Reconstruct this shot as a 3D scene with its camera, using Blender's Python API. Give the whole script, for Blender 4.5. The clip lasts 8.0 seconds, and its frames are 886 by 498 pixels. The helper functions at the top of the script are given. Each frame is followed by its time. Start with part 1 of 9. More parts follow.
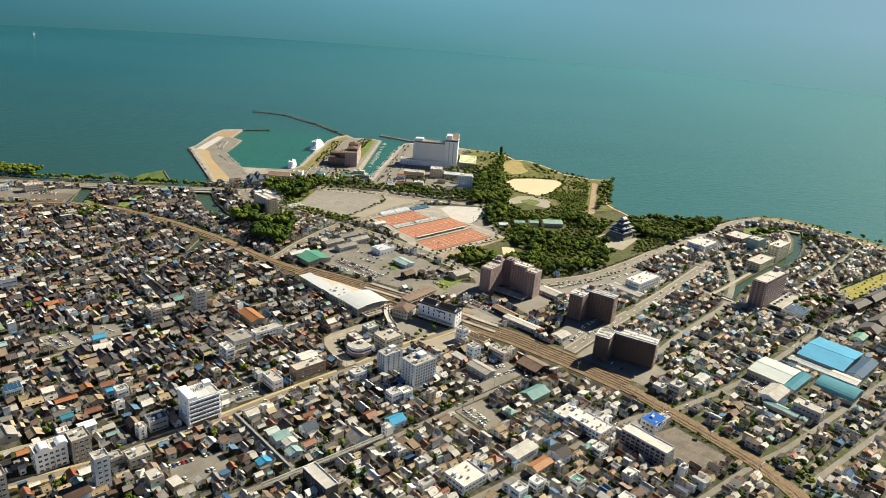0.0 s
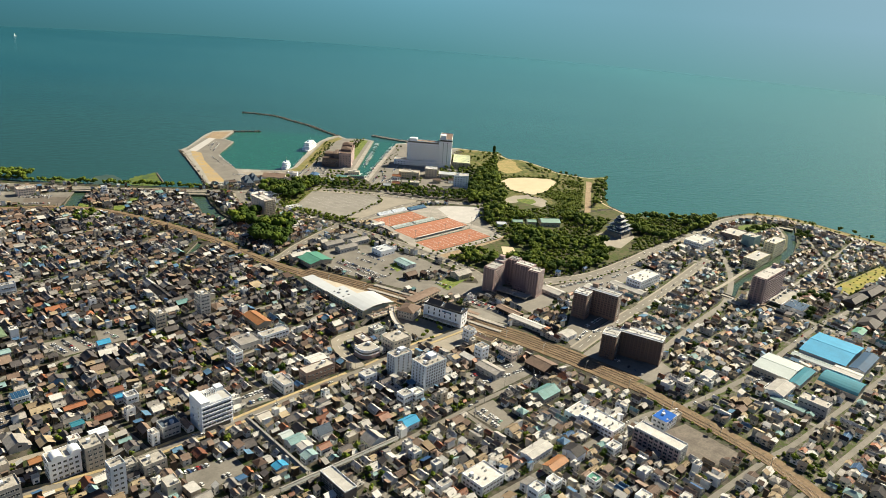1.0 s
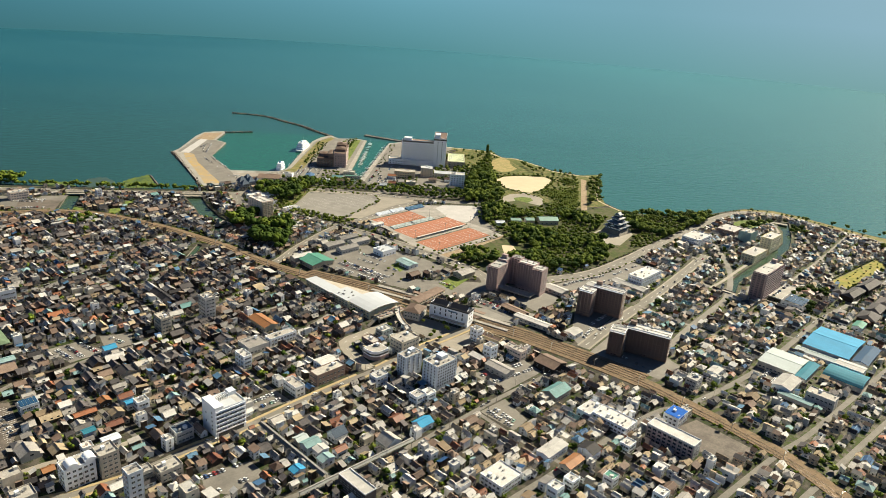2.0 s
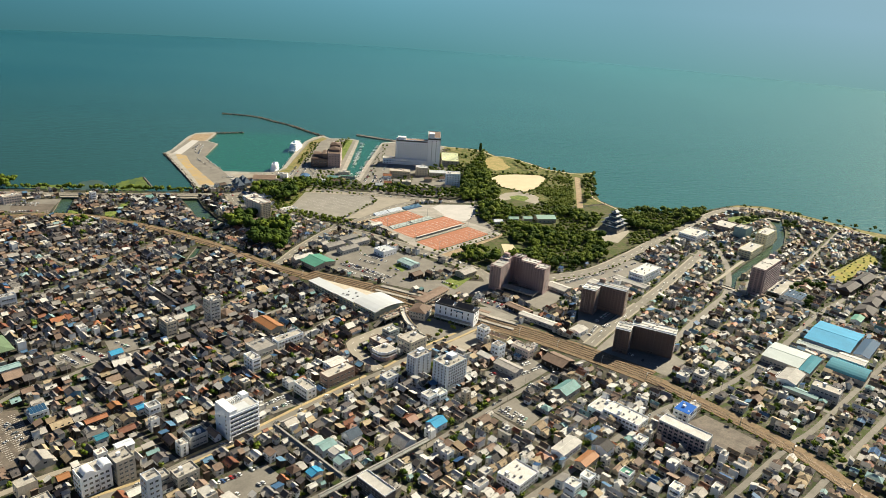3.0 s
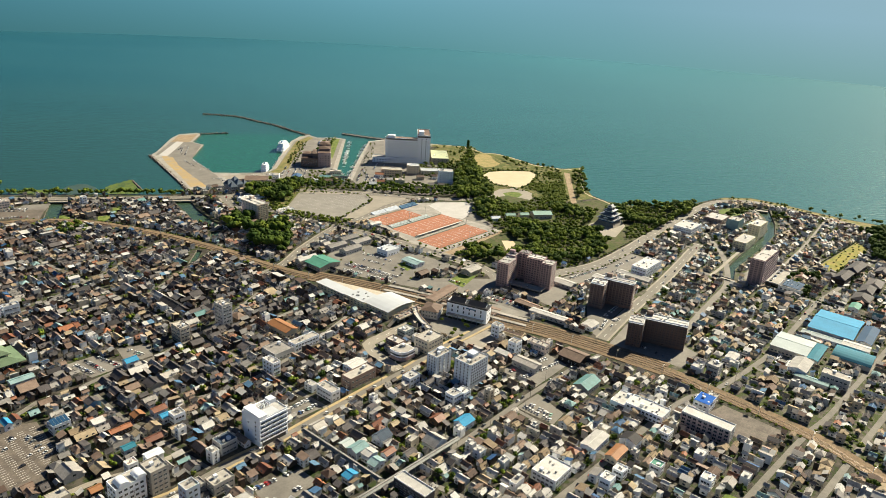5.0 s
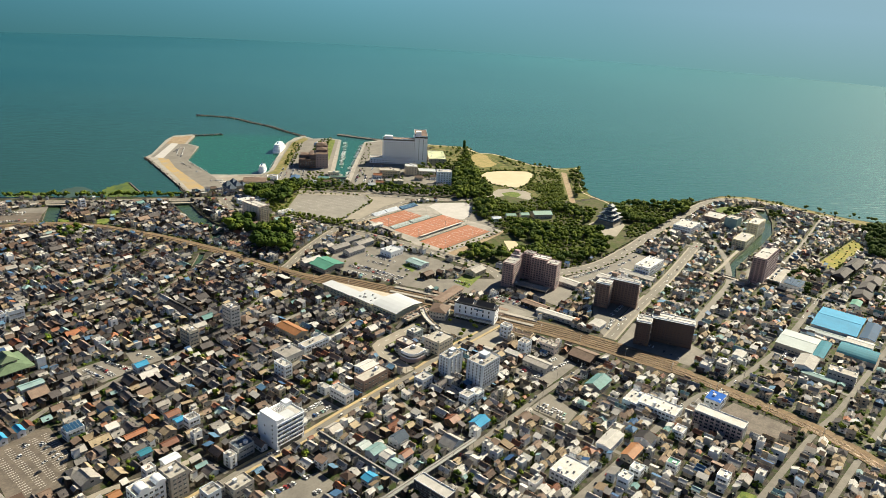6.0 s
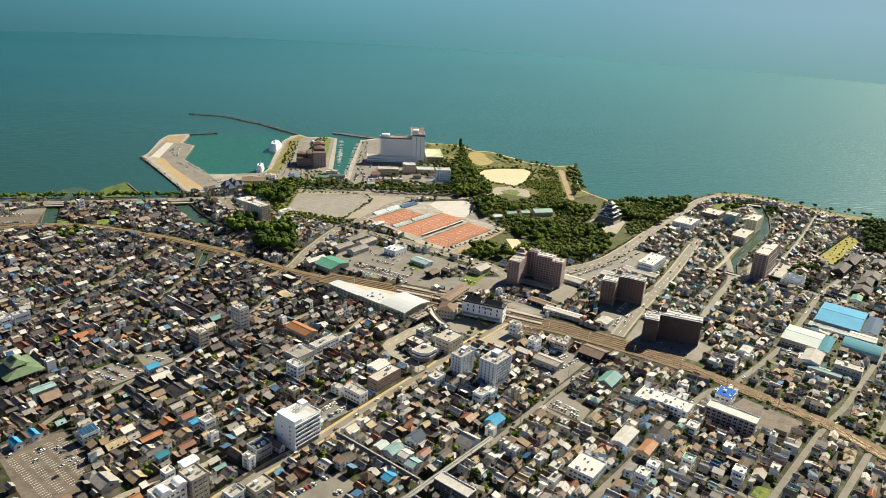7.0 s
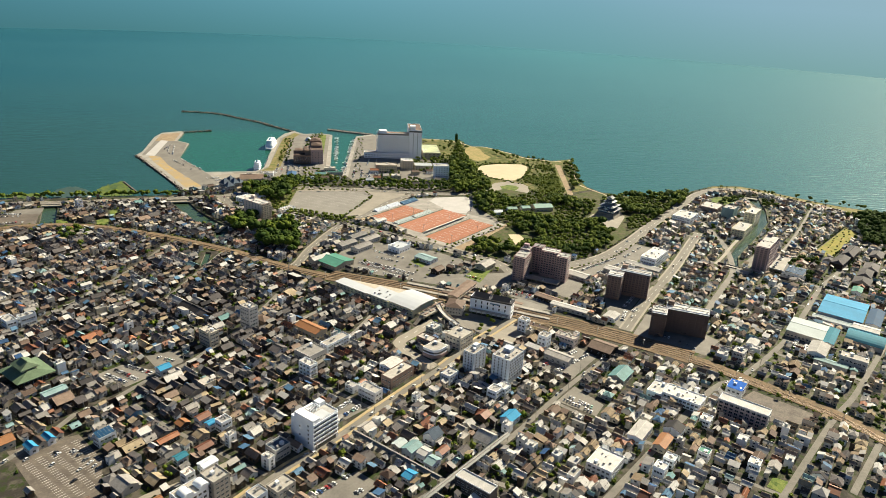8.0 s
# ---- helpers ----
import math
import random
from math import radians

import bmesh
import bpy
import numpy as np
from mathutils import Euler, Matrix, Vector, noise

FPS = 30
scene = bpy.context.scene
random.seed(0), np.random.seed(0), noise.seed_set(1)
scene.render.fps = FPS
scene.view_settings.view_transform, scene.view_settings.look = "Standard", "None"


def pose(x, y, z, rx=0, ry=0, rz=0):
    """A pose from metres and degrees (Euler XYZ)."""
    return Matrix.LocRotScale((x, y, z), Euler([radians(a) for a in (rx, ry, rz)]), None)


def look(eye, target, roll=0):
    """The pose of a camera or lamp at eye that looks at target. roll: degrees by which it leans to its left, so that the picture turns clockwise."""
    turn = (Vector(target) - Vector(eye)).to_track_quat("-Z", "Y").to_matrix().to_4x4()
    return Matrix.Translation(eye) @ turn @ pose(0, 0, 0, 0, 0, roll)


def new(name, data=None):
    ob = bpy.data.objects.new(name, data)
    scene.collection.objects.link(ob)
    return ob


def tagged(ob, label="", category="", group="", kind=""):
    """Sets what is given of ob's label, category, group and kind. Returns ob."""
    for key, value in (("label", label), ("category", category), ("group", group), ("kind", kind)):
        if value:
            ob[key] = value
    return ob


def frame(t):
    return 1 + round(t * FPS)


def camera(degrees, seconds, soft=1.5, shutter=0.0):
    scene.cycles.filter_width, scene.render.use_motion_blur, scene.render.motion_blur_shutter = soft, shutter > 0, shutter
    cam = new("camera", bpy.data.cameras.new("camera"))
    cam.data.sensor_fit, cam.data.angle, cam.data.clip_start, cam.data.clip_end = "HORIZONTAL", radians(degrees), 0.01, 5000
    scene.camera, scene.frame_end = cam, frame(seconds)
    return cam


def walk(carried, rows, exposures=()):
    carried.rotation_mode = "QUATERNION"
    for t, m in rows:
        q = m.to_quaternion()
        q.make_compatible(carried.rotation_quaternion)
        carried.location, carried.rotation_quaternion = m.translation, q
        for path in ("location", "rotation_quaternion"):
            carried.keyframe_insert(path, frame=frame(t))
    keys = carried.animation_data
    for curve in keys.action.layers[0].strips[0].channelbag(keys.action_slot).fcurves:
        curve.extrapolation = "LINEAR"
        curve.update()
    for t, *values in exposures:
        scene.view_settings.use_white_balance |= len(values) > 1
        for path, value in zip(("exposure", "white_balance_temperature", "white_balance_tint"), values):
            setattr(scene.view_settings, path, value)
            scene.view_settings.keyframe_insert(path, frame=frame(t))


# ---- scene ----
cam = camera(65.41, 8.0, soft=0.55)
PATH = [  # seconds, place, turn
    (0, -0.00, 0.00, 311.89, 69.776, -4.367, -0.000),
    (0.5, -10.46, 0.68, 311.83, 69.792, -4.339, -0.716),
    (1, -20.78, 1.17, 311.35, 69.821, -4.234, -1.449),
    (1.5, -30.94, 2.41, 310.77, 69.823, -4.121, -2.154),
    (3, -61.53, 4.58, 310.56, 69.780, -3.795, -4.303),
    (3.5, -71.33, 5.57, 310.53, 69.796, -3.734, -5.030),
    (4, -81.61, 6.81, 310.17, 69.761, -3.652, -5.749),
    (4.5, -91.67, 7.93, 309.79, 69.686, -3.545, -6.407),
    (6, -121.57, 11.95, 309.52, 69.735, -3.426, -8.137),
    (6.5, -131.55, 13.25, 309.61, 69.718, -3.410, -8.710),
    (7, -141.63, 14.92, 309.96, 69.576, -3.378, -9.254),
    (7.5, -151.65, 16.48, 310.43, 69.408, -3.282, -9.853),
    (8, -161.70, 19.18, 310.36, 69.232, -3.193, -10.454),
]
walk(cam, [(t, pose(x, y, z, rx, ry, rz)) for t, x, y, z, rx, ry, rz in PATH], exposures=[(0.0, 0.90), (8.0, 0.90)])

# ---------------------------------------------------------------- light
SUN_AZ, SUN_EL = 39.0, 38.0          # degrees: from +x towards +y, above the horizon
world = bpy.data.worlds.new("sky")
scene.world = world
world.use_nodes = True
wn = world.node_tree.nodes
sky = wn.new("ShaderNodeTexSky")
sky.sky_type, sky.sun_disc = "NISHITA", False
sky.sun_elevation, sky.sun_rotation = radians(SUN_EL), radians(90 - SUN_AZ)
sky.dust_density, sky.ozone_density, sky.altitude = 0.2, 6.0, 1200
wn["Background"].inputs[1].default_value = 0.034
world.node_tree.links.new(sky.outputs[0], wn["Background"].inputs[0])
lamp = bpy.data.lights.new("sun", "SUN")
lamp.energy, lamp.angle, lamp.color = 5.3, radians(0.5), (1.0, 0.895, 0.672)
sun = new("sun", lamp)
sd = Vector((math.cos(radians(SUN_AZ)) * math.cos(radians(SUN_EL)), math.sin(radians(SUN_AZ)) * math.cos(radians(SUN_EL)), math.sin(radians(SUN_EL))))
sun.matrix_world = look(sd * 900, (0, 0, 0))

# ---------------------------------------------------------------- materials


def surface(name, lo, hi=None, rough=0.7, metal=0.0, grain=0.6, stain=12.0, wear=0.25, bump=0.0, streak=0.0, spec=0.5):
    """Colour between lo and hi, piece by piece, with fine grain and larger stains (sizes in metres)."""
    m = bpy.data.materials.new(name)
    m.use_nodes = True
    nt, n = m.node_tree, m.node_tree.nodes
    b = n["Principled BSDF"]
    hi = hi or lo
    info, geo = n.new("ShaderNodeObjectInfo"), n.new("ShaderNodeNewGeometry")
    add = n.new("ShaderNodeMath"); add.operation = "ADD"
    fr = n.new("ShaderNodeMath"); fr.operation = "FRACT"
    nt.links.new(info.outputs["Random"], add.inputs[0]); nt.links.new(geo.outputs["Random Per Island"], add.inputs[1])
    nt.links.new(add.outputs[0], fr.inputs[0])
    mix = n.new("ShaderNodeMix"); mix.data_type = "RGBA"
    mix.inputs[6].default_value, mix.inputs[7].default_value = (*lo, 1), (*hi, 1)
    nt.links.new(fr.outputs[0], mix.inputs[0])
    tc = n.new("ShaderNodeTexCoord")
    big, fine = n.new("ShaderNodeTexNoise"), n.new("ShaderNodeTexNoise")
    for t, size in ((big, stain), (fine, grain)):
        t.inputs["Scale"].default_value = 1 / size
        t.inputs["Detail"].default_value = 5
        t.inputs["Roughness"].default_value = 0.65
        nt.links.new(tc.outputs["Object"], t.inputs["Vector"])
    if streak:
        mp = n.new("ShaderNodeMapping"); mp.inputs["Scale"].default_value = (1, 1, 1 / streak)
        nt.links.new(tc.outputs["Object"], mp.inputs["Vector"]); nt.links.new(mp.outputs[0], fine.inputs["Vector"])
    col = mix.outputs[2]
    for t, k in ((big, wear), (fine, wear * 0.8)):
        r = n.new("ShaderNodeMapRange")
        r.inputs[1].default_value, r.inputs[2].default_value = 0.28, 0.72
        r.inputs[3].default_value, r.inputs[4].default_value = 1 - k, 1 + k * 0.5
        nt.links.new(t.outputs[0], r.inputs[0])
        v = n.new("ShaderNodeVectorMath"); v.operation = "SCALE"
        nt.links.new(col, v.inputs[0]); nt.links.new(r.outputs[0], v.inputs["Scale"])
        col = v.outputs[0]
    nt.links.new(col, b.inputs["Base Color"])
    rr = n.new("ShaderNodeMapRange")
    rr.inputs[3].default_value, rr.inputs[4].default_value = max(rough - 0.12, 0.02), min(rough + 0.12, 1)
    nt.links.new(fine.outputs[0], rr.inputs[0]); nt.links.new(rr.outputs[0], b.inputs["Roughness"])
    b.inputs["Metallic"].default_value = metal
    b.inputs["Specular IOR Level"].default_value = spec
    if bump:
        bp = n.new("ShaderNodeBump"); bp.inputs["Strength"].default_value, bp.inputs["Distance"].default_value = 0.6, bump
        nt.links.new(fine.outputs[0], bp.inputs["Height"]); nt.links.new(bp.outputs[0], b.inputs["Normal"])
    return m


def three_tone(name, c1, c2, c3, size1, size2, rough=0.9, lo1=0.42, hi1=0.56, lo2=0.5, hi2=0.62):
    """Ground of three mixed colours in patches."""
    m = bpy.data.materials.new(name)
    m.use_nodes = True
    nt, n = m.node_tree, m.node_tree.nodes
    b = n["Principled BSDF"]
    b.inputs["Roughness"].default_value, b.inputs["Specular IOR Level"].default_value = rough, 0.2
    tc = n.new("ShaderNodeTexCoord")
    out = None
    prev = (*c1, 1)
    for size, c, a, z in ((size1, c2, lo1, hi1), (size2, c3, lo2, hi2)):
        t = n.new("ShaderNodeTexNoise")
        t.inputs["Scale"].default_value, t.inputs["Detail"].default_value, t.inputs["Roughness"].default_value = 1 / size, 6, 0.7
        nt.links.new(tc.outputs["Object"], t.inputs["Vector"])
        r = n.new("ShaderNodeMapRange"); r.inputs[1].default_value, r.inputs[2].default_value = a, z
        nt.links.new(t.outputs[0], r.inputs[0])
        x = n.new("ShaderNodeMix"); x.data_type = "RGBA"
        if out is None:
            x.inputs[6].default_value = prev
        else:
            nt.links.new(out, x.inputs[6])
        x.inputs[7].default_value = (*c, 1)
        nt.links.new(r.outputs[0], x.inputs[0])
        out = x.outputs[2]
    f = n.new("ShaderNodeTexNoise"); f.inputs["Scale"].default_value, f.inputs["Detail"].default_value = 0.9, 4
    nt.links.new(tc.outputs["Object"], f.inputs["Vector"])
    r = n.new("ShaderNodeMapRange"); r.inputs[3].default_value, r.inputs[4].default_value = 0.7, 1.3
    nt.links.new(f.outputs[0], r.inputs[0])
    v = n.new("ShaderNodeVectorMath"); v.operation = "SCALE"
    nt.links.new(out, v.inputs[0]); nt.links.new(r.outputs[0], v.inputs["Scale"])
    nt.links.new(v.outputs[0], b.inputs["Base Color"])
    return m


def water_material(name="lake_water", lo=(0.008, 0.062, 0.066, 1), hi=(0.052, 0.156, 0.134, 1), spread=True):
    m = bpy.data.materials.new(name)
    m.use_nodes = True
    nt, n = m.node_tree, m.node_tree.nodes
    b = n["Principled BSDF"]
    b.inputs["IOR"].default_value = 1.33
    b.inputs["Roughness"].default_value, b.inputs["Specular IOR Level"].default_value = 0.2, 0.5
    tc = n.new("ShaderNodeTexCoord")
    big = n.new("ShaderNodeTexNoise"); big.inputs["Scale"].default_value, big.inputs["Detail"].default_value = 1 / 420, 4
    mp = n.new("ShaderNodeMapping"); mp.inputs["Rotation"].default_value, mp.inputs["Scale"].default_value = (0, 0, radians(-8)), (0.35, 1, 1)
    nt.links.new(tc.outputs["Object"], mp.inputs["Vector"]); nt.links.new(mp.outputs[0], big.inputs["Vector"])
    mix = n.new("ShaderNodeMix"); mix.data_type = "RGBA"
    mix.inputs[6].default_value, mix.inputs[7].default_value = lo, hi
    if spread:
        # sun-side brightening painted into the colour: darker to the west, lighter to the east
        sp, ew, add = n.new("ShaderNodeSeparateXYZ"), n.new("ShaderNodeMapRange"), n.new("ShaderNodeMath")
        ew.inputs[1].default_value, ew.inputs[2].default_value, ew.inputs[3].default_value, ew.inputs[4].default_value = -1100, 1700, -0.42, 0.70
        nt.links.new(tc.outputs["Object"], sp.inputs[0]); nt.links.new(sp.outputs[0], ew.inputs[0])
        add.operation, add.use_clamp = "ADD", True
        soft_band = n.new("ShaderNodeMapRange")
        soft_band.inputs[3].default_value, soft_band.inputs[4].default_value = 0.3, 0.7
        nt.links.new(big.outputs[0], soft_band.inputs[0])
        nt.links.new(ew.outputs[0], add.inputs[0]); nt.links.new(soft_band.outputs[0], add.inputs[1]); nt.links.new(add.outputs[0], mix.inputs[0])
    else:
        nt.links.new(big.outputs[0], mix.inputs[0])
    colour = mix.outputs[2]
    if spread:
        # weed beds darken the shallows along the western shore
        near, west, both = n.new("ShaderNodeMapRange"), n.new("ShaderNodeMapRange"), n.new("ShaderNodeMath")
        near.inputs[1].default_value, near.inputs[2].default_value, near.inputs[3].default_value, near.inputs[4].default_value = 900, 2300, 0.85, 0.0
        west.inputs[1].default_value, west.inputs[2].default_value = 150, -650
        nt.links.new(sp.outputs[1], near.inputs[0]); nt.links.new(sp.outputs[0], west.inputs[0])
        both.operation = "MULTIPLY"
        nt.links.new(near.outputs[0], both.inputs[0]); nt.links.new(west.outputs[0], both.inputs[1])
        beds = n.new("ShaderNodeMix"); beds.data_type = "RGBA"
        beds.inputs[7].default_value = (0.016, 0.052, 0.036, 1)
        nt.links.new(both.outputs[0], beds.inputs[0]); nt.links.new(colour, beds.inputs[6])
        colour = beds.outputs[2]
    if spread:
        # haze and sky sheen painted into the colour: bluer and lighter with distance offshore
        off, far_tint = n.new("ShaderNodeMapRange"), n.new("ShaderNodeMix")
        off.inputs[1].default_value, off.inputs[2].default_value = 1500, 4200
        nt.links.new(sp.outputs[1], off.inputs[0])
        far_tint.data_type, far_tint.blend_type = "RGBA", "MULTIPLY"
        far_tint.inputs[7].default_value = (1.12, 1.26, 1.85, 1)
        far_tint.clamp_factor, far_tint.clamp_result = False, False
        nt.links.new(off.outputs[0], far_tint.inputs[0]); nt.links.new(colour, far_tint.inputs[6])
        colour = far_tint.outputs[2]
    nt.links.new(colour, b.inputs["Base Color"])
    wave = n.new("ShaderNodeTexNoise"); wave.inputs["Scale"].default_value, wave.inputs["Detail"].default_value = 1 / 9, 4
    nt.links.new(mp.outputs[0], wave.inputs["Vector"])
    bp = n.new("ShaderNodeBump"); bp.inputs["Strength"].default_value, bp.inputs["Distance"].default_value = 0.7, 1.8
    nt.links.new(wave.outputs[0], bp.inputs["Height"]); nt.links.new(bp.outputs[0], b.inputs["Normal"])
    return m


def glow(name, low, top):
    """Plain backdrop with far lake haze painted as emission, brighter upwards and sunwards."""
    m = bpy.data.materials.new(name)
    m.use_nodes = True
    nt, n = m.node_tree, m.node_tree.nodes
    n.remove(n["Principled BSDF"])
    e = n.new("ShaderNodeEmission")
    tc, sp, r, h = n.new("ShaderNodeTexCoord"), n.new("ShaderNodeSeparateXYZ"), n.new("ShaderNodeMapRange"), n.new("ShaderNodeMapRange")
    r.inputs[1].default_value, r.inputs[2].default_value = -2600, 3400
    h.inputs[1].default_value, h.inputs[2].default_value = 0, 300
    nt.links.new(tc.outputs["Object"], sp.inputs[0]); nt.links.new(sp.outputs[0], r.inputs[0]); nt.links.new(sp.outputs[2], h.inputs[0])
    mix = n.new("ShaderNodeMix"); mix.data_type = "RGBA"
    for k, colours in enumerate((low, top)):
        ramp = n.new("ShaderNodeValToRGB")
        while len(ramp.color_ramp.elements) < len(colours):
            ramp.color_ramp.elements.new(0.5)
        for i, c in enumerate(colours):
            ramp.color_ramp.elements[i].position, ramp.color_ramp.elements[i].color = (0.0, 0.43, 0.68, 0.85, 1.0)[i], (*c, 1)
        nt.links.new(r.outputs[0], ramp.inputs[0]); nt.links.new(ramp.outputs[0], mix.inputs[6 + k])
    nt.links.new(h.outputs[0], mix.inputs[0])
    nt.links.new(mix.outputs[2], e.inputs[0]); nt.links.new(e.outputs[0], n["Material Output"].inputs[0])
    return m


WATER = water_material()
CANAL = water_material("canal_water", (0.030, 0.065, 0.040, 1), (0.050, 0.080, 0.045, 1), False)
BASIN = water_material("basin_water", (0.016, 0.098, 0.066, 1), (0.022, 0.112, 0.076, 1), False)
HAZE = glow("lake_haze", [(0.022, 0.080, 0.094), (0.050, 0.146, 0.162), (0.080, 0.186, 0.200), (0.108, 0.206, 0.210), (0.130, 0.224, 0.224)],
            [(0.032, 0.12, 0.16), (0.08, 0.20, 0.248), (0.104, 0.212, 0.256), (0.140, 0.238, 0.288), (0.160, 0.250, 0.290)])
GROUND = three_tone("town_ground", (0.088, 0.079, 0.062), (0.036, 0.032, 0.027), (0.030, 0.046, 0.011), 12, 7, lo2=0.49, hi2=0.58)
EASTG = three_tone("yard_ground", (0.14, 0.128, 0.103), (0.060, 0.055, 0.045), (0.050, 0.070, 0.016), 9, 6, lo2=0.48, hi2=0.56)
ASPHALT = surface("asphalt", (0.165, 0.154, 0.134), (0.215, 0.20, 0.176), 0.85, grain=1.5, stain=18, wear=0.3)
ROADM = surface("sunworn_asphalt", (0.19, 0.176, 0.15), None, 0.85, grain=2.0, stain=25, wear=0.25)
PAVE = surface("pale_paving", (0.29, 0.262, 0.215), None, 0.8, grain=1.2, stain=15, wear=0.2)
OCHRE = surface("ochre_paving", (0.40, 0.31, 0.165), None, 0.8, grain=1.2, stain=15, wear=0.25)
CONCRETE = surface("concrete", (0.34, 0.32, 0.285), None, 0.8, grain=0.8, stain=14, wear=0.35)
PAINTW = surface("white_paint_line", (0.75, 0.74, 0.70), None, 0.6, wear=0.15)
SAND = surface("sand", (0.56, 0.46, 0.31), None, 0.95, grain=1.5, stain=30, wear=0.12)
DRYGRASS = three_tone("dry_grass", (0.20, 0.17, 0.065), (0.115, 0.13, 0.034), (0.27, 0.21, 0.10), 12, 7)
PARKG = three_tone("park_grass", (0.105, 0.118, 0.028), (0.065, 0.085, 0.018), (0.20, 0.165, 0.07), 16, 7)
# tree shade is put into these darker floor tones
SHADEG = three_tone("shade_toned_woodland_floor", (0.062, 0.082, 0.020), (0.095, 0.085, 0.045), (0.038, 0.056, 0.012), 11, 6)
STRAW = three_tone("straw_lawn", (0.31, 0.25, 0.105), (0.24, 0.21, 0.08), (0.36, 0.28, 0.13), 14, 6)
GRASS = three_tone("grass", (0.10, 0.15, 0.03), (0.17, 0.20, 0.05), (0.06, 0.10, 0.02), 9, 5)
FIELDG = three_tone("yellow_field", (0.27, 0.24, 0.045), (0.18, 0.19, 0.04), (0.28, 0.22, 0.07), 8, 14)
DIRT = three_tone("bare_earth", (0.30, 0.23, 0.15), (0.24, 0.17, 0.11), (0.36, 0.30, 0.20), 10, 5)
BALLAST = three_tone("rail_ballast", (0.165, 0.115, 0.072), (0.21, 0.15, 0.092), (0.12, 0.095, 0.06), 7, 4)
STEEL = surface("rail_steel", (0.22, 0.17, 0.13), None, 0.45, 0.7)
CLAY = surface("red_clay_court", (0.33, 0.132, 0.072), (0.37, 0.15, 0.085), 0.9, grain=1.5, stain=14, wear=0.12)
COURTG = surface("green_court_edge", (0.10, 0.20, 0.14), None, 0.9)
PIERTOP = three_tone("ochre_gravel", (0.40, 0.285, 0.12), (0.33, 0.26, 0.16), (0.30, 0.27, 0.225), 26, 12)
STONE = surface("rough_stone", (0.12, 0.10, 0.085), (0.21, 0.18, 0.155), 0.9, grain=0.9, stain=5, wear=0.35, bump=0.3)
RUBBLE = surface("weathered_rubble", (0.10, 0.082, 0.066), (0.27, 0.225, 0.18), 0.95, grain=0.9, stain=4, wear=0.4)
KEEPSTONE = surface("pale_rubble", (0.22, 0.195, 0.16), (0.30, 0.27, 0.225), 0.9, grain=1.4, stain=5, wear=0.35, bump=0.3)
WEED = three_tone("water_weed", (0.105, 0.145, 0.025), (0.045, 0.085, 0.035), (0.14, 0.165, 0.03), 18, 8, 0.6)
SHOAL = surface("shoal", (0.045, 0.085, 0.070), None, 0.5, grain=4, stain=30, wear=0.25)

W_CREAM = surface("cream_render", (0.44, 0.38, 0.29), (0.66, 0.60, 0.49), 0.85, stain=4, wear=0.2, streak=4)
W_WHITE = surface("white_render", (0.74, 0.755, 0.77), (0.84, 0.855, 0.87), 0.8, stain=6, wear=0.1, streak=5)
W_BROWN = surface("dark_timber", (0.022, 0.016, 0.012), (0.095, 0.064, 0.042), 0.85, stain=3, wear=0.3, streak=5)
W_GREY = surface("grey_render", (0.42, 0.415, 0.40), (0.58, 0.57, 0.55), 0.85, stain=4, wear=0.22, streak=4)
R_DARK = surface("dark_roof_tile", (0.028, 0.027, 0.030), (0.146, 0.131, 0.130), 0.7, grain=0.7, stain=5, wear=0.35, spec=0.2)
R_GREY = surface("grey_roof_tile", (0.17, 0.163, 0.158), (0.45, 0.425, 0.39), 0.6, grain=0.7, stain=5, wear=0.3, spec=0.2)
R_TAN = surface("tan_roof_tile", (0.22, 0.165, 0.11), (0.46, 0.375, 0.25), 0.75, grain=0.7, stain=5, wear=0.3, spec=0.15)
R_BROWN = surface("brown_roof_tile", (0.078, 0.050, 0.040), (0.30, 0.218, 0.168), 0.7, grain=0.7, stain=5, wear=0.3, spec=0.2)
R_RED = surface("red_roof_tile", (0.15, 0.052, 0.028), (0.36, 0.135, 0.055), 0.6, grain=0.7, stain=5, wear=0.3)
R_BLUE = surface("blue_metal_roof", (0.025, 0.075, 0.19), (0.12, 0.24, 0.36), 0.65, grain=0.9, stain=6, wear=0.25, spec=0.2)
R_TEAL = surface("teal_metal_roof", (0.12, 0.26, 0.26), (0.30, 0.42, 0.43), 0.65, grain=0.9, stain=6, wear=0.25, spec=0.2)
R_PALE = surface("pale_metal_roof", (0.40, 0.39, 0.37), (0.64, 0.63, 0.60), 0.75, grain=0.9, stain=6, wear=0.25, spec=0.15)
CASTLE_TILE = surface("blue_grey_tile", (0.085, 0.10, 0.125), (0.15, 0.17, 0.20), 0.55, grain=0.7, stain=4, wear=0.2)
R_FLAT = surface("flat_roof_screed", (0.34, 0.32, 0.29), (0.50, 0.47, 0.42), 0.85, grain=0.9, stain=5, wear=0.3)
WHITE = surface("white_wall", (0.90, 0.93, 0.97), None, 0.7, stain=9, wear=0.05, streak=6)
MAUVE = surface("mauve_tile_wall", (0.38, 0.27, 0.265), (0.42, 0.31, 0.295), 0.75, stain=7, wear=0.12)
PALEMAUVE = surface("pale_mauve_panel", (0.46, 0.37, 0.37), None, 0.75, stain=7, wear=0.12)
UMBER = surface("umber_tile_wall", (0.165, 0.112, 0.090), None, 0.75, stain=7, wear=0.15)
BROWNT = surface("brown_tile_wall", (0.25, 0.175, 0.145), None, 0.75, stain=7, wear=0.15)
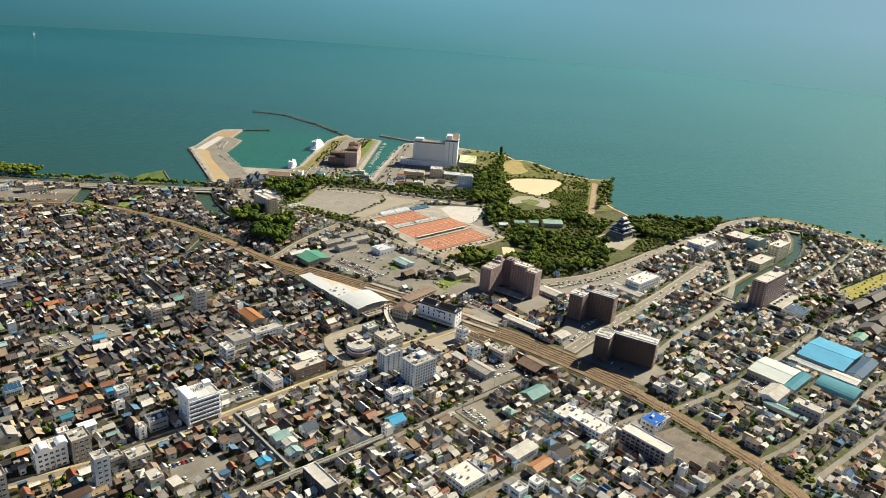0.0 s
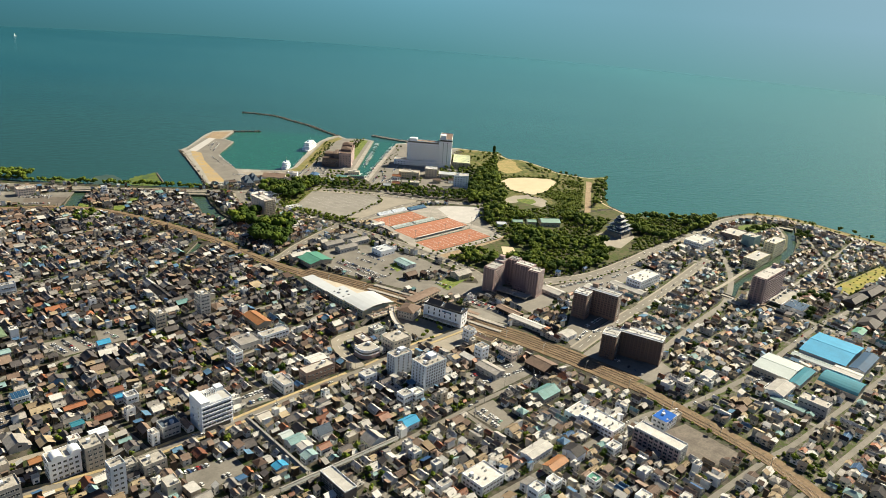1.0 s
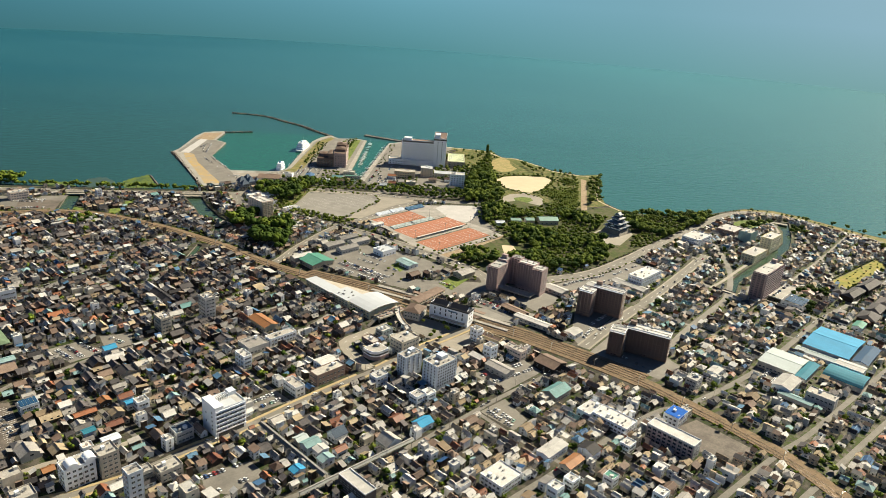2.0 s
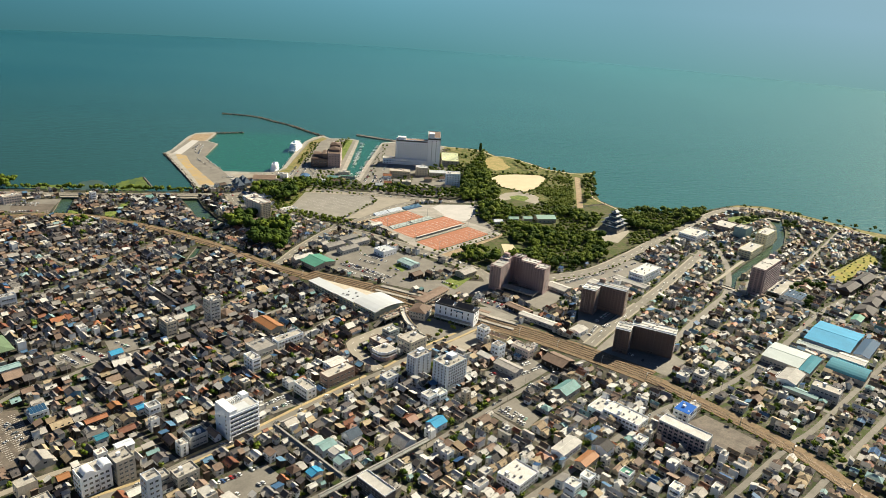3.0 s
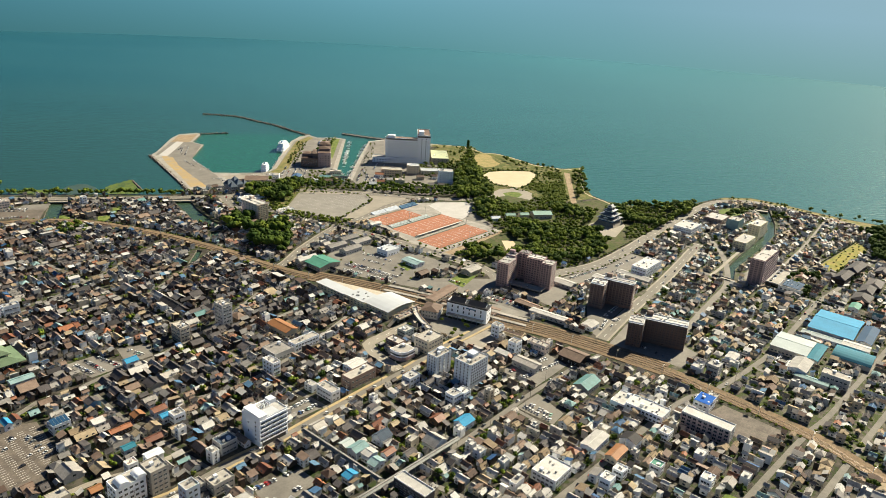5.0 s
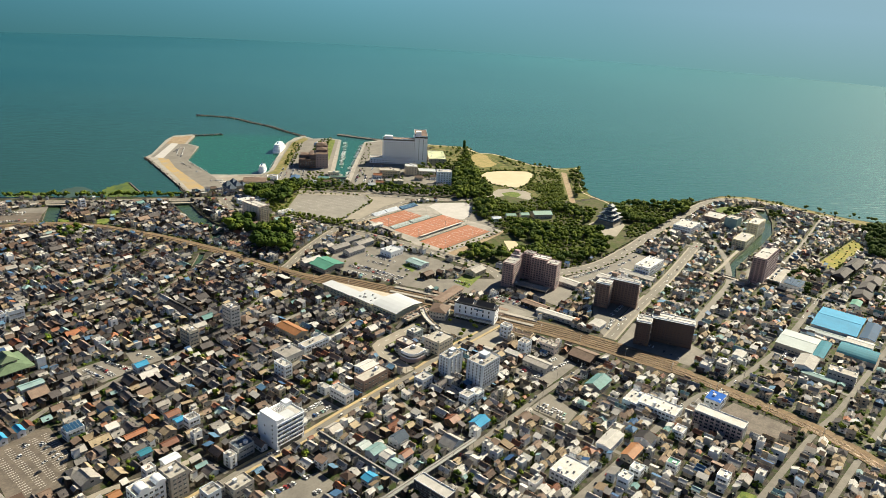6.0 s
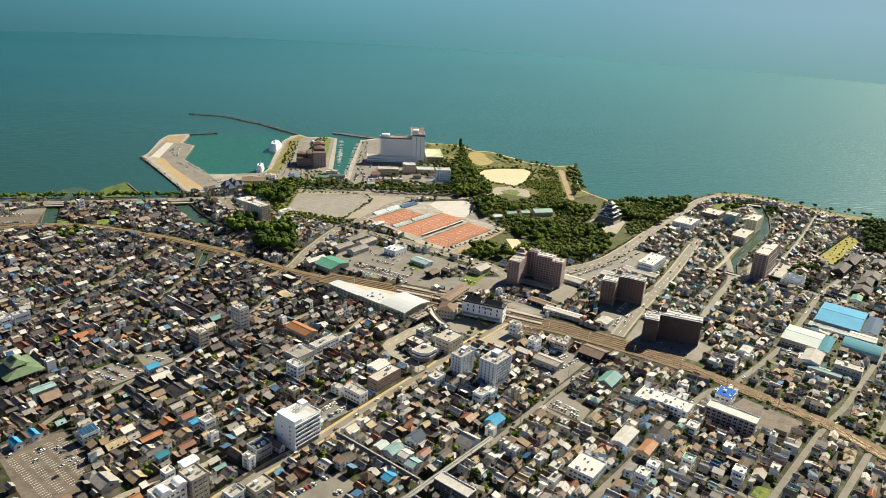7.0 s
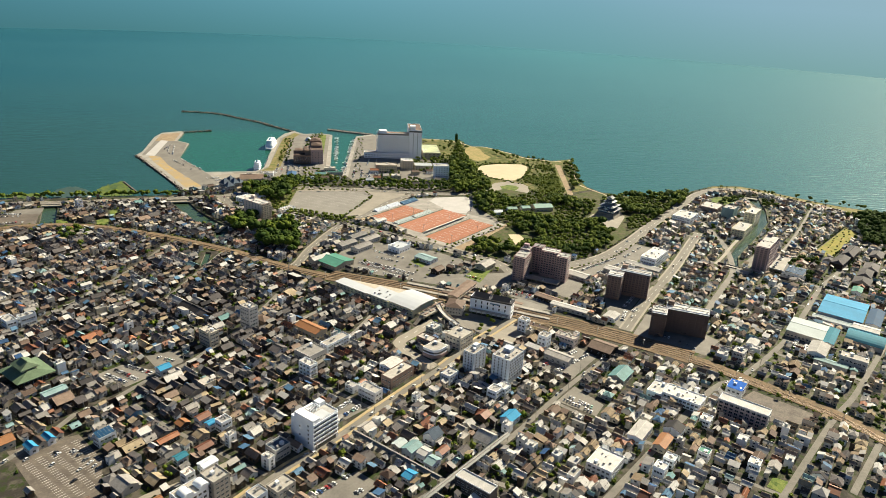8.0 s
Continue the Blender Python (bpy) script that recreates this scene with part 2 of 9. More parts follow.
BUTTER = surface("butter_yellow_wall", (0.86, 0.77, 0.50), None, 0.8, stain=7, wear=0.1)
TAN = surface("tan_wall", (0.68, 0.56, 0.38), None, 0.8, stain=7, wear=0.12)
TANGREY = surface("beige_concrete", (0.40, 0.37, 0.32), (0.48, 0.45, 0.40), 0.85, stain=3, wear=0.28, streak=5)
BLUEWALL = surface("blue_painted_wall", (0.16, 0.34, 0.50), None, 0.8, stain=4, wear=0.15)
PINK = surface("pink_wall", (0.80, 0.66, 0.57), None, 0.8, stain=7, wear=0.12)
GLASS = surface("window_glass", (0.03, 0.04, 0.05), (0.07, 0.085, 0.10), 0.12, spec=0.8, wear=0.1)
FRAME = surface("window_frame", (0.58, 0.58, 0.57), None, 0.5, 0.0)
PALEBLUE = surface("blue_grey_render", (0.60, 0.65, 0.72), None, 0.75, stain=7, wear=0.1, streak=5)
STEELGREY = surface("blue_grey_panel", (0.36, 0.40, 0.45), None, 0.7, stain=7, wear=0.12, streak=5)
ARCADE = surface("weathered_glazing", (0.13, 0.14, 0.135), (0.18, 0.19, 0.18), 0.6, grain=1.0, stain=4, wear=0.3)
BLACKR = surface("black_roof", (0.022, 0.024, 0.032), None, 0.5, stain=6, wear=0.2)
WHITER = surface("white_metal_roof", (0.47, 0.50, 0.53), None, 0.6, grain=1.2, stain=10, wear=0.06)
METAL = surface("grey_metal", (0.42, 0.42, 0.41), None, 0.45, 0.6)
DARKM = surface("dark_metal", (0.05, 0.05, 0.055), None, 0.5, 0.3)
BLUEROOF = surface("blue_shed_roof", (0.05, 0.29, 0.50), None, 0.75, grain=1.2, stain=14, wear=0.16, spec=0.15)
NAVYROOF = surface("navy_shed_roof", (0.018, 0.07, 0.15), None, 0.7, grain=1.2, stain=14, wear=0.2, spec=0.15)
TEALROOF = surface("teal_shed_roof", (0.035, 0.19, 0.26), None, 0.75, grain=1.2, stain=14, wear=0.18, spec=0.15)
LIMEROOF = surface("pale_lime_roof", (0.50, 0.54, 0.34), None, 0.75, grain=1.2, stain=14, wear=0.12, spec=0.15)
SLATE = surface("slate_blue_roof", (0.07, 0.095, 0.13), (0.13, 0.17, 0.22), 0.75, grain=0.8, stain=4, wear=0.25, spec=0.15)
WPAVE = surface("white_paving", (0.46, 0.445, 0.43), None, 0.8, grain=1.2, stain=12, wear=0.15)
MINTROOF = surface("mint_shed_roof", (0.44, 0.50, 0.50), None, 0.75, grain=1.2, stain=14, wear=0.12, spec=0.15)
TEMPLEROOF = surface("aged_copper_roof", (0.13, 0.19, 0.115), (0.17, 0.235, 0.145), 0.65, grain=1.0, stain=7, wear=0.25, spec=0.2)
COACH = surface("bleached_asphalt", (0.235, 0.222, 0.198), None, 0.85, grain=1.5, stain=14, wear=0.22)
LOTM = surface("patched_asphalt", (0.145, 0.122, 0.10), None, 0.85, grain=1.5, stain=9, wear=0.45)
GREENROOF = surface("green_copper_roof", (0.07, 0.24, 0.18), (0.10, 0.28, 0.21), 0.65, grain=1.0, stain=7, wear=0.2, spec=0.2)
GREENPALE = surface("pale_green_roof", (0.27, 0.42, 0.36), None, 0.65, grain=1.0, stain=6, wear=0.15, spec=0.2)
TARP = surface("blue_tarpaulin", (0.018, 0.115, 0.46), None, 0.8, grain=1.5, stain=5, wear=0.2, spec=0.1)
ORANGE = surface("orange_roof", (0.31, 0.135, 0.048), None, 0.7, grain=1.0, stain=6, wear=0.2)
TRUNK = surface("bark", (0.10, 0.07, 0.05), None, 0.95, grain=0.3, stain=2)
LEAF_D = surface("dark_foliage", (0.026, 0.052, 0.010), (0.066, 0.104, 0.016), 0.85, grain=1.2, stain=4, wear=0.3, spec=0.06)
LEAF_M = surface("foliage", (0.066, 0.102, 0.012), (0.150, 0.192, 0.027), 0.85, grain=1.2, stain=4, wear=0.3, spec=0.06)
LEAF_Y = surface("yellowing_foliage", (0.105, 0.145, 0.026), (0.18, 0.21, 0.042), 0.85, grain=0.7, stain=4, wear=0.3, spec=0.06)
TYRE = surface("tyre", (0.02, 0.02, 0.02), None, 0.9)
PAINTS = [surface("car_paint_" + k, c, None, 0.3, 0.1, wear=0.05) for k, c in
          (("white", (0.80, 0.80, 0.79)), ("silver", (0.50, 0.51, 0.52)), ("black", (0.025, 0.025, 0.03)), ("grey", (0.16, 0.17, 0.18)),
           ("red", (0.42, 0.03, 0.03)), ("blue", (0.04, 0.10, 0.28)), ("pale_green", (0.35, 0.55, 0.45)))]
PAINT_NAMES = ["white", "silver", "black", "grey", "red", "dark blue", "pale green"]

# ---------------------------------------------------------------- plan: the streets run along u (43 degrees from +x) and v
TURN = 43.0
CU, SU = math.cos(radians(TURN)), math.sin(radians(TURN))
LAND = 2.0


def xy(u, v):
    return (u * CU - v * SU, u * SU + v * CU)


def spot(u, v, z=LAND, turn=0.0):
    return pose(*xy(u, v), z, 0, 0, TURN + turn)


class Shape:
    """Verts and faces, collected, with a material index for each face."""

    def __init__(self):
        self.v, self.f, self.m = [], [], []

    def add(self, verts, faces, m=0):
        k = len(self.v)
        self.v += verts
        self.f += [tuple(i + k for i in q) for q in faces]
        self.m += [m] * len(faces)
        return self

    def box(self, a, b, c, d, e, f, m=0):
        """From (a, b, c) to (d, e, f)."""
        return self.add([(a, b, c), (d, b, c), (d, e, c), (a, e, c), (a, b, f), (d, b, f), (d, e, f), (a, e, f)],
                        [(0, 3, 2, 1), (4, 5, 6, 7), (0, 1, 5, 4), (1, 2, 6, 5), (2, 3, 7, 6), (3, 0, 4, 7)], m)

    def prism(self, ring, z0, z1, m=0):
        n = len(ring)
        if sum(ring[i][0] * ring[(i + 1) % n][1] - ring[(i + 1) % n][0] * ring[i][1] for i in range(n)) < 0:
            ring = ring[::-1]
        self.add([(x, y, z0) for x, y in ring] + [(x, y, z1) for x, y in ring],
                 [tuple(range(n))[::-1], tuple(range(n, 2 * n))] + [(i, (i + 1) % n, n + (i + 1) % n, n + i) for i in range(n)], m)
        return self

    def gable(self, a, b, d, e, z, rise, along="x", over=0.5, thick=0.22, m=0):
        """A pitched roof slab over a..d by b..e with its ridge along x or y."""
        swap = along == "y"
        if swap:
            a, b, d, e = b, a, e, d
        c, slope = (b + e) / 2, rise / ((e - b) / 2)
        prof = [(b - over, z - over * slope), (c, z + rise), (e + over, z - over * slope)]
        pts = []
        for x in (a - over, d + over):
            pts += [(x, y, zz + thick) for y, zz in prof] + [(x, y, zz) for y, zz in prof]
        fs = [(0, 6, 7, 1), (1, 7, 8, 2), (3, 4, 10, 9), (4, 5, 11, 10), (0, 3, 9, 6), (2, 8, 11, 5), (0, 1, 4, 3), (1, 2, 5, 4), (6, 9, 10, 7), (7, 10, 11, 8)]
        if swap:
            pts = [(y, x, q) for x, y, q in pts]
        else:
            fs = [q[::-1] for q in fs]
        return self.add(pts, fs, m)

    def hip(self, a, b, d, e, z, rise, over=0.5, thick=0.2, m=0, ridge=None):
        a, b, d, e = a - over, b - over, d + over, e + over
        w, l = d - a, e - b
        k = min(w, l) / 2 * (0.98 if ridge is None else ridge)
        if w >= l:
            top = [(a + k, (b + e) / 2, z + rise), (d - k, (b + e) / 2, z + rise)]
            fs = [(0, 1, 9, 8), (1, 2, 9), (2, 3, 8, 9), (3, 0, 8)]
        else:
            top = [((a + d) / 2, b + k, z + rise), ((a + d) / 2, e - k, z + rise)]
            fs = [(0, 1, 8), (1, 2, 9, 8), (2, 3, 9), (3, 0, 8, 9)]
        z0 = z - 0.12
        return self.add([(a, b, z0 + thick), (d, b, z0 + thick), (d, e, z0 + thick), (a, e, z0 + thick), (a, b, z0), (d, b, z0), (d, e, z0), (a, e, z0)] + top,
                        fs + [(4, 7, 6, 5), (0, 4, 5, 1), (1, 5, 6, 2), (2, 6, 7, 3), (3, 7, 4, 0)], m)

    def house_wall(self, a, b, d, e, z0, z, rise, along="x", m=0):
        if along == "y":
            pts = [(a, b, z0), (d, b, z0), (d, e, z0), (a, e, z0), (a, b, z), (d, b, z), (d, e, z), (a, e, z), ((a + d) / 2, b, z + rise), ((a + d) / 2, e, z + rise)]
            return self.add(pts, [(0, 1, 5, 8, 4), (1, 2, 6, 5), (2, 3, 7, 9, 6), (3, 0, 4, 7)], m)
        pts = [(a, b, z0), (d, b, z0), (d, e, z0), (a, e, z0), (a, b, z), (d, b, z), (d, e, z), (a, e, z), (a, (b + e) / 2, z + rise), (d, (b + e) / 2, z + rise)]
        return self.add(pts, [(0, 1, 5, 4), (1, 2, 6, 9, 5), (2, 3, 7, 6), (3, 0, 4, 8, 7)], m)

    def tube(self, x, y, z0, z1, r0, r1, n=8, m=0, top=True):
        ring = [(math.cos(2 * math.pi * i / n), math.sin(2 * math.pi * i / n)) for i in range(n)]
        self.add([(x + r0 * p, y + r0 * q, z0) for p, q in ring] + [(x + r1 * p, y + r1 * q, z1) for p, q in ring],
                 [(i, (i + 1) % n, n + (i + 1) % n, n + i) for i in range(n)] + ([tuple(range(n, 2 * n))] if top else []), m)
        return self

    def ribbon(self, line, width, z0, z1, m=0, shift=0.0):
        """A strip of that width along a line of points, as a low solid."""
        off = []
        for i, p in enumerate(line):
            a, b = Vector(line[max(i - 1, 0)]), Vector(line[min(i + 1, len(line) - 1)])
            d = (b - a).normalized()
            off.append(Vector((-d.y, d.x)))
        lo = [Vector(p) + o * (shift - width / 2) for p, o in zip(line, off)]
        hi = [Vector(p) + o * (shift + width / 2) for p, o in zip(line, off)]
        pts, fs, n = [], [], len(line)
        for a, b in zip(lo, hi):
            pts += [(a.x, a.y, z0), (b.x, b.y, z0), (b.x, b.y, z1), (a.x, a.y, z1)]
        for i in range(n - 1):
            j, k = 4 * i, 4 * i + 4
            fs += [(j + 3, k + 3, k + 2, j + 2), (j, k, k + 3, j + 3), (k + 1, j + 1, j + 2, k + 2)]
        fs += [(1, 0, 3, 2), (4 * n - 4, 4 * n - 3, 4 * n - 2, 4 * n - 1)]
        return self.add(pts, fs, m)

    def weld(self):
        """Joins corners that lie on one another."""
        seen, to, v = {}, [], []
        for p in self.v:
            k = tuple(round(c, 3) for c in p)
            if k not in seen:
                seen[k] = len(v)
                v.append(p)
            to.append(seen[k])
        self.v, self.f = v, [tuple(to[i] for i in f) for f in self.f]
        return self

    def data(self, name, mats):
        me = bpy.data.meshes.new(name)
        me.from_pydata(self.v, [], self.f)
        for m in mats:
            me.materials.append(m)
        if len(mats) > 1:
            me.polygons.foreach_set("material_index", self.m)
        me.update()
        return me


def thing(name, m, label, category, group="", kind=""):
    ob = new(name)
    ob.empty_display_size = 0.5
    ob.matrix_world = m
    return tagged(ob, label, category, group, kind)


def solid(name, shape, mats, m, label="", category="", group="", kind=""):
    ob = new(name, shape if isinstance(shape, bpy.types.Mesh) else shape.data(name, mats if isinstance(mats, list) else [mats]))
    ob.matrix_world = m
    return tagged(ob, label, category, group, kind)


def part(name, shape, mats, parent, label="", at=None):
    """One mesh under a thing or a part, in its parent's space."""
    ob = new(name, shape if isinstance(shape, bpy.types.Mesh) else shape.data(name, mats if isinstance(mats, list) else [mats]))
    ob.parent = parent
    if at is not None:
        ob.matrix_basis = at
    return tagged(ob, label)


def smooth_line(pts, step=8.0):
    """Points along a Catmull-Rom curve."""
    out = []
    for i in range(len(pts) - 1):
        p0, p1, p2, p3 = (Vector(pts[min(max(j, 0), len(pts) - 1)]) for j in (i - 1, i, i + 1, i + 2))
        n = max(1, int((p2 - p1).length / step))
        for k in range(n):
            t = k / n
            q = 0.5 * ((2 * p1) + (p2 - p0) * t + (2 * p0 - 5 * p1 + 4 * p2 - p3) * t * t + (3 * p1 - p0 - 3 * p2 + p3) * t ** 3)
            out.append((q.x, q.y))
    return out + [tuple(pts[-1])]


def inside(p, ring):
    x, y, hit = p[0], p[1], False
    for i in range(len(ring)):
        (x0, y0), (x1, y1) = ring[i], ring[i - 1]
        if (y0 > y) != (y1 > y) and x < (x1 - x0) * (y - y0) / (y1 - y0) + x0:
            hit = not hit
    return hit


PLAN = pose(0, 0, 0, 0, 0, TURN)

# ---------------------------------------------------------------- large structure: lake, land, streets, railway
SHORE_WEST = [(-400, 1850), (150, 1270), (222, 1199), (246, 1172), (290, 1140), (324, 1112), (367, 1081), (410, 1046), (443, 1023), (472, 1013)]
PIER = [(480, 1027), (549, 1268), (570, 1283), (653, 1377), (687, 1404), (727, 1395), (720, 1378), (668, 1323), (672, 1290), (595, 1206), (582, 1153), (568, 1094)]
QUAY = [(593, 1073), (632, 1046), (648, 1049), (670, 1064), (716, 1112), (834, 1223), (878, 1250), (907, 1254), (903, 1221), (938, 1200), (944, 1176),
        (806, 1041), (700, 939), (712, 921), (828, 1016), (971, 1133), (1016, 1126)]
SHORE_EAST = [(1069, 1032), (1097, 994), (1107, 955), (1093, 913), (1111, 890), (1101, 818), (1092, 785), (1108, 736), (1122, 721), (1153, 716), (1083, 671),
              (995, 618), (980, 598), (967, 563), (956, 540), (991, 502), (1023, 485), (1050, 465), (1089, 456), (1166, 436), (1203, 400), (1208, 363),
              (1203, 306), (1200, 254), (1204, 222), (1212, 190), (1260, 60), (1500, -300)]
BEHIND = [(2600, -1800), (0, -3600), (-2600, -2000), (-2600, 1600)]
CANAL_A = [(307, 1092), (320, 1078), (278, 1001), (264, 1013)]
CANAL_B = [(434, 991), (454, 977), (439, 934), (427, 872), (428, 849), (417, 840), (412, 859), (406, 888), (418, 927)]
CANAL_C = [(404, 845), (413, 836), (392, 812), (386, 819)]
CANAL_D = [(351, 792), (354, 785), (324, 753), (320, 760)]
MOAT = [(1135, 373), (1149, 355), (1070, 324), (1008, 307), (939, 303), (856, 302), (812, 301), (774, 290), (768, 298), (801, 310), (843, 313), (958, 317), (1029, 323), (1090, 344)]
outline = SHORE_WEST + PIER + QUAY + SHORE_EAST + BEHIND
HOLES = [CANAL_A, CANAL_B, CANAL_C, CANAL_D, MOAT]

from mathutils.geometry import tessellate_polygon
loops = [[Vector((*p, 0)) for p in r] for r in [outline] + HOLES]
flat = [p for r in loops for p in r]
land = Shape()
land.add([(p.x, p.y, LAND) for p in flat], [])
for tri in tessellate_polygon(loops):
    a, b, c = (flat[i] for i in tri)
    up = (b - a).cross(c - a).z > 0
    land.f.append(tuple(tri) if up else tuple(tri)[::-1])
    land.m.append(0)
for r in loops:
    n = len(r)
    for i in range(n):
        p, q = r[i], r[(i + 1) % n]
        land.add([(p.x, p.y, LAND), (q.x, q.y, LAND), (q.x, q.y, -1.5), (p.x, p.y, -1.5)], [(0, 1, 2, 3)], 1)
solid("ground", land, [GROUND, STONE], PLAN, "pale town ground with dust, gravel and weeds", "ground", kind="structure")

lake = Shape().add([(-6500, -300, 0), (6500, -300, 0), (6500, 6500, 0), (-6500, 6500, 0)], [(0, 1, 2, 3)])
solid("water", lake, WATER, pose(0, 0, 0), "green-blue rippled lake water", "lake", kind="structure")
for ring, material, label in ((CANAL_A, CANAL, "dark olive canal water"), (CANAL_B, CANAL, "dark green canal water"), (CANAL_C, CANAL, "dark olive canal water"), (CANAL_D, CANAL, "dark olive canal water"), (MOAT, CANAL, "dark olive water of the curved moat"),
                              ([(568, 1094), (595, 1206), (672, 1290), (668, 1323), (720, 1378), (778, 1365), (859, 1300), (907, 1254), (834, 1223), (716, 1112), (648, 1049), (593, 1073)], BASIN, "green harbour water"),
                              ([(944, 1176), (806, 1041), (700, 939), (712, 921), (828, 1016), (971, 1133), (980, 1160)], BASIN, "blue-green water of the marina")):
    pool = Shape().add([(*p, 0.06) for p in ring], [])
    for tri in tessellate_polygon([[Vector((*p, 0)) for p in ring]]):
        a, b, c = (Vector((*ring[i], 0)) for i in tri)
        pool.f.append(tuple(tri) if (b - a).cross(c - a).z > 0 else tuple(tri)[::-1]); pool.m.append(0)
    solid("water", pool, material, PLAN, label, "water", kind="structure")
# sloping sheet that glows in place of real haze and the farthest water
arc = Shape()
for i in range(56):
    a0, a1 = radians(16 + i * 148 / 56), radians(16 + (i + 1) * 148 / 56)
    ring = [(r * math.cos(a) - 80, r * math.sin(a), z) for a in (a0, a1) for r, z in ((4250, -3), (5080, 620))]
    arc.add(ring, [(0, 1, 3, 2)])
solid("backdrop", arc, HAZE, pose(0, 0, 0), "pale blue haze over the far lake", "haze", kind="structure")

RAIL = [(150, 1060), (216, 1031), (251, 1016), (288, 985), (318, 938), (345, 871), (363, 808), (374, 761), (383, 694), (395, 646), (414, 598), (434, 544), (450, 490),
        (466, 420), (477, 378), (484, 337), (490, 292), (493, 250), (490, 217), (486, 173), (482, 141), (476, 119), (467, 98), (458, 71), (450, 30)]
# street: line, width, material, pavements
STREETS = {
    "lake_road": ([(120, 1245), (253, 1142), (340, 1074), (435, 1009), (502, 964)], 10, ROADM, 2.5),
    "harbour_road": ([(502, 964), (543, 950), (632, 909), (681, 841), (731, 777), (766, 735), (798, 720), (871, 746)], 10, ROADM, 2.0),
    "court_road": ([(726, 772), (666, 775), (590, 756), (531, 748), (447, 714), (400, 688), (364, 678)], 8, ROADM, 2.0),
    "tree_avenue": ([(502, 964), (483, 912), (501, 875), (524, 813), (536, 754), (556, 653), (564, 581), (566, 519), (552, 492)], 12, ROADM, 3.0),
    "park_road": ([(552, 492), (590, 462), (626, 450), (684, 432), (771, 430), (848, 434), (949, 436), (1069, 439), (1139, 426), (1176, 391), (1180, 355), (1174, 299), (1172, 248), (1160, 192), (1150, 90)], 13, ROADM, 2.5),
    "shop_avenue": ([(873, 372), (711, 351), (580, 339), (506, 330)], 9.5, ROADM, 2.0),
    "school_street": ([(931, 385), (850, 330), (758, 293), (688, 286), (610, 280), (506, 266)], 7, ASPHALT, 0),
    "hedge_street": ([(767, 339), (766, 295), (780, 257), (776, 196), (763, 124), (740, 20)], 7, ROADM, 0),
    "factory_street": ([(1040, 172), (872, 185), (776, 196), (680, 197), (596, 199), (493, 214), (449, 229), (305, 239), (240, 243)], 5.4, ASPHALT, 0),
    "east_street": ([(800, 105), (705, 114), (589, 124), (521, 130), (470, 138), (340, 150)], 4.6, ASPHALT, 0),
    "far_east_street": ([(620, 88), (512, 99), (380, 112)], 4.6, ASPHALT, 0),
    "main_street": ([(10, 448), (40, 438), (62, 432), (77, 427), (90, 424), (106, 421), (122, 422), (152, 423), (185, 421), (239, 423), (286, 424), (326, 424), (375, 428), (414, 427), (452, 427)], 5.5, ROADM, 2.6),
    "arcade_street": ([(204, 416), (205, 382), (208, 339), (209, 300)], 5, ASPHALT, 0),
    "market_street": ([(150, 341), (186, 335), (225, 329), (280, 325), (343, 325), (373, 325), (438, 321), (478, 316)], 4.5, ASPHALT, 0),
    "station_lane": ([(309, 580), (368, 582)], 5, ASPHALT, 0),
    "station_loop": ([(419, 490), (399, 483), (354, 481), (334, 479), (325, 457), (321, 428)], 8, PAVE, 2.0),
    "west_street": ([(0, 560), (66, 575), (89, 585), (110, 582), (148, 588), (185, 588), (222, 597), (265, 610), (330, 640)], 4.5, ASPHALT, 0),
    "temple_lane": ([(30, 470), (75, 468), (98, 461), (128, 456)], 5, PAVE, 0),
    "cross_a": ([(125, 567), (125, 520), (133, 452), (136, 428)], 3.4, ASPHALT, 0),
    "cross_b": ([(178, 508), (209, 501), (257, 507), (319, 523), (359, 536)], 3.8, ASPHALT, 0),
    "cross_c": ([(239, 427), (238, 451), (237, 512), (231, 601), (221, 727), (209, 837), (200, 930)], 3.8, ASPHALT, 0),
    "cross_d": ([(343, 322), (341, 281), (342, 224), (345, 150)], 3.8, ASPHALT, 0),
    "cross_e": ([(225, 326), (233, 289), (240, 240)], 4.5, ASPHALT, 0),
    "cross_f": ([(123, 743), (176, 765), (255, 800), (347, 850)], 3.4, ASPHALT, 0),
    "cross_g": ([(277, 328), (275, 373), (284, 420)], 3.4, ASPHALT, 0),
    "cross_h": ([(242, 709), (315, 750), (385, 790)], 3.8, ASPHALT, 0),
    "lane_a": ([(640, 345), (640, 285), (638, 205)], 4.5, ASPHALT, 0),
    "lane_b": ([(700, 285), (702, 200)], 4.5, ASPHALT, 0),
    "lane_c": ([(850, 330), (850, 372), (848, 430)], 6, ASPHALT, 0),
    "lane_d": ([(930, 225), (1010, 265), (1120, 330)], 3.5, ASPHALT, 0),
    "lane_e": ([(560, 200), (560, 128)], 4.5, ASPHALT, 0),
    "moat_path": ([(763, 316), (800, 316), (854, 319), (958, 323), (1029, 330), (1088, 351), (1126, 378)], 4, PAVE, 0),
    "lane_f": ([(870, 260), (1000, 262), (1150, 270)], 3.5, ASPHALT, 0),
}

# ground plan on a 1 m grid: True where no house may stand
GU, GV = 1450, 1500
taken = np.zeros((GU, GV), bool)
uu, vv = np.meshgrid(np.arange(GU) - 50.0, np.arange(GV) - 50.0, indexing="ij")


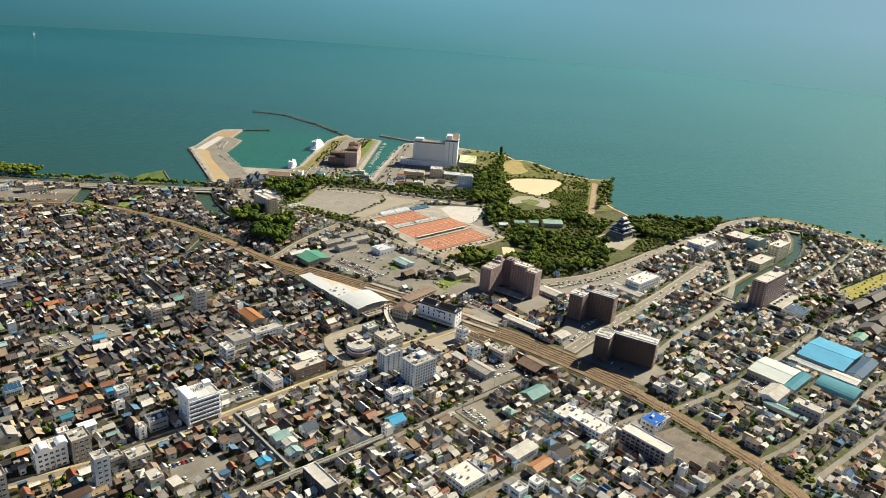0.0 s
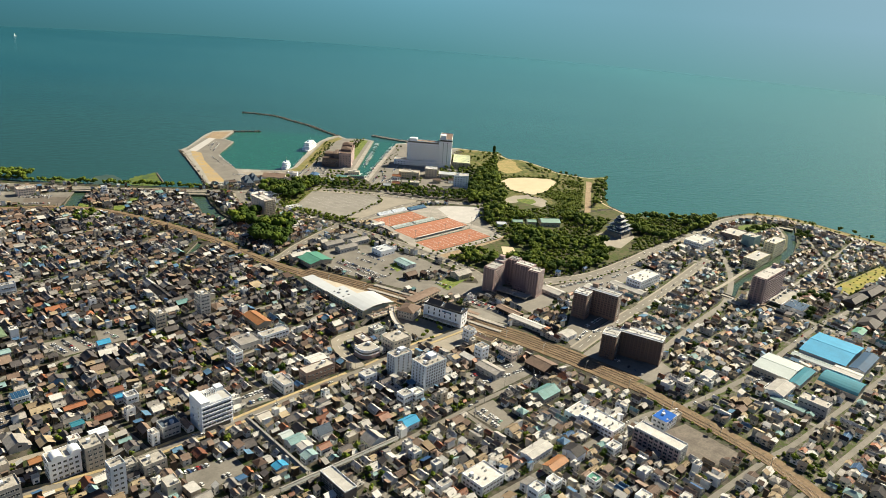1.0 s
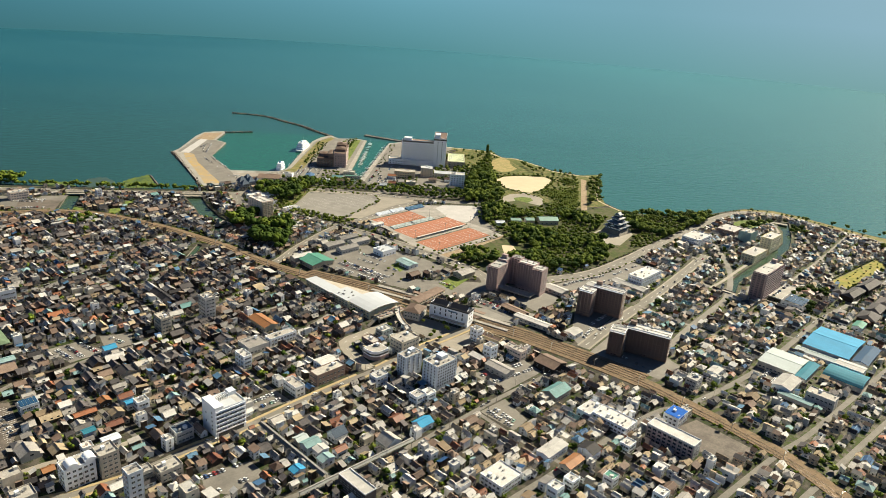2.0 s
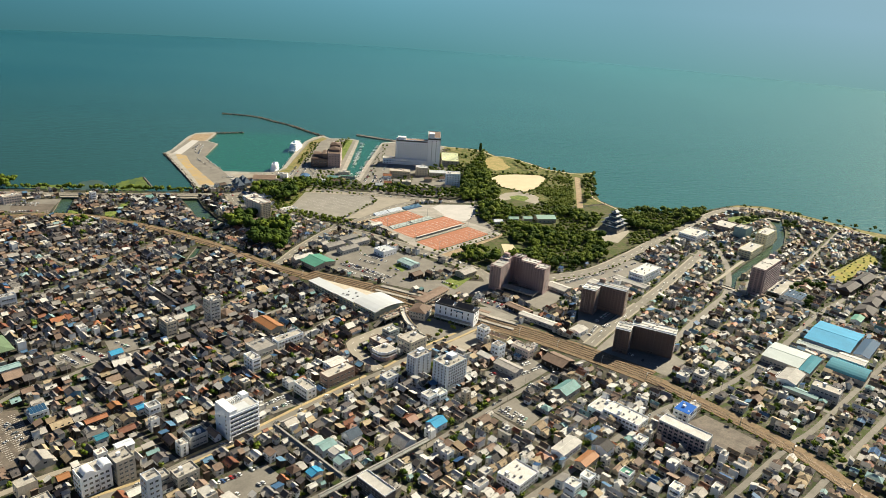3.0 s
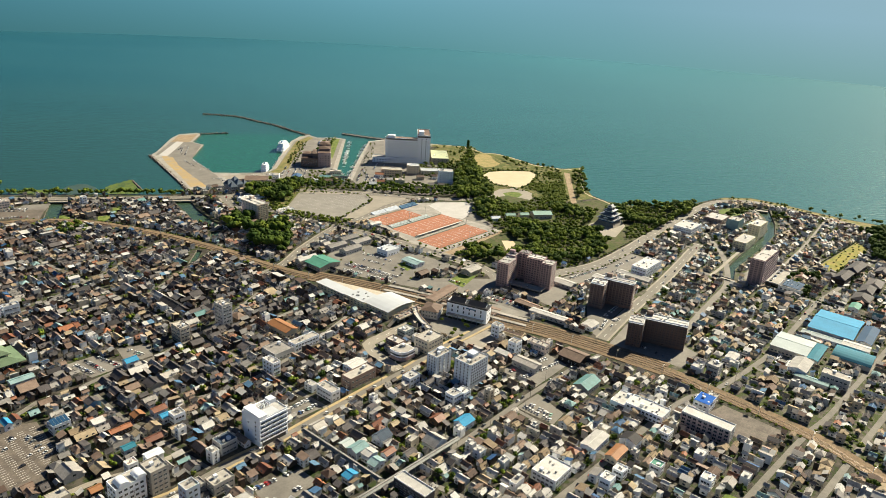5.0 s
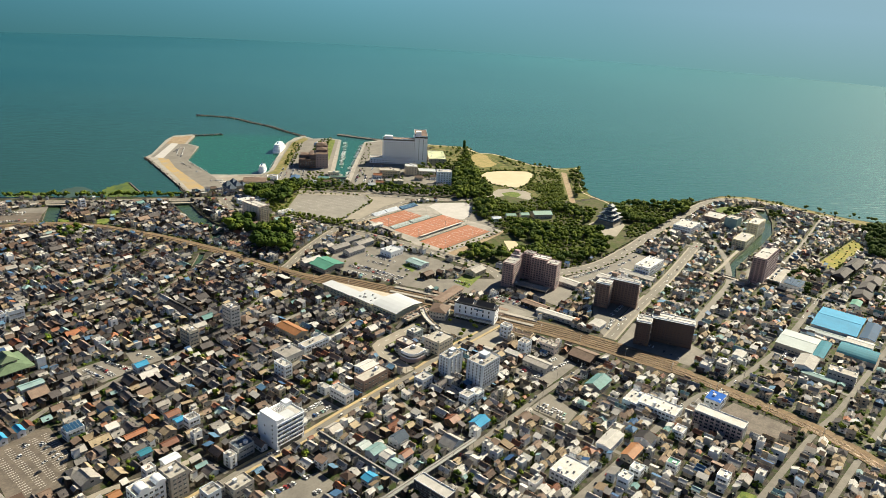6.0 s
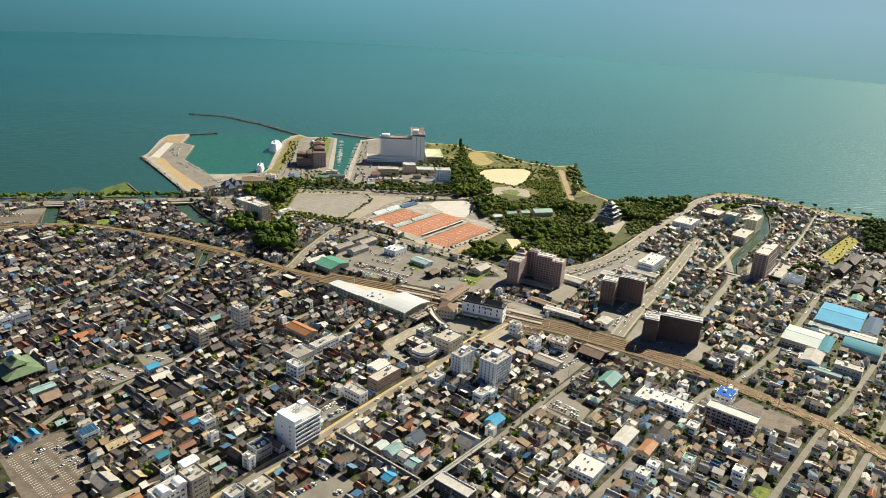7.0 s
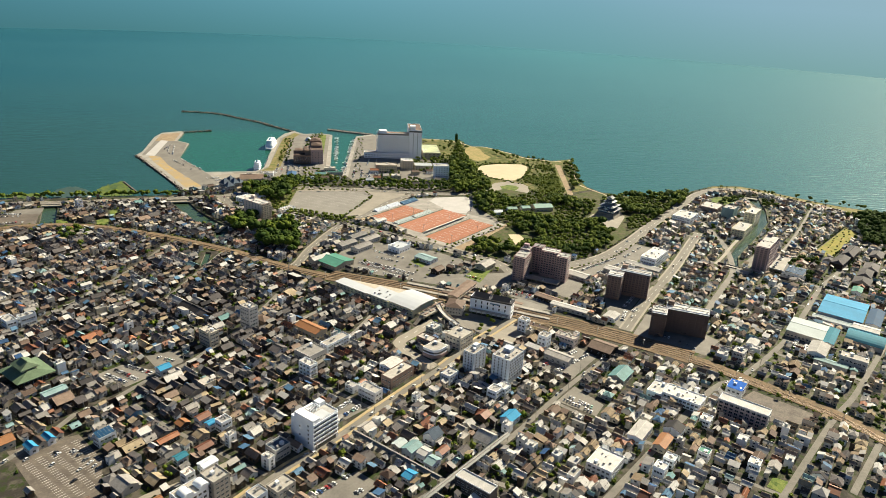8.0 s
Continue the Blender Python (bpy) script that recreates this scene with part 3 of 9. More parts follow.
def mark_line(line, half):
    for (a, b), (c, d) in zip(line[:-1], line[1:]):
        i0, i1 = int(max(min(a, c) - half + 50, 0)), int(min(max(a, c) + half + 52, GU))
        j0, j1 = int(max(min(b, d) - half + 50, 0)), int(min(max(b, d) + half + 52, GV))
        if i1 <= i0 or j1 <= j0:
            continue
        U, V = uu[i0:i1, j0:j1], vv[i0:i1, j0:j1]
        t = np.clip(((U - a) * (c - a) + (V - b) * (d - b)) / max((c - a) ** 2 + (d - b) ** 2, 1e-6), 0, 1)
        taken[i0:i1, j0:j1] |= np.hypot(U - a - t * (c - a), V - b - t * (d - b)) < half


def ring_mask(ring):
    i0, i1 = int(max(min(p[0] for p in ring) + 48, 0)), int(min(max(p[0] for p in ring) + 53, GU))
    j0, j1 = int(max(min(p[1] for p in ring) + 48, 0)), int(min(max(p[1] for p in ring) + 53, GV))
    U, V = uu[i0:i1, j0:j1], vv[i0:i1, j0:j1]
    hit = np.zeros(U.shape, bool)
    for k in range(len(ring)):
        (x0, y0), (x1, y1) = ring[k], ring[k - 1]
        if y0 != y1:
            hit ^= ((y0 > V) != (y1 > V)) & (U < (x1 - x0) * (V - y0) / (y1 - y0) + x0)
    return i0, i1, j0, j1, hit


def mark_ring(ring, edge=1.0):
    i0, i1, j0, j1, hit = ring_mask(ring)
    taken[i0:i1, j0:j1] |= hit
    mark_line(list(ring) + [ring[0]], edge)


def mark_box(u0, v0, u1, v1, edge=1.5):
    taken[int(u0 - edge + 50):int(u1 + edge + 51), int(v0 - edge + 50):int(v1 + edge + 51)] = True


def blocked(u0, v0, u1, v1):
    a, b, c, d = int(u0 + 50), int(v0 + 50), int(u1 + 51), int(v1 + 51)
    if a < 0 or b < 0 or c > GU or d > GV:
        return True
    return bool(taken[a:c, b:d].any())


i0, i1, j0, j1, hit = ring_mask(outline)
water_mask = np.ones((GU, GV), bool)
water_mask[i0:i1, j0:j1] &= ~hit
taken |= water_mask
mark_line(SHORE_WEST + PIER, 6), mark_line(QUAY + SHORE_EAST, 6)
for r in HOLES:
    mark_ring(r, 3)

level = LAND + 0.05
for name, (line, width, material, walk_w) in STREETS.items():
    line = smooth_line(line, 10)
    level += 0.004
    solid("road", Shape().ribbon(line, width, LAND - 0.1, level), material, PLAN,
          "pale sun-bleached street" if material is PAVE else "worn grey asphalt street", "road", kind="structure")
    mark_line(line, width / 2 + walk_w + 0.6)
for name, (line, width, material, walk_w) in STREETS.items():
    line = smooth_line(line, 10)
    if not walk_w:
        continue
    others = [(smooth_line(l, 10), w) for o, (l, w, _, _) in STREETS.items() if o != name]
    for side in (-1, 1):
        kerb, run = Shape(), []
        for p, q in zip(line[:-1], line[1:]):
            d = (Vector(q) - Vector(p)).normalized()
            mid = (Vector(p) + Vector(q)) / 2 + Vector((-d.y, d.x)) * side * (width / 2 + walk_w / 2)
            clear = all(min((Vector(a) - mid).length for a in l) > w / 2 + (1.0 if name == "main_street" else 4) for l, w in others)
            if clear:
                run.append(p)
            if not clear or q == line[-1]:
                if len(run) > 1:
                    kerb.ribbon(run + ([q] if clear else []), walk_w, LAND - 0.1, LAND + 0.24, 0, side * (width / 2 + walk_w / 2))
                run = []
        if kerb.v:
            solid("pavement", kerb, OCHRE if name == "main_street" else PAVE, PLAN, "raised ochre pavement beside the street" if name == "main_street" else "raised pale pavement beside the street", "pavement", kind="structure")
    if width > 7:
        dash = Shape()
        pts = smooth_line(line, 4)
        for i in range(0, len(pts) - 1, 3):
            dash.ribbon(pts[i:i + 2], 0.3, LAND, level + 0.02)
        solid("lane_marking", dash, PAINTW, PLAN, "broken white line along the street", "road marking", kind="structure")

rail_line = smooth_line(RAIL, 10)
bed = Shape().ribbon(rail_line, 15, LAND - 0.1, LAND + 0.5)
yard_line = [p for p in rail_line if 250 < p[1] < 640]
bed.ribbon(yard_line, 27, LAND - 0.1, LAND + 0.45, 0, 3)
solid("ground", bed, BALLAST, PLAN, "rusty brown gravel railway bed", "track bed", kind="structure")
mark_line(rail_line, 10), mark_line(yard_line, 19)
for k, shift in enumerate((-4.6, -0.6, 3.4, 7.6, 11.8)):
    line = rail_line if k < 2 else yard_line
    track = thing("railway_track", PLAN, "pair of rust-brown steel rails on gravel", "railway track", "tracks of the railway")
    for side in (-0.53, 0.53):
        part("rail", Shape().ribbon(line, 0.13, LAND + 0.5, LAND + 0.72, 0, shift + side), STEEL, track)
    mark = Shape()
    for p, q in zip(line[:-1], line[1:]):
        for j in range(4):
            a = Vector(p).lerp(Vector(q), j / 4)
            d = (Vector(q) - Vector(p)).normalized()
            mark.ribbon([tuple(a), tuple(a + d * 0.35)], 2.1, LAND + 0.4, LAND + 0.56, 0, shift)
    tagged(part("sleeper_bed", mark, BROWNT, track), kind="stuff")

# open areas: ring, material, label
AREAS = [
    ("ground", PIER + [(545, 1012), (500, 1016)], CONCRETE, "grey concrete edge of the harbour pier", "quay"),
    ("ground", [(593, 1073), (632, 1046), (648, 1049), (670, 1064), (716, 1112), (834, 1223), (878, 1250), (907, 1254), (903, 1221), (938, 1200), (944, 1176), (806, 1041), (700, 939), (640, 925), (560, 975), (545, 1012), (568, 1094)], CONCRETE, "grey concrete quay edge", "quay"),
    ("ground", [(712, 921), (828, 1016), (971, 1133), (1016, 1126), (1069, 1032), (1000, 990), (740, 900)], CONCRETE, "grey concrete edge of the marina", "quay"),
    ("ground", [(480, 560), (545, 498), (540, 470), (500, 480), (470, 520), (440, 600), (430, 660), (480, 690), (520, 665), (545, 600), (548, 540)], ASPHALT, "pale asphalt lots north of the railway", "yard"),
    ("ground", [(478, 470), (530, 405), (500, 396), (474, 440)], COACH, "bleached car park beside the railway", "car park"),
    ("ground", [(602, 911), (640, 905), (690, 850), (718, 788), (690, 768), (600, 752), (561, 775), (668, 812), (675, 838)], PAVE, "pale paved strip between coach park and courts", "paving"),
    ("ground", [(541, 905), (583, 958), (650, 925), (640, 905), (602, 911), (581, 894), (529, 853), (512, 850)], PARKG, "shaded grass beside the coach park", "grass"),
    ("ground", [(566, 588), (690, 588), (726, 600), (700, 575), (660, 566), (577, 574)], DIRT, "tan earth bank below the courts", "bank"),
    ("ground", [(602, 911), (675, 838), (668, 812), (561, 775), (529, 853), (581, 894)], COACH, "empty marked coach and car park", "car park"),
    ("ground", [(445, 655), (457, 662), (469, 625), (480, 556), (458, 550), (437, 620)], ASPHALT, "station car park of grey asphalt", "car park"),
    ("ground", [(470, 640), (486, 640), (500, 575), (484, 560)], ASPHALT, "paved yards beside the station car park", "yard"),
    ("ground", [(589, 760), (694, 766), (774, 706), (712, 671), (700, 590), (571, 588), (568, 640)], CONCRETE, "concrete surround of the tennis courts", "paving"),
    ("ground", [(687, 684), (701, 705), (712, 735), (733, 740), (777, 707), (742, 672), (702, 659)], WPAVE, "white paved court by the tennis ground", "plaza"),
    ("ground", [(1118, 956), (1101, 990), (1060, 1010), (1000, 985), (950, 865), (845, 787), (806, 751), (810, 715), (868, 690), (900, 610), (965, 585), (1075, 680), (1150, 714),
                (1106, 733), (1088, 785), (1098, 818), (1108, 890), (1090, 913), (1104, 950)], PARKG, "olive and dry yellow grass of the lakeside park", "grass"),
    ("ground", [(1053, 907), (1078, 914), (1090, 908), (1080, 885), (1062, 868), (1048, 850), (1040, 833), (1010, 826), (990, 832), (996, 859), (1022, 888)], STRAW, "straw-yellow oval lawn in the lakeside park", "lawn"),
    ("ground", [(846, 716), (880, 722), (905, 710), (912, 690), (905, 671), (880, 654), (856, 648), (824, 655), (800, 677), (815, 700)], PAVE, "pale paved round place in the park", "plaza"),
    ("ground", [(866, 704), (885, 700), (892, 688), (884, 676), (864, 672), (850, 684)], GRASS, "round green bed in the park place", "lawn"),
    ("ground", [(905, 700), (918, 708), (906, 716), (894, 712)], PAVE, "pale path to the sand field", "path"),
    ("ground", [(800, 690), (812, 684), (792, 664), (745, 662), (740, 672), (775, 680)], PAVE, "pale path between plaza and park", "path"),
    ("ground", [(930, 797), (965, 806), (1000, 792), (1033, 760), (1026, 742), (1000, 728), (953, 710), (920, 708), (906, 722), (906, 751)], SAND, "pale sand sports field", "sports field"),
    ("ground", [(1085, 715), (1087, 704), (901, 581), (893, 587)], DIRT, "brown earth path through the park", "path"),
    ("ground", [(742, 672), (777, 707), (800, 690), (775, 660), (742, 612), (706, 600), (702, 659)], ASPHALT, "asphalt lot between courts and park", "yard"),
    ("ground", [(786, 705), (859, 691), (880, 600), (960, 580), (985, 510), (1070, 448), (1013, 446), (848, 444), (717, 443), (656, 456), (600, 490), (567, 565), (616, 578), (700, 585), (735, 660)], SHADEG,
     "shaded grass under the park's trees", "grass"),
    ("ground", [(667, 565), (679, 555), (663, 534), (637, 534)], SAND, "sandy clearing at the park's edge", "clearing"),
    ("ground", [(822, 520), (840, 522), (884, 500), (866, 480), (806, 466), (796, 484)], PAVE, "gravel forecourt of the castle keep", "forecourt"),
    ("ground", [(919, 225), (1073, 209), (1050, 190), (900, 205)], FIELDG, "yellow-green field planted with shrubs", "field"),
    ("ground", [(1060, 415), (1092, 410), (1130, 381), (1123, 371), (1080, 378), (1031, 379), (1038, 395)], GRASS, "weed-green pond bank", "pond bank"),
    ("ground", [(533, 502), (540, 474), (535, 405), (580, 410), (610, 445), (594, 478)], ASPHALT, "paved yard round the apartment block", "yard"),
    ("ground", [(495, 463), (513, 462), (522, 410), (500, 405)], ASPHALT, "car park strip beside the railway", "car park"),
    ("ground", [(40, 577), (80, 560), (76, 520), (56, 490), (30, 500)], LOTM, "marked parking lot of patched brown asphalt", "car park"),
    ("ground", [(127, 626), (150, 625), (166, 592), (134, 592)], ASPHALT, "small parking lot among houses", "car park"),
    ("ground", [(170, 624), (194, 613), (186, 592), (164, 594)], ASPHALT, "small parking lot among houses", "car park"),
    ("ground", [(215, 449), (236, 449), (236, 430), (215, 432)], ASPHALT, "parking lot behind the shopping street", "car park"),
    ("ground", [(146, 393), (178, 385), (178, 366), (150, 364), (140, 377)], ASPHALT, "parking lot of grey asphalt", "car park"),
    ("ground", [(346, 322), (376, 321), (366, 290), (347, 288)], ROADM, "dusty open lot with parked cars", "yard"),
    ("ground", [(384, 366), (441, 352), (436, 328), (384, 328)], ASPHALT, "parking lot near the railway", "car park"),
    ("ground", [(406, 485), (430, 470), (440, 432), (403, 432), (395, 445)], ASPHALT, "station forecourt with bus bays", "forecourt"),
    ("ground", [(398, 422), (442, 421), (441, 400), (400, 400)], PAVE, "pale cleared plot in front of the station", "plot"),
    ("ground", [(450, 206), (474, 200), (470, 150), (440, 160), (432, 188)], LOTM, "bare railway yard of dark asphalt", "yard"),
    ("ground", [(560, 1246), (578, 1236), (556, 1172), (552, 1146), (548, 1096), (544, 1060), (548, 1040), (512, 1026), (490, 1034), (516, 1112), (544, 1206)], PIERTOP, "ochre gravel top of the harbour pier", "pier"),
    ("ground", [(556, 1262), (648, 1360), (666, 1319), (668, 1290), (593, 1203), (580, 1149), (562, 1075), (540, 1020), (512, 1024), (548, 1168), (572, 1230)], ASPHALT, "grey quay of the harbour pier", "quay"),
    ("ground", [(635, 1346), (678, 1392), (716, 1382), (664, 1326), (652, 1330)], DIRT, "pale sandy end of the harbour pier", "pier"),
    ("ground", [(600, 1066), (632, 1040), (672, 1058), (836, 1217), (898, 1245), (898, 1216), (932, 1196), (936, 1176), (800, 1046), (690, 940), (640, 925), (560, 975)], ASPHALT, "grey harbour quay with car parks", "quay"),
    ("ground", [(640, 1040), (666, 1052), (840, 1214), (895, 1240), (893, 1222), (846, 1196), (686, 1044), (652, 1026)], DRYGRASS, "dry grass strip along the quay", "grass"),
    ("ground", [(760, 1064), (925, 1196), (934, 1184), (800, 1056), (780, 1046)], GRASS, "planted strip along the marina", "planting"),
    ("ground", [(724, 914), (968, 1122), (974, 1110), (738, 906)], DRYGRASS, "grass edge of the marina", "grass"),
    ("ground", [(1010, 1116), (1062, 1030), (1092, 990), (1060, 1000), (1040, 1030), (990, 1104)], DRYGRASS, "yellow grass bank at the lake", "bank"),
    ("ground", [(588, 1060), (632, 1034), (612, 1016), (560, 1036), (566, 1066)], PAVE, "pale paved harbour apron", "quay"),
    ("ground", [(720, 915), (830, 1008), (968, 1125), (1010, 1118), (1062, 1030), (1000, 990), (940, 880), (800, 760), (745, 780), (690, 850)], ASPHALT, "grey asphalt hotel grounds by the marina", "paving"),
    ("ground", [(506, 333), (560, 345), (612, 350), (612, 385), (575, 385), (515, 350)], ASPHALT, "paved yards between the apartment blocks", "yard"),
    ("ground", [(500, 320), (560, 328), (560, 285), (548, 250), (510, 250)], ASPHALT, "asphalt yard round the tall apartment block", "yard"),
    ("ground", [(270, 1090), (300, 1075), (262, 1022), (225, 1052)], ASPHALT, "car park by the lakeside road", "car park"),
    ("ground", [(205, 1135), (258, 1097), (222, 1050), (150, 1090)], ASPHALT, "wide pale car park by the railway", "car park"),
    ("ground", [(612, 440), (700, 424), (760, 424), (760, 392), (690, 395), (650, 402), (612, 405)], ASPHALT, "paved lots beside the park road", "yard"),
    ("ground", [(786, 290), (850, 285), (850, 240), (790, 242)], ASPHALT, "car park at the tower's foot", "car park"),
    ("ground", [(590, 195), (606, 195), (606, 165), (580, 165)], ASPHALT, "small grey factory car park", "car park"),
]
AREAS += [
    ("ground", [(498, 598), (524, 606), (521, 584), (492, 576)], GRASS, "small green lawn near the station", "lawn"),
    ("ground", [(505, 525), (538, 530), (541, 512), (503, 502)], GRASS, "olive lawn by the avenue", "lawn"),
    ("ground", [(348, 478), (358, 478), (356, 460), (344, 462)], GRASS, "little green square by the station", "lawn"),
    ("ground", [(1145, 440), (1163, 434), (1200, 398), (1205, 362), (1200, 306), (1197, 254), (1201, 222), (1209, 190), (1250, 70), (1168, 70), (1170, 190), (1182, 250), (1185, 300), (1190, 358), (1184, 396), (1150, 430)], DRYGRASS, "dry grass bank between road and lake", "bank"),
    ("ground", [(354, 1008), (362, 1002), (350, 980), (342, 984)], GRASS, "green vacant plot near the canal", "lawn"),
    ("ground", [(322, 983), (336, 979), (323, 955), (310, 959)], GRASS, "green vacant plot by the railway", "lawn"),
    ("ground", [(287, 1017), (297, 1009), (289, 990), (278, 999)], GRASS, "grassy bank beside the ditch", "bank"),
    ("ground", [(240, 1087), (284, 1054), (262, 1017), (223, 1047)], LOTM, "dusty brown car park by the railway", "car park"),
    ("ground", [(559, 1256), (646, 1344), (654, 1332), (568, 1241)], WPAVE, "strip of new white concrete on the pier", "pier"),
    ("ground", [(348, 161), (362, 160), (364, 148), (347, 146)], GRASS, "overgrown green plot between houses", "lawn"),
    ("ground", [(505, 668), (520, 590), (530, 590), (520, 668)], ASPHALT, "narrow car park behind the shops", "car park"),
]
yard_rings = [[Vector((*p, 0)) for p in r] for r in ([(505, 330), (500, 240), (476, 120), (470, 60), (700, 20), (1150, 60), (1150, 420), (1040, 432), (760, 428), (690, 420), (600, 400)], MOAT)]
yard_pts = [p for r in yard_rings for p in r]
yards = Shape().add([(p.x, p.y, LAND + 0.008) for p in yard_pts], [])
for tri in tessellate_polygon(yard_rings):
    a, b, c = (yard_pts[i] for i in tri)
    yards.f.append(tuple(tri) if (b - a).cross(c - a).z > 0 else tuple(tri)[::-1]); yards.m.append(0)
beach = Shape().ribbon(smooth_line([(1020, 1118), (1064, 1034), (1092, 994), (1102, 955), (1088, 913), (1106, 890), (1096, 818), (1087, 785), (1103, 736), (1118, 718)], 8), 3.0, LAND - 0.3, LAND + 0.06)
beach.ribbon(smooth_line([(1140, 712), (1080, 673), (994, 622), (976, 600), (962, 563), (952, 542)], 8), 2.6, LAND - 0.3, LAND + 0.06)
solid("ground", beach, SAND, PLAN, "narrow strip of pale sand at the park's shore", "beach", kind="structure")
solid("ground", yards, EASTG, PLAN, "pale yards and gardens between the newer houses", "ground", kind="structure")
level = LAND + 0.01
for name, ring, material, label, cat in AREAS:
    level += 0.0012
    r = ring if sum(ring[i - 1][0] * ring[i][1] - ring[i][0] * ring[i - 1][1] for i in range(len(ring))) > 0 else ring[::-1]
    sheet = Shape().add([(*p, level) for p in r], [])
    for tri in tessellate_polygon([[Vector((*p, 0)) for p in r]]):
        a, b, c = (Vector((*r[i], 0)) for i in tri)
        sheet.f.append(tuple(tri) if (b - a).cross(c - a).z > 0 else tuple(tri)[::-1]); sheet.m.append(0)
    solid(name, sheet, material, PLAN, label, cat, kind="structure")
    mark_ring(ring)

# ---------------------------------------------------------------- houses
WALL, ROOF, RIDGE, EAVE, PANE, GEAR = range(6)
PART_NAMES = ["wall", "roof", "ridge", "lower_roof", "glazing", "roof_machine"]


def house_shapes(w, d, style, rng):
    """A house w by d metres round its own middle, ridge along x: {part: [shapes]}."""
    out = {k: [] for k in range(6)}
    a, b, c, e = -w / 2, -d / 2, w / 2, d / 2
    pitch = rng.uniform(0.5, 0.68)
    if style == "flat":
        h = rng.choice((6.2, 6.6, 9.2))
        out[WALL].append(Shape().box(a, b, 0, c, e, h))
        p = Shape()
        for q in ((a, b, c, b + 0.2), (a, e - 0.2, c, e), (a, b + 0.2, a + 0.2, e - 0.2), (c - 0.2, b + 0.2, c, e - 0.2)):
            p.box(q[0], q[1], h, q[2], q[3], h + 0.55)
        out[RIDGE].append(p)
        out[ROOF].append(Shape().box(a + 0.2, b + 0.2, h, c - 0.2, e - 0.2, h + 0.12))
        out[GEAR].append(Shape().box(a + 1, b + 1.2, h, a + 3.2, b + 3.4, h + 2.1))
        storeys = int(h / 3)
    elif style == "low":
        h = rng.uniform(3.0, 3.6)
        out[WALL].append(Shape().house_wall(a, b, c, e, 0, h, pitch * d / 2))
        out[ROOF].append(Shape().gable(a, b, c, e, h, pitch * d / 2, "x", 0.6))
        out[RIDGE].append(Shape().box(a - 0.6, -0.2, h + pitch * d / 2 + 0.1, c + 0.6, 0.2, h + pitch * d / 2 + 0.46))
        storeys = 1
    elif style == "lean":
        h = rng.uniform(4.5, 6.0)
        out[WALL].append(Shape().add([(a, b, 0), (c, b, 0), (c, e, 0), (a, e, 0), (a, b, h), (c, b, h), (c, e, h + 1.4), (a, e, h + 1.4)],
                                     [(0, 1, 5, 4), (1, 2, 6, 5), (2, 3, 7, 6), (3, 0, 4, 7), (4, 5, 6, 7)]))
        s = 1.4 / d
        o = 0.4
        r = [(a - o, b - o, h - o * s), (c + o, b - o, h - o * s), (c + o, e + o, h + 1.4 + o * s), (a - o, e + o, h + 1.4 + o * s)]
        out[ROOF].append(Shape().add([(x, y, z + 0.02) for x, y, z in r] + [(x, y, z + 0.22) for x, y, z in r],
                                     [(0, 3, 2, 1), (4, 5, 6, 7), (0, 1, 5, 4), (1, 2, 6, 5), (2, 3, 7, 6), (3, 0, 4, 7)]))
        storeys = 2
    else:
        h = rng.choice((3.4, 3.9, 4.3, 4.9))
        in_b, in_e = (1.3, 0.0) if style in ("skirt", "cross") else (0.0, 0.0)
        if style == "both":
            in_b, in_e = 1.2, 1.2
        ub, ue = b + in_b, e - in_e
        rise = pitch * (ue - ub) / 2
        if style == "hip":
            out[WALL].append(Shape().box(a, ub, 0, c, ue, h))
            out[ROOF].append(Shape().hip(a, ub, c, ue, h, rise * 1.05, 0.6))
            k = min(w, ue - ub) / 2
            out[RIDGE].append(Shape().box(a + k - 0.2, -0.18, h + rise * 0.98, c - k + 0.2, 0.18, h + rise * 1.05 + 0.3) if w > ue - ub + 1 else
                              Shape().box(-0.25, -0.25, h + rise * 0.95, 0.25, 0.25, h + rise * 1.05 + 0.3))
        else:
            out[WALL].append(Shape().house_wall(a, ub, c, ue, 0, h, rise))
            out[ROOF].append(Shape().gable(a, ub, c, ue, h, rise, "x", 0.6))
            m = (ub + ue) / 2
            out[RIDGE].append(Shape().box(a - 0.62, m - 0.2, h + rise + 0.08, c + 0.62, m + 0.2, h + rise + 0.5))
        if style == "cross":
            k, x0 = min(w * 0.42, 5.0), rng.choice((a + 0.6, c - 0.6 - min(w * 0.42, 5.0)))
            out[ROOF].append(Shape().gable(x0, b - 0.1, x0 + k, (ub + ue) / 2, h - 0.5, pitch * k / 2, "y", 0.5))
            out[WALL].append(Shape().house_wall(x0, b - 0.1, x0 + k, ub + 0.5, 0, h - 0.5, pitch * k / 2, "y"))
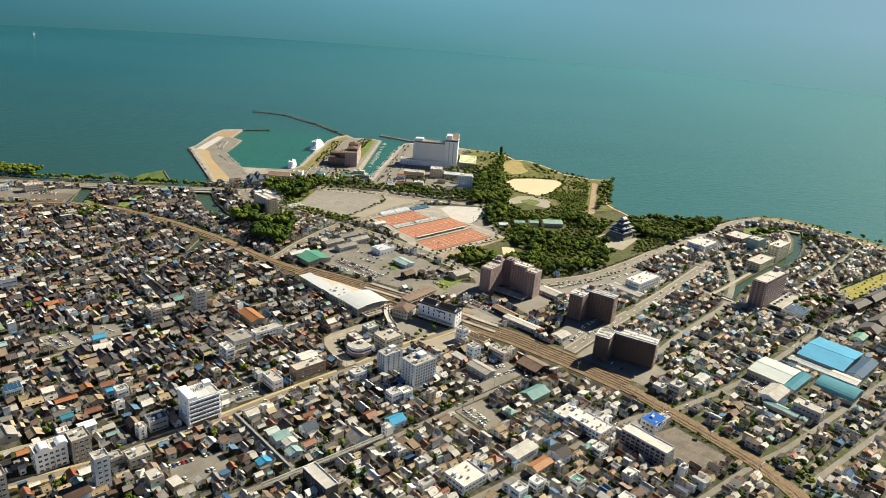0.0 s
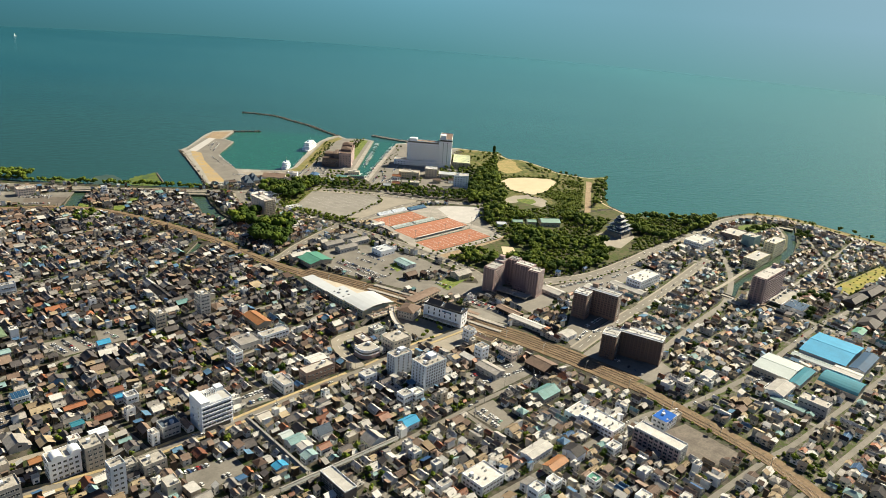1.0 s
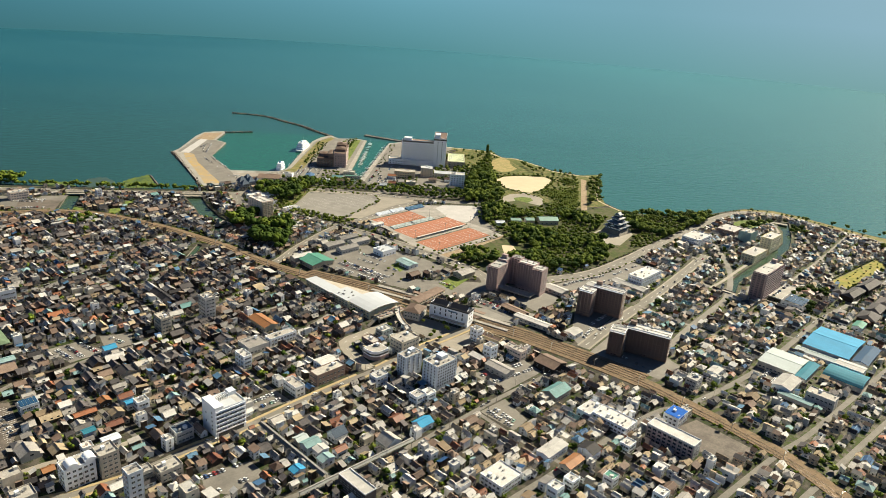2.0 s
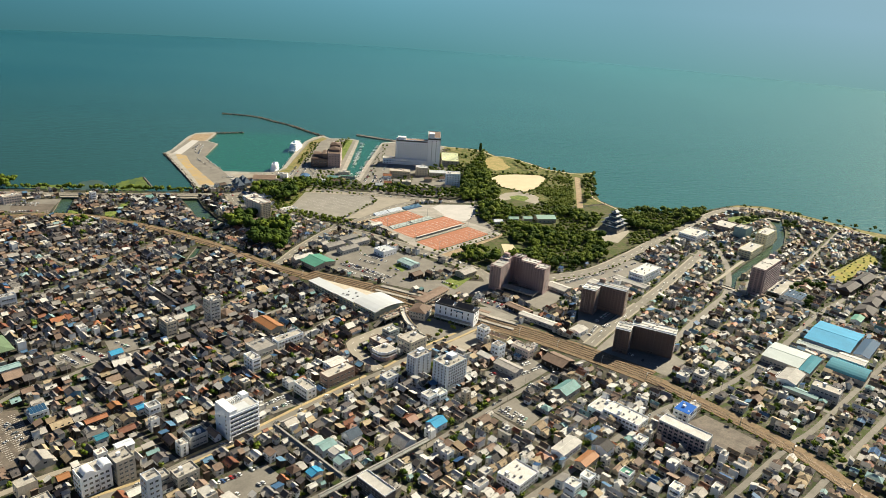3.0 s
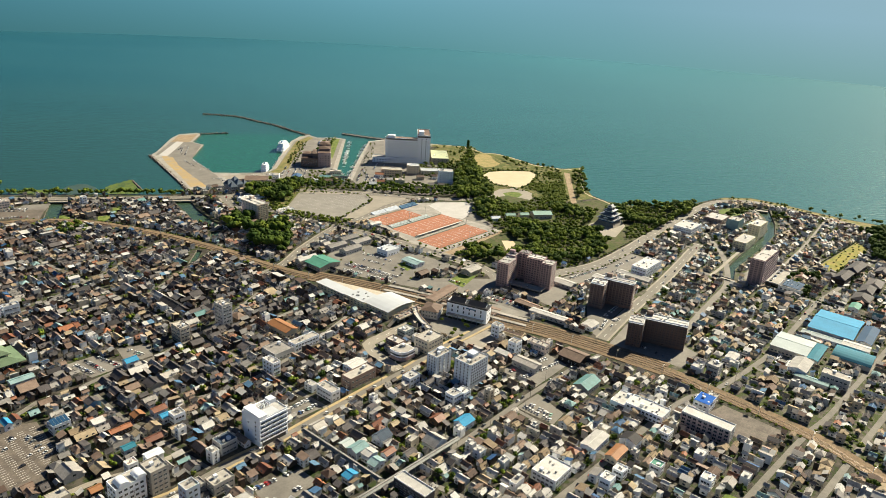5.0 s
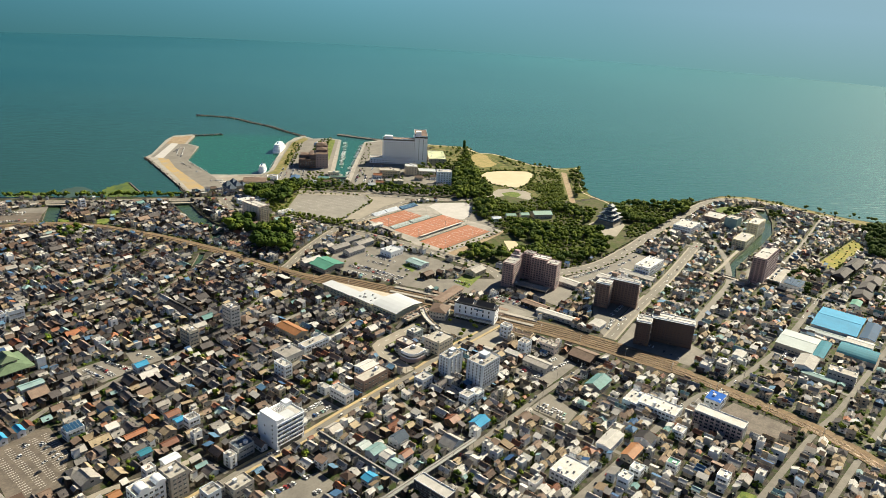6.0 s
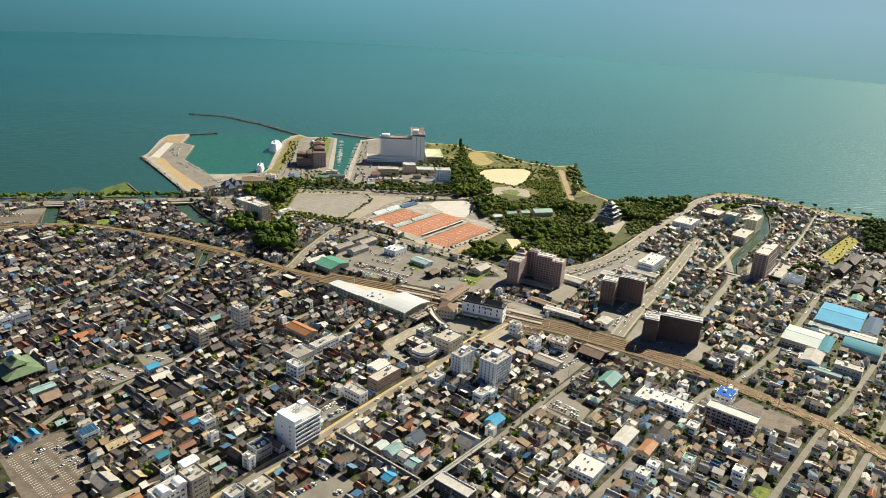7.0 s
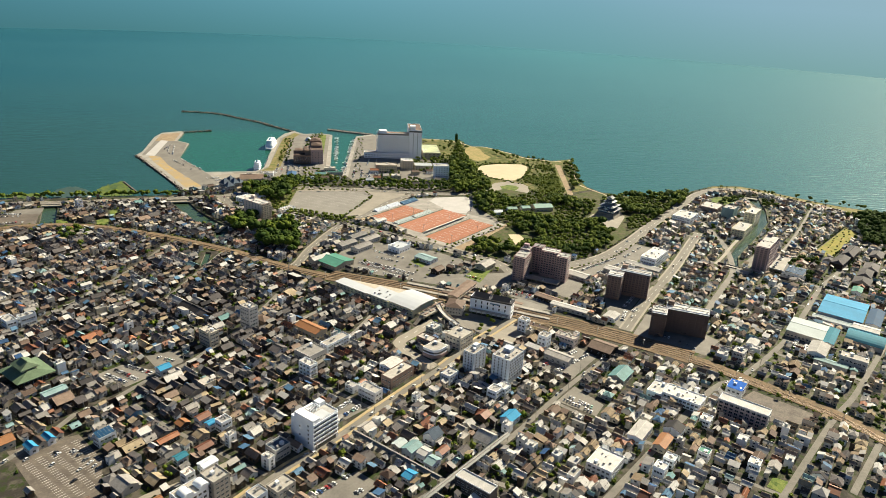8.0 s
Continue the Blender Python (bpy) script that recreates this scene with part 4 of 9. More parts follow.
        for lo, hi, sign in ((b, ub, -1), (ue, e, 1)):
            if hi - lo > 0.5 and style != "cross":
                z0, z1 = 2.3, 2.9
                o = 0.5
                y_out, y_in = (lo - o, hi) if sign < 0 else (hi + o, lo)
                q = [(a - 0.4, y_out, z0), (c + 0.4, y_out, z0), (c + 0.4, y_in, z1), (a - 0.4, y_in, z1)]
                fs = [(0, 3, 2, 1), (4, 5, 6, 7), (0, 1, 5, 4), (1, 2, 6, 5), (2, 3, 7, 6), (3, 0, 4, 7)]
                out[EAVE].append(Shape().add([(x, y, z) for x, y, z in q] + [(x, y, z + 0.2) for x, y, z in q], fs if sign < 0 else [f[::-1] for f in fs]))
                out[WALL].append(Shape().box(a + 0.2, min(lo, hi) + (0.3 if sign < 0 else 0), 0, c - 0.2, max(lo, hi) - (0 if sign < 0 else 0.3), 2.4))
        storeys = 2
        b, e = ub, ue
    # windows: frame and dark glass, proud of the wall
    for s in range(storeys):
        z = 0.9 + s * 2.5
        if storeys == 2 and s == 0 and style in ("skirt", "both"):
            continue
        n = max(1, int(w / 3.6))
        for i in range(n):
            x = a + (i + 0.5) * w / n
            out[PANE].append(Shape().box(x - 0.8, b - 0.07, z, x + 0.8, b + 0.03, z + 1.2))
        if rng.random() < 0.6:
            out[PANE].append(Shape().box(a - 0.07, -0.8, z, a + 0.03, 0.8, z + 1.2))
        if rng.random() < 0.5:
            out[PANE].append(Shape().box(c - 0.03, -0.8, z, c + 0.07, 0.8, z + 1.2))
        if rng.random() < 0.5:
            out[PANE].append(Shape().box(-0.9, e - 0.03, z, 0.9, e + 0.07, z + 1.3))
    return out


rng = random.Random(11)
SIZES = [(4.5, 3.6), (5.5, 4.5), (6.2, 5.4), (7, 6), (8.5, 5.6), (9, 7), (11, 7.5), (13, 8), (10, 9), (12, 10), (16, 8.5), (8, 8), (19, 9)]
STYLES = ["gable", "skirt", "hip", "both", "cross", "low", "lean", "flat"]
PROTO = {}
for w, d in SIZES:
    for st in STYLES:
        if (w < 5 and st not in ("gable", "low", "lean")) or (st == "both" and d < 7.4) or (st in ("flat", "lean") and w > 14) or (st == "cross" and w < 9):
            continue
        PROTO[(w, d, st)] = house_shapes(w, d, st, rng)

WALLS_OLD, WALLS_NEW = [W_CREAM, W_BROWN, W_BROWN, W_BROWN, W_BROWN, W_GREY, W_WHITE, W_WHITE], [W_CREAM, W_CREAM, W_CREAM, W_WHITE, W_WHITE, W_WHITE, W_BROWN, W_GREY]
ROOFS_OLD = [R_DARK] * 12 + [R_GREY] * 11 + [R_BROWN] * 10 + [R_TAN] * 4 + [R_PALE] * 3 + [R_RED] * 3 + [R_BLUE, R_TEAL]
ROOFS_NEW = [R_DARK] * 5 + [R_GREY] * 7 + [R_TAN] * 10 + [R_BROWN] * 5 + [R_PALE] * 5 + [R_RED] * 3 + [R_BLUE, R_TEAL, R_TEAL]
ROOF_WORDS = {R_DARK: "dark tiled", R_GREY: "grey tiled", R_BROWN: "brown tiled", R_TAN: "tan tiled", R_RED: "red tiled", R_BLUE: "blue metal", R_TEAL: "teal metal", R_PALE: "pale metal", R_FLAT: "flat"}
WALL_WORDS = {W_CREAM: "cream", W_BROWN: "dark timber", W_GREY: "grey", W_WHITE: "white"}


def in_view_stretch(u, v):
    """The stretch of town that the flight overlooks."""
    x, y = xy(u, v)
    return y > 340 and -70 - 0.66 * y < x < 95 + 0.73 * y


plots = []      # lots left open as gardens and yards
houses = []     # (u, v, turn, w, d, proto key, wall, roof)
rng = random.Random(5)


def lot(u0, v0, u1, v1):
    """Puts one house on a lot, or splits it."""
    w, d = u1 - u0, v1 - v0
    if not in_view_stretch((u0 + u1) / 2, (v0 + v1) / 2):
        return
    gap = 0.5 if u0 > 470 or v0 < 345 else 0.25
    a, b, c, e = u0 + rng.uniform(0.1, gap), v0 + rng.uniform(0.1, gap), u1 - rng.uniform(0.1, gap), v1 - rng.uniform(0.1, gap)
    if rng.random() < 0.3:
        e -= rng.uniform(0, 3.0)
    if min(c - a, e - b) < 2.9:
        return
    if blocked(a, b, c, e):
        if max(w, d) > 6:
            if w > d:
                lot(u0, v0, (u0 + u1) / 2, v1), lot((u0 + u1) / 2, v0, u1, v1)
            else:
                lot(u0, v0, u1, (v0 + v1) / 2), lot(u0, (v0 + v1) / 2, u1, v1)
        return
    if rng.random() < 0.06:
        plots.append((a, b, c, e))
        return
    uc, vc, w, d = (a + c) / 2, (b + e) / 2, c - a, e - b
    along_u = w >= d if rng.random() < 0.85 else w < d
    lw, ld = (w, d) if along_u else (d, w)
    old = vc > 345 and uc < 470
    centre = 150 < vc < 470 and uc < 480
    st = rng.choices(STYLES, (6, 5, 2, 2, 3, 2.5, 2, 3.2) if centre else (6, 6, 1.5, 3, 3, 5, 1.2, 0.9) if old else (7, 3, 3, 1, 5, 0.5, 1.2, 1.6))[0]
    key = min((k for k in PROTO if k[2] == st), key=lambda k: abs(k[0] - lw) + abs(k[1] - ld)) if st != "" else None
    if min(lw, ld) < 4.4:
        st = rng.choice(("gable", "low", "lean"))
        key = min((k for k in PROTO if k[2] == st), key=lambda k: abs(k[0] - lw) + abs(k[1] - ld))
    roof = R_FLAT if st == "flat" else rng.choice(ROOFS_OLD if old else ROOFS_NEW)
    if centre and st != "flat" and rng.random() < 0.24:
        roof = R_PALE
    if vc > 520 and st != "flat" and rng.random() < 0.3:
        roof = rng.choice((R_DARK, R_DARK, R_BROWN))
    if st == "lean":
        roof = rng.choice((R_BLUE, R_PALE, R_PALE, R_BROWN, R_GREY, R_GREY, R_DARK, R_PALE, R_TAN, R_BROWN, R_GREY))
    wall = rng.choice((W_WHITE, W_WHITE, W_GREY, W_CREAM) if st == "flat" else WALLS_OLD if old else WALLS_NEW)
    if st == "flat" and rng.random() < 0.5:
        roof = R_PALE
    turn = (0 if along_u else 90) + rng.choice((0, 180)) + rng.gauss(0, 1.2)
    houses.append((uc, vc, turn, lw, ld, key, wall, roof))
    taken[int(a + 50):int(c + 51), int(b + 50):int(e + 51)] = True


def divide(u0, v0, u1, v1, depth=0):
    """Splits a quarter into blocks with lanes between them, and the blocks into lots."""
    w, d = u1 - u0, v1 - v0
    xs = [xy(u, v) for u in (u0, u1) for v in (v0, v1)]
    if max(p[1] for p in xs) < 330:
        return
    old = v0 > 345 and u0 < 470
    size = rng.choice((5.4, 6.2, 7.0, 7.8, 9.0, 11.0)) if old else rng.uniform(5.6, 8.4)
    if max(w, d) < size * 1.35:
        lot(u0, v0, u1, v1)
        return
    lane = 3.2 if min(w, d) > 42 else 1.3 if min(w, d) > 22 else 0.0
    f = rng.uniform(0.38, 0.62)
    if w * (1.4 if old else 1.15) > d * rng.uniform(0.8, 1.25):
        m = u0 + w * f
        divide(u0, v0, m - lane / 2, v1, depth + 1), divide(m + lane / 2, v0, u1, v1, depth + 1)
    else:
        m = v0 + d * f
        divide(u0, v0, u1, m - lane / 2, depth + 1), divide(u0, m + lane / 2, u1, v1, depth + 1)


def fill_gaps():
    """Small sheds and lean-tos in the gaps that the lots leave between the houses."""
    for w, d, chance in ((6.5, 5.0, 0.75), (5.0, 3.8, 0.7), (3.8, 3.2, 0.6), (3.2, 2.8, 0.45)):
        for _ in range(26000):
            u, v = rng.uniform(0, 1180), rng.uniform(60, 1090)
            a, b = (w, d) if rng.random() < 0.5 else (d, w)
            if not in_view_stretch(u, v) or u > 480 or (v < 345 and rng.random() < 0.6) or blocked(u - a / 2, v - b / 2, u + a / 2, v + b / 2) or rng.random() > chance:
                continue
            if not taken[int(u + 44):int(u + 57), int(v + 44):int(v + 57)].any():
                continue
            st = rng.choice(("low", "low", "lean", "gable"))
            key = min((k for k in PROTO if k[2] == st), key=lambda k: abs(k[0] - w) + abs(k[1] - d))
            roof = rng.choice((R_DARK, R_DARK, R_GREY, R_GREY, R_BROWN, R_BROWN, R_TAN, R_TAN, R_PALE, R_RED, R_DARK, rng.choice((R_TEAL, R_BLUE))))
            houses.append((u, v, (0 if a == w else 90) + rng.choice((0, 180)) + rng.gauss(0, 2), w * 0.96, d * 0.96, key, rng.choice((W_BROWN, W_BROWN, W_CREAM, W_GREY, W_WHITE)), roof))
            taken[int(u - a / 2 + 50):int(u + a / 2 + 51), int(v - b / 2 + 50):int(v + b / 2 + 51)] = True


def build_town():
    divide(-20, 20, 760, 1140)
    divide(760, 20, 1200, 440)
    fill_gaps()
    protos = {}
    near = sorted(range(len(houses)), key=lambda i: xy(*houses[i][:2])[1])
    chosen = set(i for i in near if xy(*houses[i][:2])[1] < 440)
    chosen = set(list(sorted(chosen))[:290])
    piles = {}
    for i, (u, v, turn, w, d, key, wall, roof) in enumerate(houses):
        sx, sy = w / key[0], d / key[1]
        m = spot(u, v, LAND, turn) @ Matrix.Diagonal((sx, sy, 1, 1))
        if i in chosen:
            if key not in protos:
                protos[key] = {}
                for k, ss in PROTO[key].items():
                    if k in (WALL, PANE) and ss:
                        one = Shape()
                        for s in ss:
                            one.add(s.v, s.f)
                        ss = [one]
                    protos[key][k] = [s.data(PART_NAMES[k], [GLASS]) for s in ss]
            h = thing("house", m, "%s-walled house with a %s roof in a dense street" % (WALL_WORDS[wall], ROOF_WORDS[roof]), "house", "houses of the town")
            for k, meshes in protos[key].items():
                for me in meshes:
                    ob = part(PART_NAMES[k], me, None, h)
                    if k == PANE:
                        tagged(ob, kind="stuff")
                    ob.material_slots[0].link = "OBJECT"
                    ob.material_slots[0].material = (wall, roof, R_DARK if k == RIDGE and roof is not R_FLAT else W_GREY, roof, GLASS, W_GREY)[k] if k != RIDGE else (roof if key[2] != "flat" else wall)
        else:
            zone = ("houses_west_of_railway" if v > 345 and u < 470 else "houses_east_of_railway" if u > 500 else "houses_south_of_station")
            piles.setdefault(zone, []).append((np.array(m), key, wall, roof))
    mats = [W_CREAM, W_BROWN, W_GREY, W_WHITE, R_DARK, R_GREY, R_BROWN, R_TAN, R_RED, R_BLUE, R_TEAL, R_PALE, R_FLAT, GLASS]
    index = {m: i for i, m in enumerate(mats)}
    flat_proto = {}
    for zone, rows in piles.items():
        V, F, MI, base = [], [], [], 0
        for m, key, wall, roof in rows:
            if key not in flat_proto:
                s, tags = Shape(), []
                for k, ss in PROTO[key].items():
                    for q in ss:
                        s.add(q.v, q.f, k)
                flat_proto[key] = (np.array(s.v), s.f, s.m)
            pv, pf, pm = flat_proto[key]
            V.append(pv @ m[:3, :3].T + m[:3, 3])
            F += [tuple(j + base for j in q) for q in pf]
            look_up = (index[wall], index[roof], index[roof if key[2] != "flat" else wall], index[roof], index[GLASS], index[W_GREY])
            MI += [look_up[k] for k in pm]
            base += len(pv)
        me = bpy.data.meshes.new("houses")
        me.from_pydata(np.concatenate(V).tolist(), [], F)
        for x in mats:
            me.materials.append(x)
        me.polygons.foreach_set("material_index", MI)
        me.update()
        tagged(new("houses", me), "dense low houses with grey, brown and dark tiled roofs", "houses", "", "stuff")
    print("HOUSES", len(houses), len(chosen))

# ---------------------------------------------------------------- large buildings
MESHES = {}


def window_mesh(w, h, bars=1):
    key = ("window", w, h, bars)
    if key not in MESHES:
        MESHES[key] = window_shape(w, h, bars).data("window", [GLASS, FRAME])
    return MESHES[key]


def balcony_mesh(w, material):
    key = ("balcony", w, material.name)
    if key not in MESHES:
        s = Shape().box(-w / 2 + 0.05, -1.5, -0.2, w / 2 - 0.05, 0.02, 0)
        s.box(-w / 2 + 0.05, -1.5, 0, w / 2 - 0.05, -1.36, 1.1).box(-w / 2 + 0.05, -1.36, 0, -w / 2 + 0.2, 0.02, 2.5).box(w / 2 - 0.2, -1.36, 0, w / 2 - 0.05, 0.02, 2.5)
        MESHES[key] = s.data("balcony", [material])
    return MESHES[key]


def on_side(box, side, s, z):
    x0, y0, x1, y1 = box
    return {"-y": pose(x0 + s, y0, z), "+x": pose(x1, y0 + s, z, 0, 0, 90), "+y": pose(x1 - s, y1, z, 0, 0, 180), "-x": pose(x0, y1 - s, z, 0, 0, -90)}[side]


def span(box, side):
    return box[2] - box[0] if side[1] == "y" else box[3] - box[1]


def window_shape(w, h, bars=1):
    s = Shape().box(-w / 2, -0.06, 0, w / 2, 0.04, h)
    s.box(-w / 2 - 0.1, -0.16, -0.12, w / 2 + 0.1, 0.03, 0, 1).box(-w / 2 - 0.08, -0.1, h, w / 2 + 0.08, 0.03, h + 0.1, 1)
    for i in range(bars):
        x = -w / 2 + (i + 1) * w / (bars + 1)
        s.box(x - 0.05, -0.1, 0, x + 0.05, 0.02, h, 1)
    return s


def windows(parent, box, side, n, floors, z0, step, w, h, bars=1, edge=1.0, each=False):
    """Rows of windows on one side of a body; small far ones are joined."""
    L = span(box, side) - 2 * edge
    rows, one = Shape(), window_shape(w, h, bars)
    for f in range(floors):
        for i in range(n):
            at = on_side(box, side, edge + (i + 0.5) * L / n, z0 + f * step)
            if each:
                part("window", window_mesh(w, h, bars), None, parent, at=at)
            else:
                k = len(rows.v)
                rows.v += [tuple(at @ Vector(p)) for p in one.v]
                rows.f += [tuple(j + k for j in q) for q in one.f]
                rows.m += one.m
    if rows.v:
        tagged(part("glazing", rows, [GLASS, FRAME], parent), kind="stuff")


def balconies(parent, box, side, n, floors, z0, step, material, edge=0.4):
    L = span(box, side) - 2 * edge
    w = round(L / n, 2)
    for f in range(floors):
        for i in range(n):
            at = on_side(box, side, edge + (i + 0.5) * L / n, z0 + f * step)
            part("balcony", balcony_mesh(w, material), None, parent, at=at)
    windows(parent, box, side, n, floors, z0 + 0.15, step, round(w * 0.6, 2), 1.9, 1, edge)


def parapet(box, z, h=0.9, t=0.3):
    x0, y0, x1, y1 = box
    return Shape().box(x0, y0, z, x1, y0 + t, z + h).box(x0, y1 - t, z, x1, y1, z + h).box(x0, y0 + t, z, x0 + t, y1 - t, z + h).box(x1 - t, y0 + t, z, x1, y1 - t, z + h)


def wing(parent, box, h, wall, roof=None, rim=None, name="wall"):
    """A flat-roofed body with parapet and roof deck."""
    x0, y0, x1, y1 = box
    part(name, Shape().box(x0, y0, -0.3, x1, y1, h), wall, parent)
    part("parapet", parapet(box, h), rim or wall, parent)
    part("roof", Shape().box(x0 + 0.3, y0 + 0.3, h, x1 - 0.3, y1 - 0.3, h + 0.15), roof or R_FLAT, parent)


def roof_gear(parent, box, h, seed, n=4, tank=True):
    r = random.Random(seed)
    x0, y0, x1, y1 = box
    for i in range(n):
        x, y = r.uniform(x0 + 1.5, x1 - 3), r.uniform(y0 + 1.5, y1 - 3)
        part("air_conditioner", Shape().box(x, y, h + 0.15, x + r.uniform(0.9, 2.0), y + r.uniform(0.9, 1.6), h + r.uniform(1.0, 1.9)), METAL, parent, "grey rooftop machine")
    if tank:
        x, y = r.uniform(x0 + 3, x1 - 4), r.uniform(y0 + 3, y1 - 4)
        part("water_tank", Shape().box(x - 1.2, y - 1.2, h + 0.6, x + 1.2, y + 1.2, h + 2.6).box(x - 1, y - 1, h + 0.15, x + 1, y + 1, h + 0.6), W_WHITE, parent, "pale rooftop water tank")


def claim(u, v, box, turn=0.0, edge=2.0):
    a = radians(turn)
    ring = [(u + x * math.cos(a) - y * math.sin(a), v + x * math.sin(a) + y * math.cos(a)) for x, y in ((box[0], box[1]), (box[2], box[1]), (box[2], box[3]), (box[0], box[3]))]
    mark_ring(ring, edge)


def apartment(u, v, wings, wall, rail, label, turn=0.0, seed=0, lifts=(0,)):
    """wings: box, height, floors, bays towards -x and -y, white rim; lifts: the wings with a lift house."""
    b = thing("apartment_building", spot(u, v, LAND, turn), label, "apartment building")
    for k, (box, h, floors, nx, ny, top) in enumerate(wings):
        x0, y0, x1, y1 = box
        wing(b, box, h, wall, R_PALE, W_WHITE if top else wall)
        step = (h - 3.2) / floors
        if nx:
            balconies(b, box, "-x", nx, floors, 3.2, step, rail)
            for i in range(nx + 1):
                y = y0 + 0.4 + i * (y1 - y0 - 0.8) / nx
                if i in (0, nx) or i % 2 == 0:
                    part("pier", Shape().box(x0 - 1.62, y - 0.28, -0.3, x0 - 0.02, y + 0.28, h - 0.3), wall, b)
            part("cornice", Shape().box(x0 - 1.7, y0 + 0.1, h - 0.3, x0 - 0.02, y1 - 0.1, h + 0.05), W_WHITE if top else wall, b)
        if ny:
            windows(b, box, "-y", ny, floors, 4.0, step, 1.5, 1.4, 1, 1.6)
            for f in range(1, floors):
                part("string_course", Shape().box(x0 + 0.2, y0 - 0.12, 3.1 + f * step, x1 - 0.2, y0 - 0.01, 3.45 + f * step), rail, b)
        if nx > 5:
            balconies(b, box, "+x", max(nx // 2, 2), floors, 3.2, step, rail)
        roof_gear(b, box, h, seed + k, 4 if x1 - x0 > 8 else 2, False)
        part("roof_seam", Shape().box((x0 + x1) / 2 - 0.15, y0 + 0.4, h + 0.15, (x0 + x1) / 2 + 0.15, y1 - 0.4, h + 0.5), CONCRETE, b)
        if k in lifts:
            part("lift_house", Shape().box(x1 - 5.2, y1 - 7, h + 0.15, x1 - 0.8, y1 - 1.2, h + 4.2), wall, b, "lift house on the roof")
        if nx:
            part("entrance_canopy", Shape().box(x0 - 4, (y0 + y1) / 2 - 2.5, 2.7, x0 - 1.7, (y0 + y1) / 2 + 2.5, 3.0), wall, b)
        claim(u, v, box, turn, 4)
    return b


apartment(581.7, 432.3, [((-11, 0, 3.5, 13), 30, 10, 4, 4, False), ((-5, 13, 8, 33), 31, 10, 6, 0, False), ((1, 33, 11, 45), 32, 10, 3, 0, False), ((-34.5, 42.5, -12, 56), 29, 10, 4, 6, False),
                         ((-12, 45.5, 1, 56), 30.5, 10, 0, 0, False)], MAUVE, MAUVE, "mauve-brown tiled apartment tower in stepped wings with balconies", 12, 1, (4,))
apartment(592.3, 341.2, [((0, 0, 10.5, 33), 29, 10, 9, 3, True), ((-18, 27, -5, 42), 28, 10, 4, 4, True), ((-5, 31, 0, 41), 27, 9, 0, 0, False)], BROWNT, BROWNT, "brown tiled apartment block with a white roof edge", 12, 2, (0,))
apartment(542.7, 262.4, [((0, 0, 13, 40.5), 25.5, 9, 11, 4, True), ((-14.7, 39, -1, 53), 25, 9, 4, 4, True), ((-1, 40.5, 6, 51), 24, 8, 0, 0, False)], UMBER, UMBER, "dark umber apartment block with a white roof edge by the railway", 17, 3, (0,))
apartment(772, 260, [((0, 0, 57, 15), 33, 11, 3, 0, False)], MAUVE, MAUVE, "slim mauve apartment tower beside the moat", seed=4)
tower = bpy.data.objects["apartment_building.003"]
balconies(tower, (0, 0, 57, 15), "-y", 9, 11, 3.2, (33 - 3.2) / 11, PALEMAUVE)
deck = thing("parking_deck", spot(552, 430, LAND, 12), "low grey parking deck in front of the apartment tower", "parking deck")
part("slab", Shape().box(0, 0, 3.0, 12, 44, 3.6), CONCRETE, deck)
part("parapet", parapet((0, 0, 12, 44), 3.6, 0.9, 0.2), CONCRETE, deck)
for i in range(8):
    part("column", Shape().box(0.4, 1 + i * 5.9, -0.2, 0.9, 1.5 + i * 5.9, 3.0), CONCRETE, deck)
claim(552, 430, (0, 0, 12, 44), 12)

# white six-storey office on the shopping street
office = thing("office_building", spot(173, 422), "white six-storey office building with ribbon windows", "office building")
obox = (0, 0, 24, 19)
wing(office, obox, 22, WHITE, R_PALE)
windows(office, obox, "-y", 11, 5, 4.6, 3.45, 1.7, 1.5, 1, 0.8, True)
for f in range(6):
    part("ledge", Shape().box(-0.1, -0.35, 4.0 + f * 3.45, 24.1, 0.02, 4.35 + f * 3.45), WHITE, office)
windows(office, (0, 3, 24, 7), "-x", 1, 5, 4.6, 3.45, 1.2, 1.2, 0)
windows(office, (0, 11, 24, 16), "-x", 1, 2, 8, 6.9, 1.2, 1.2, 0)
part("shopfront", Shape().box(2, -0.12, 0.3, 22, 0.05, 3.3), GLASS, office, "dark glazed ground floor")
part("stair_tower", Shape().box(0.05, 0.05, 22.15, 6.5, 18.95, 25.0), WHITE, office, "raised white end bay")
part("plant_room", Shape().box(18, 12.5, 22.15, 23.5, 18.5, 25.2), PALEBLUE, office)
part("roof_deck", Shape().box(7, 1, 22.15, 17.5, 9.5, 22.6), WHITER, office, "pale roof deck")
for i in range(7):
    part("roof_pole", Shape().box(8 + i * 1.4, 15.8, 22.15, 8.25 + i * 1.4, 16.1, 24.6).box(8 + i * 1.4, 10.8, 22.15, 8.25 + i * 1.4, 11.1, 24.6).box(8 + i * 1.4, 10.8, 24.6, 8.25 + i * 1.4, 16.1, 24.9), WHITE, office)
part("rear_block", Shape().box(4, 19, -0.3, 24, 27, 17), WHITE, office)
roof_gear(office, (8, 10, 17, 17), 22, 9, 5, False)
claim(173, 422, (0, 0, 24, 27))

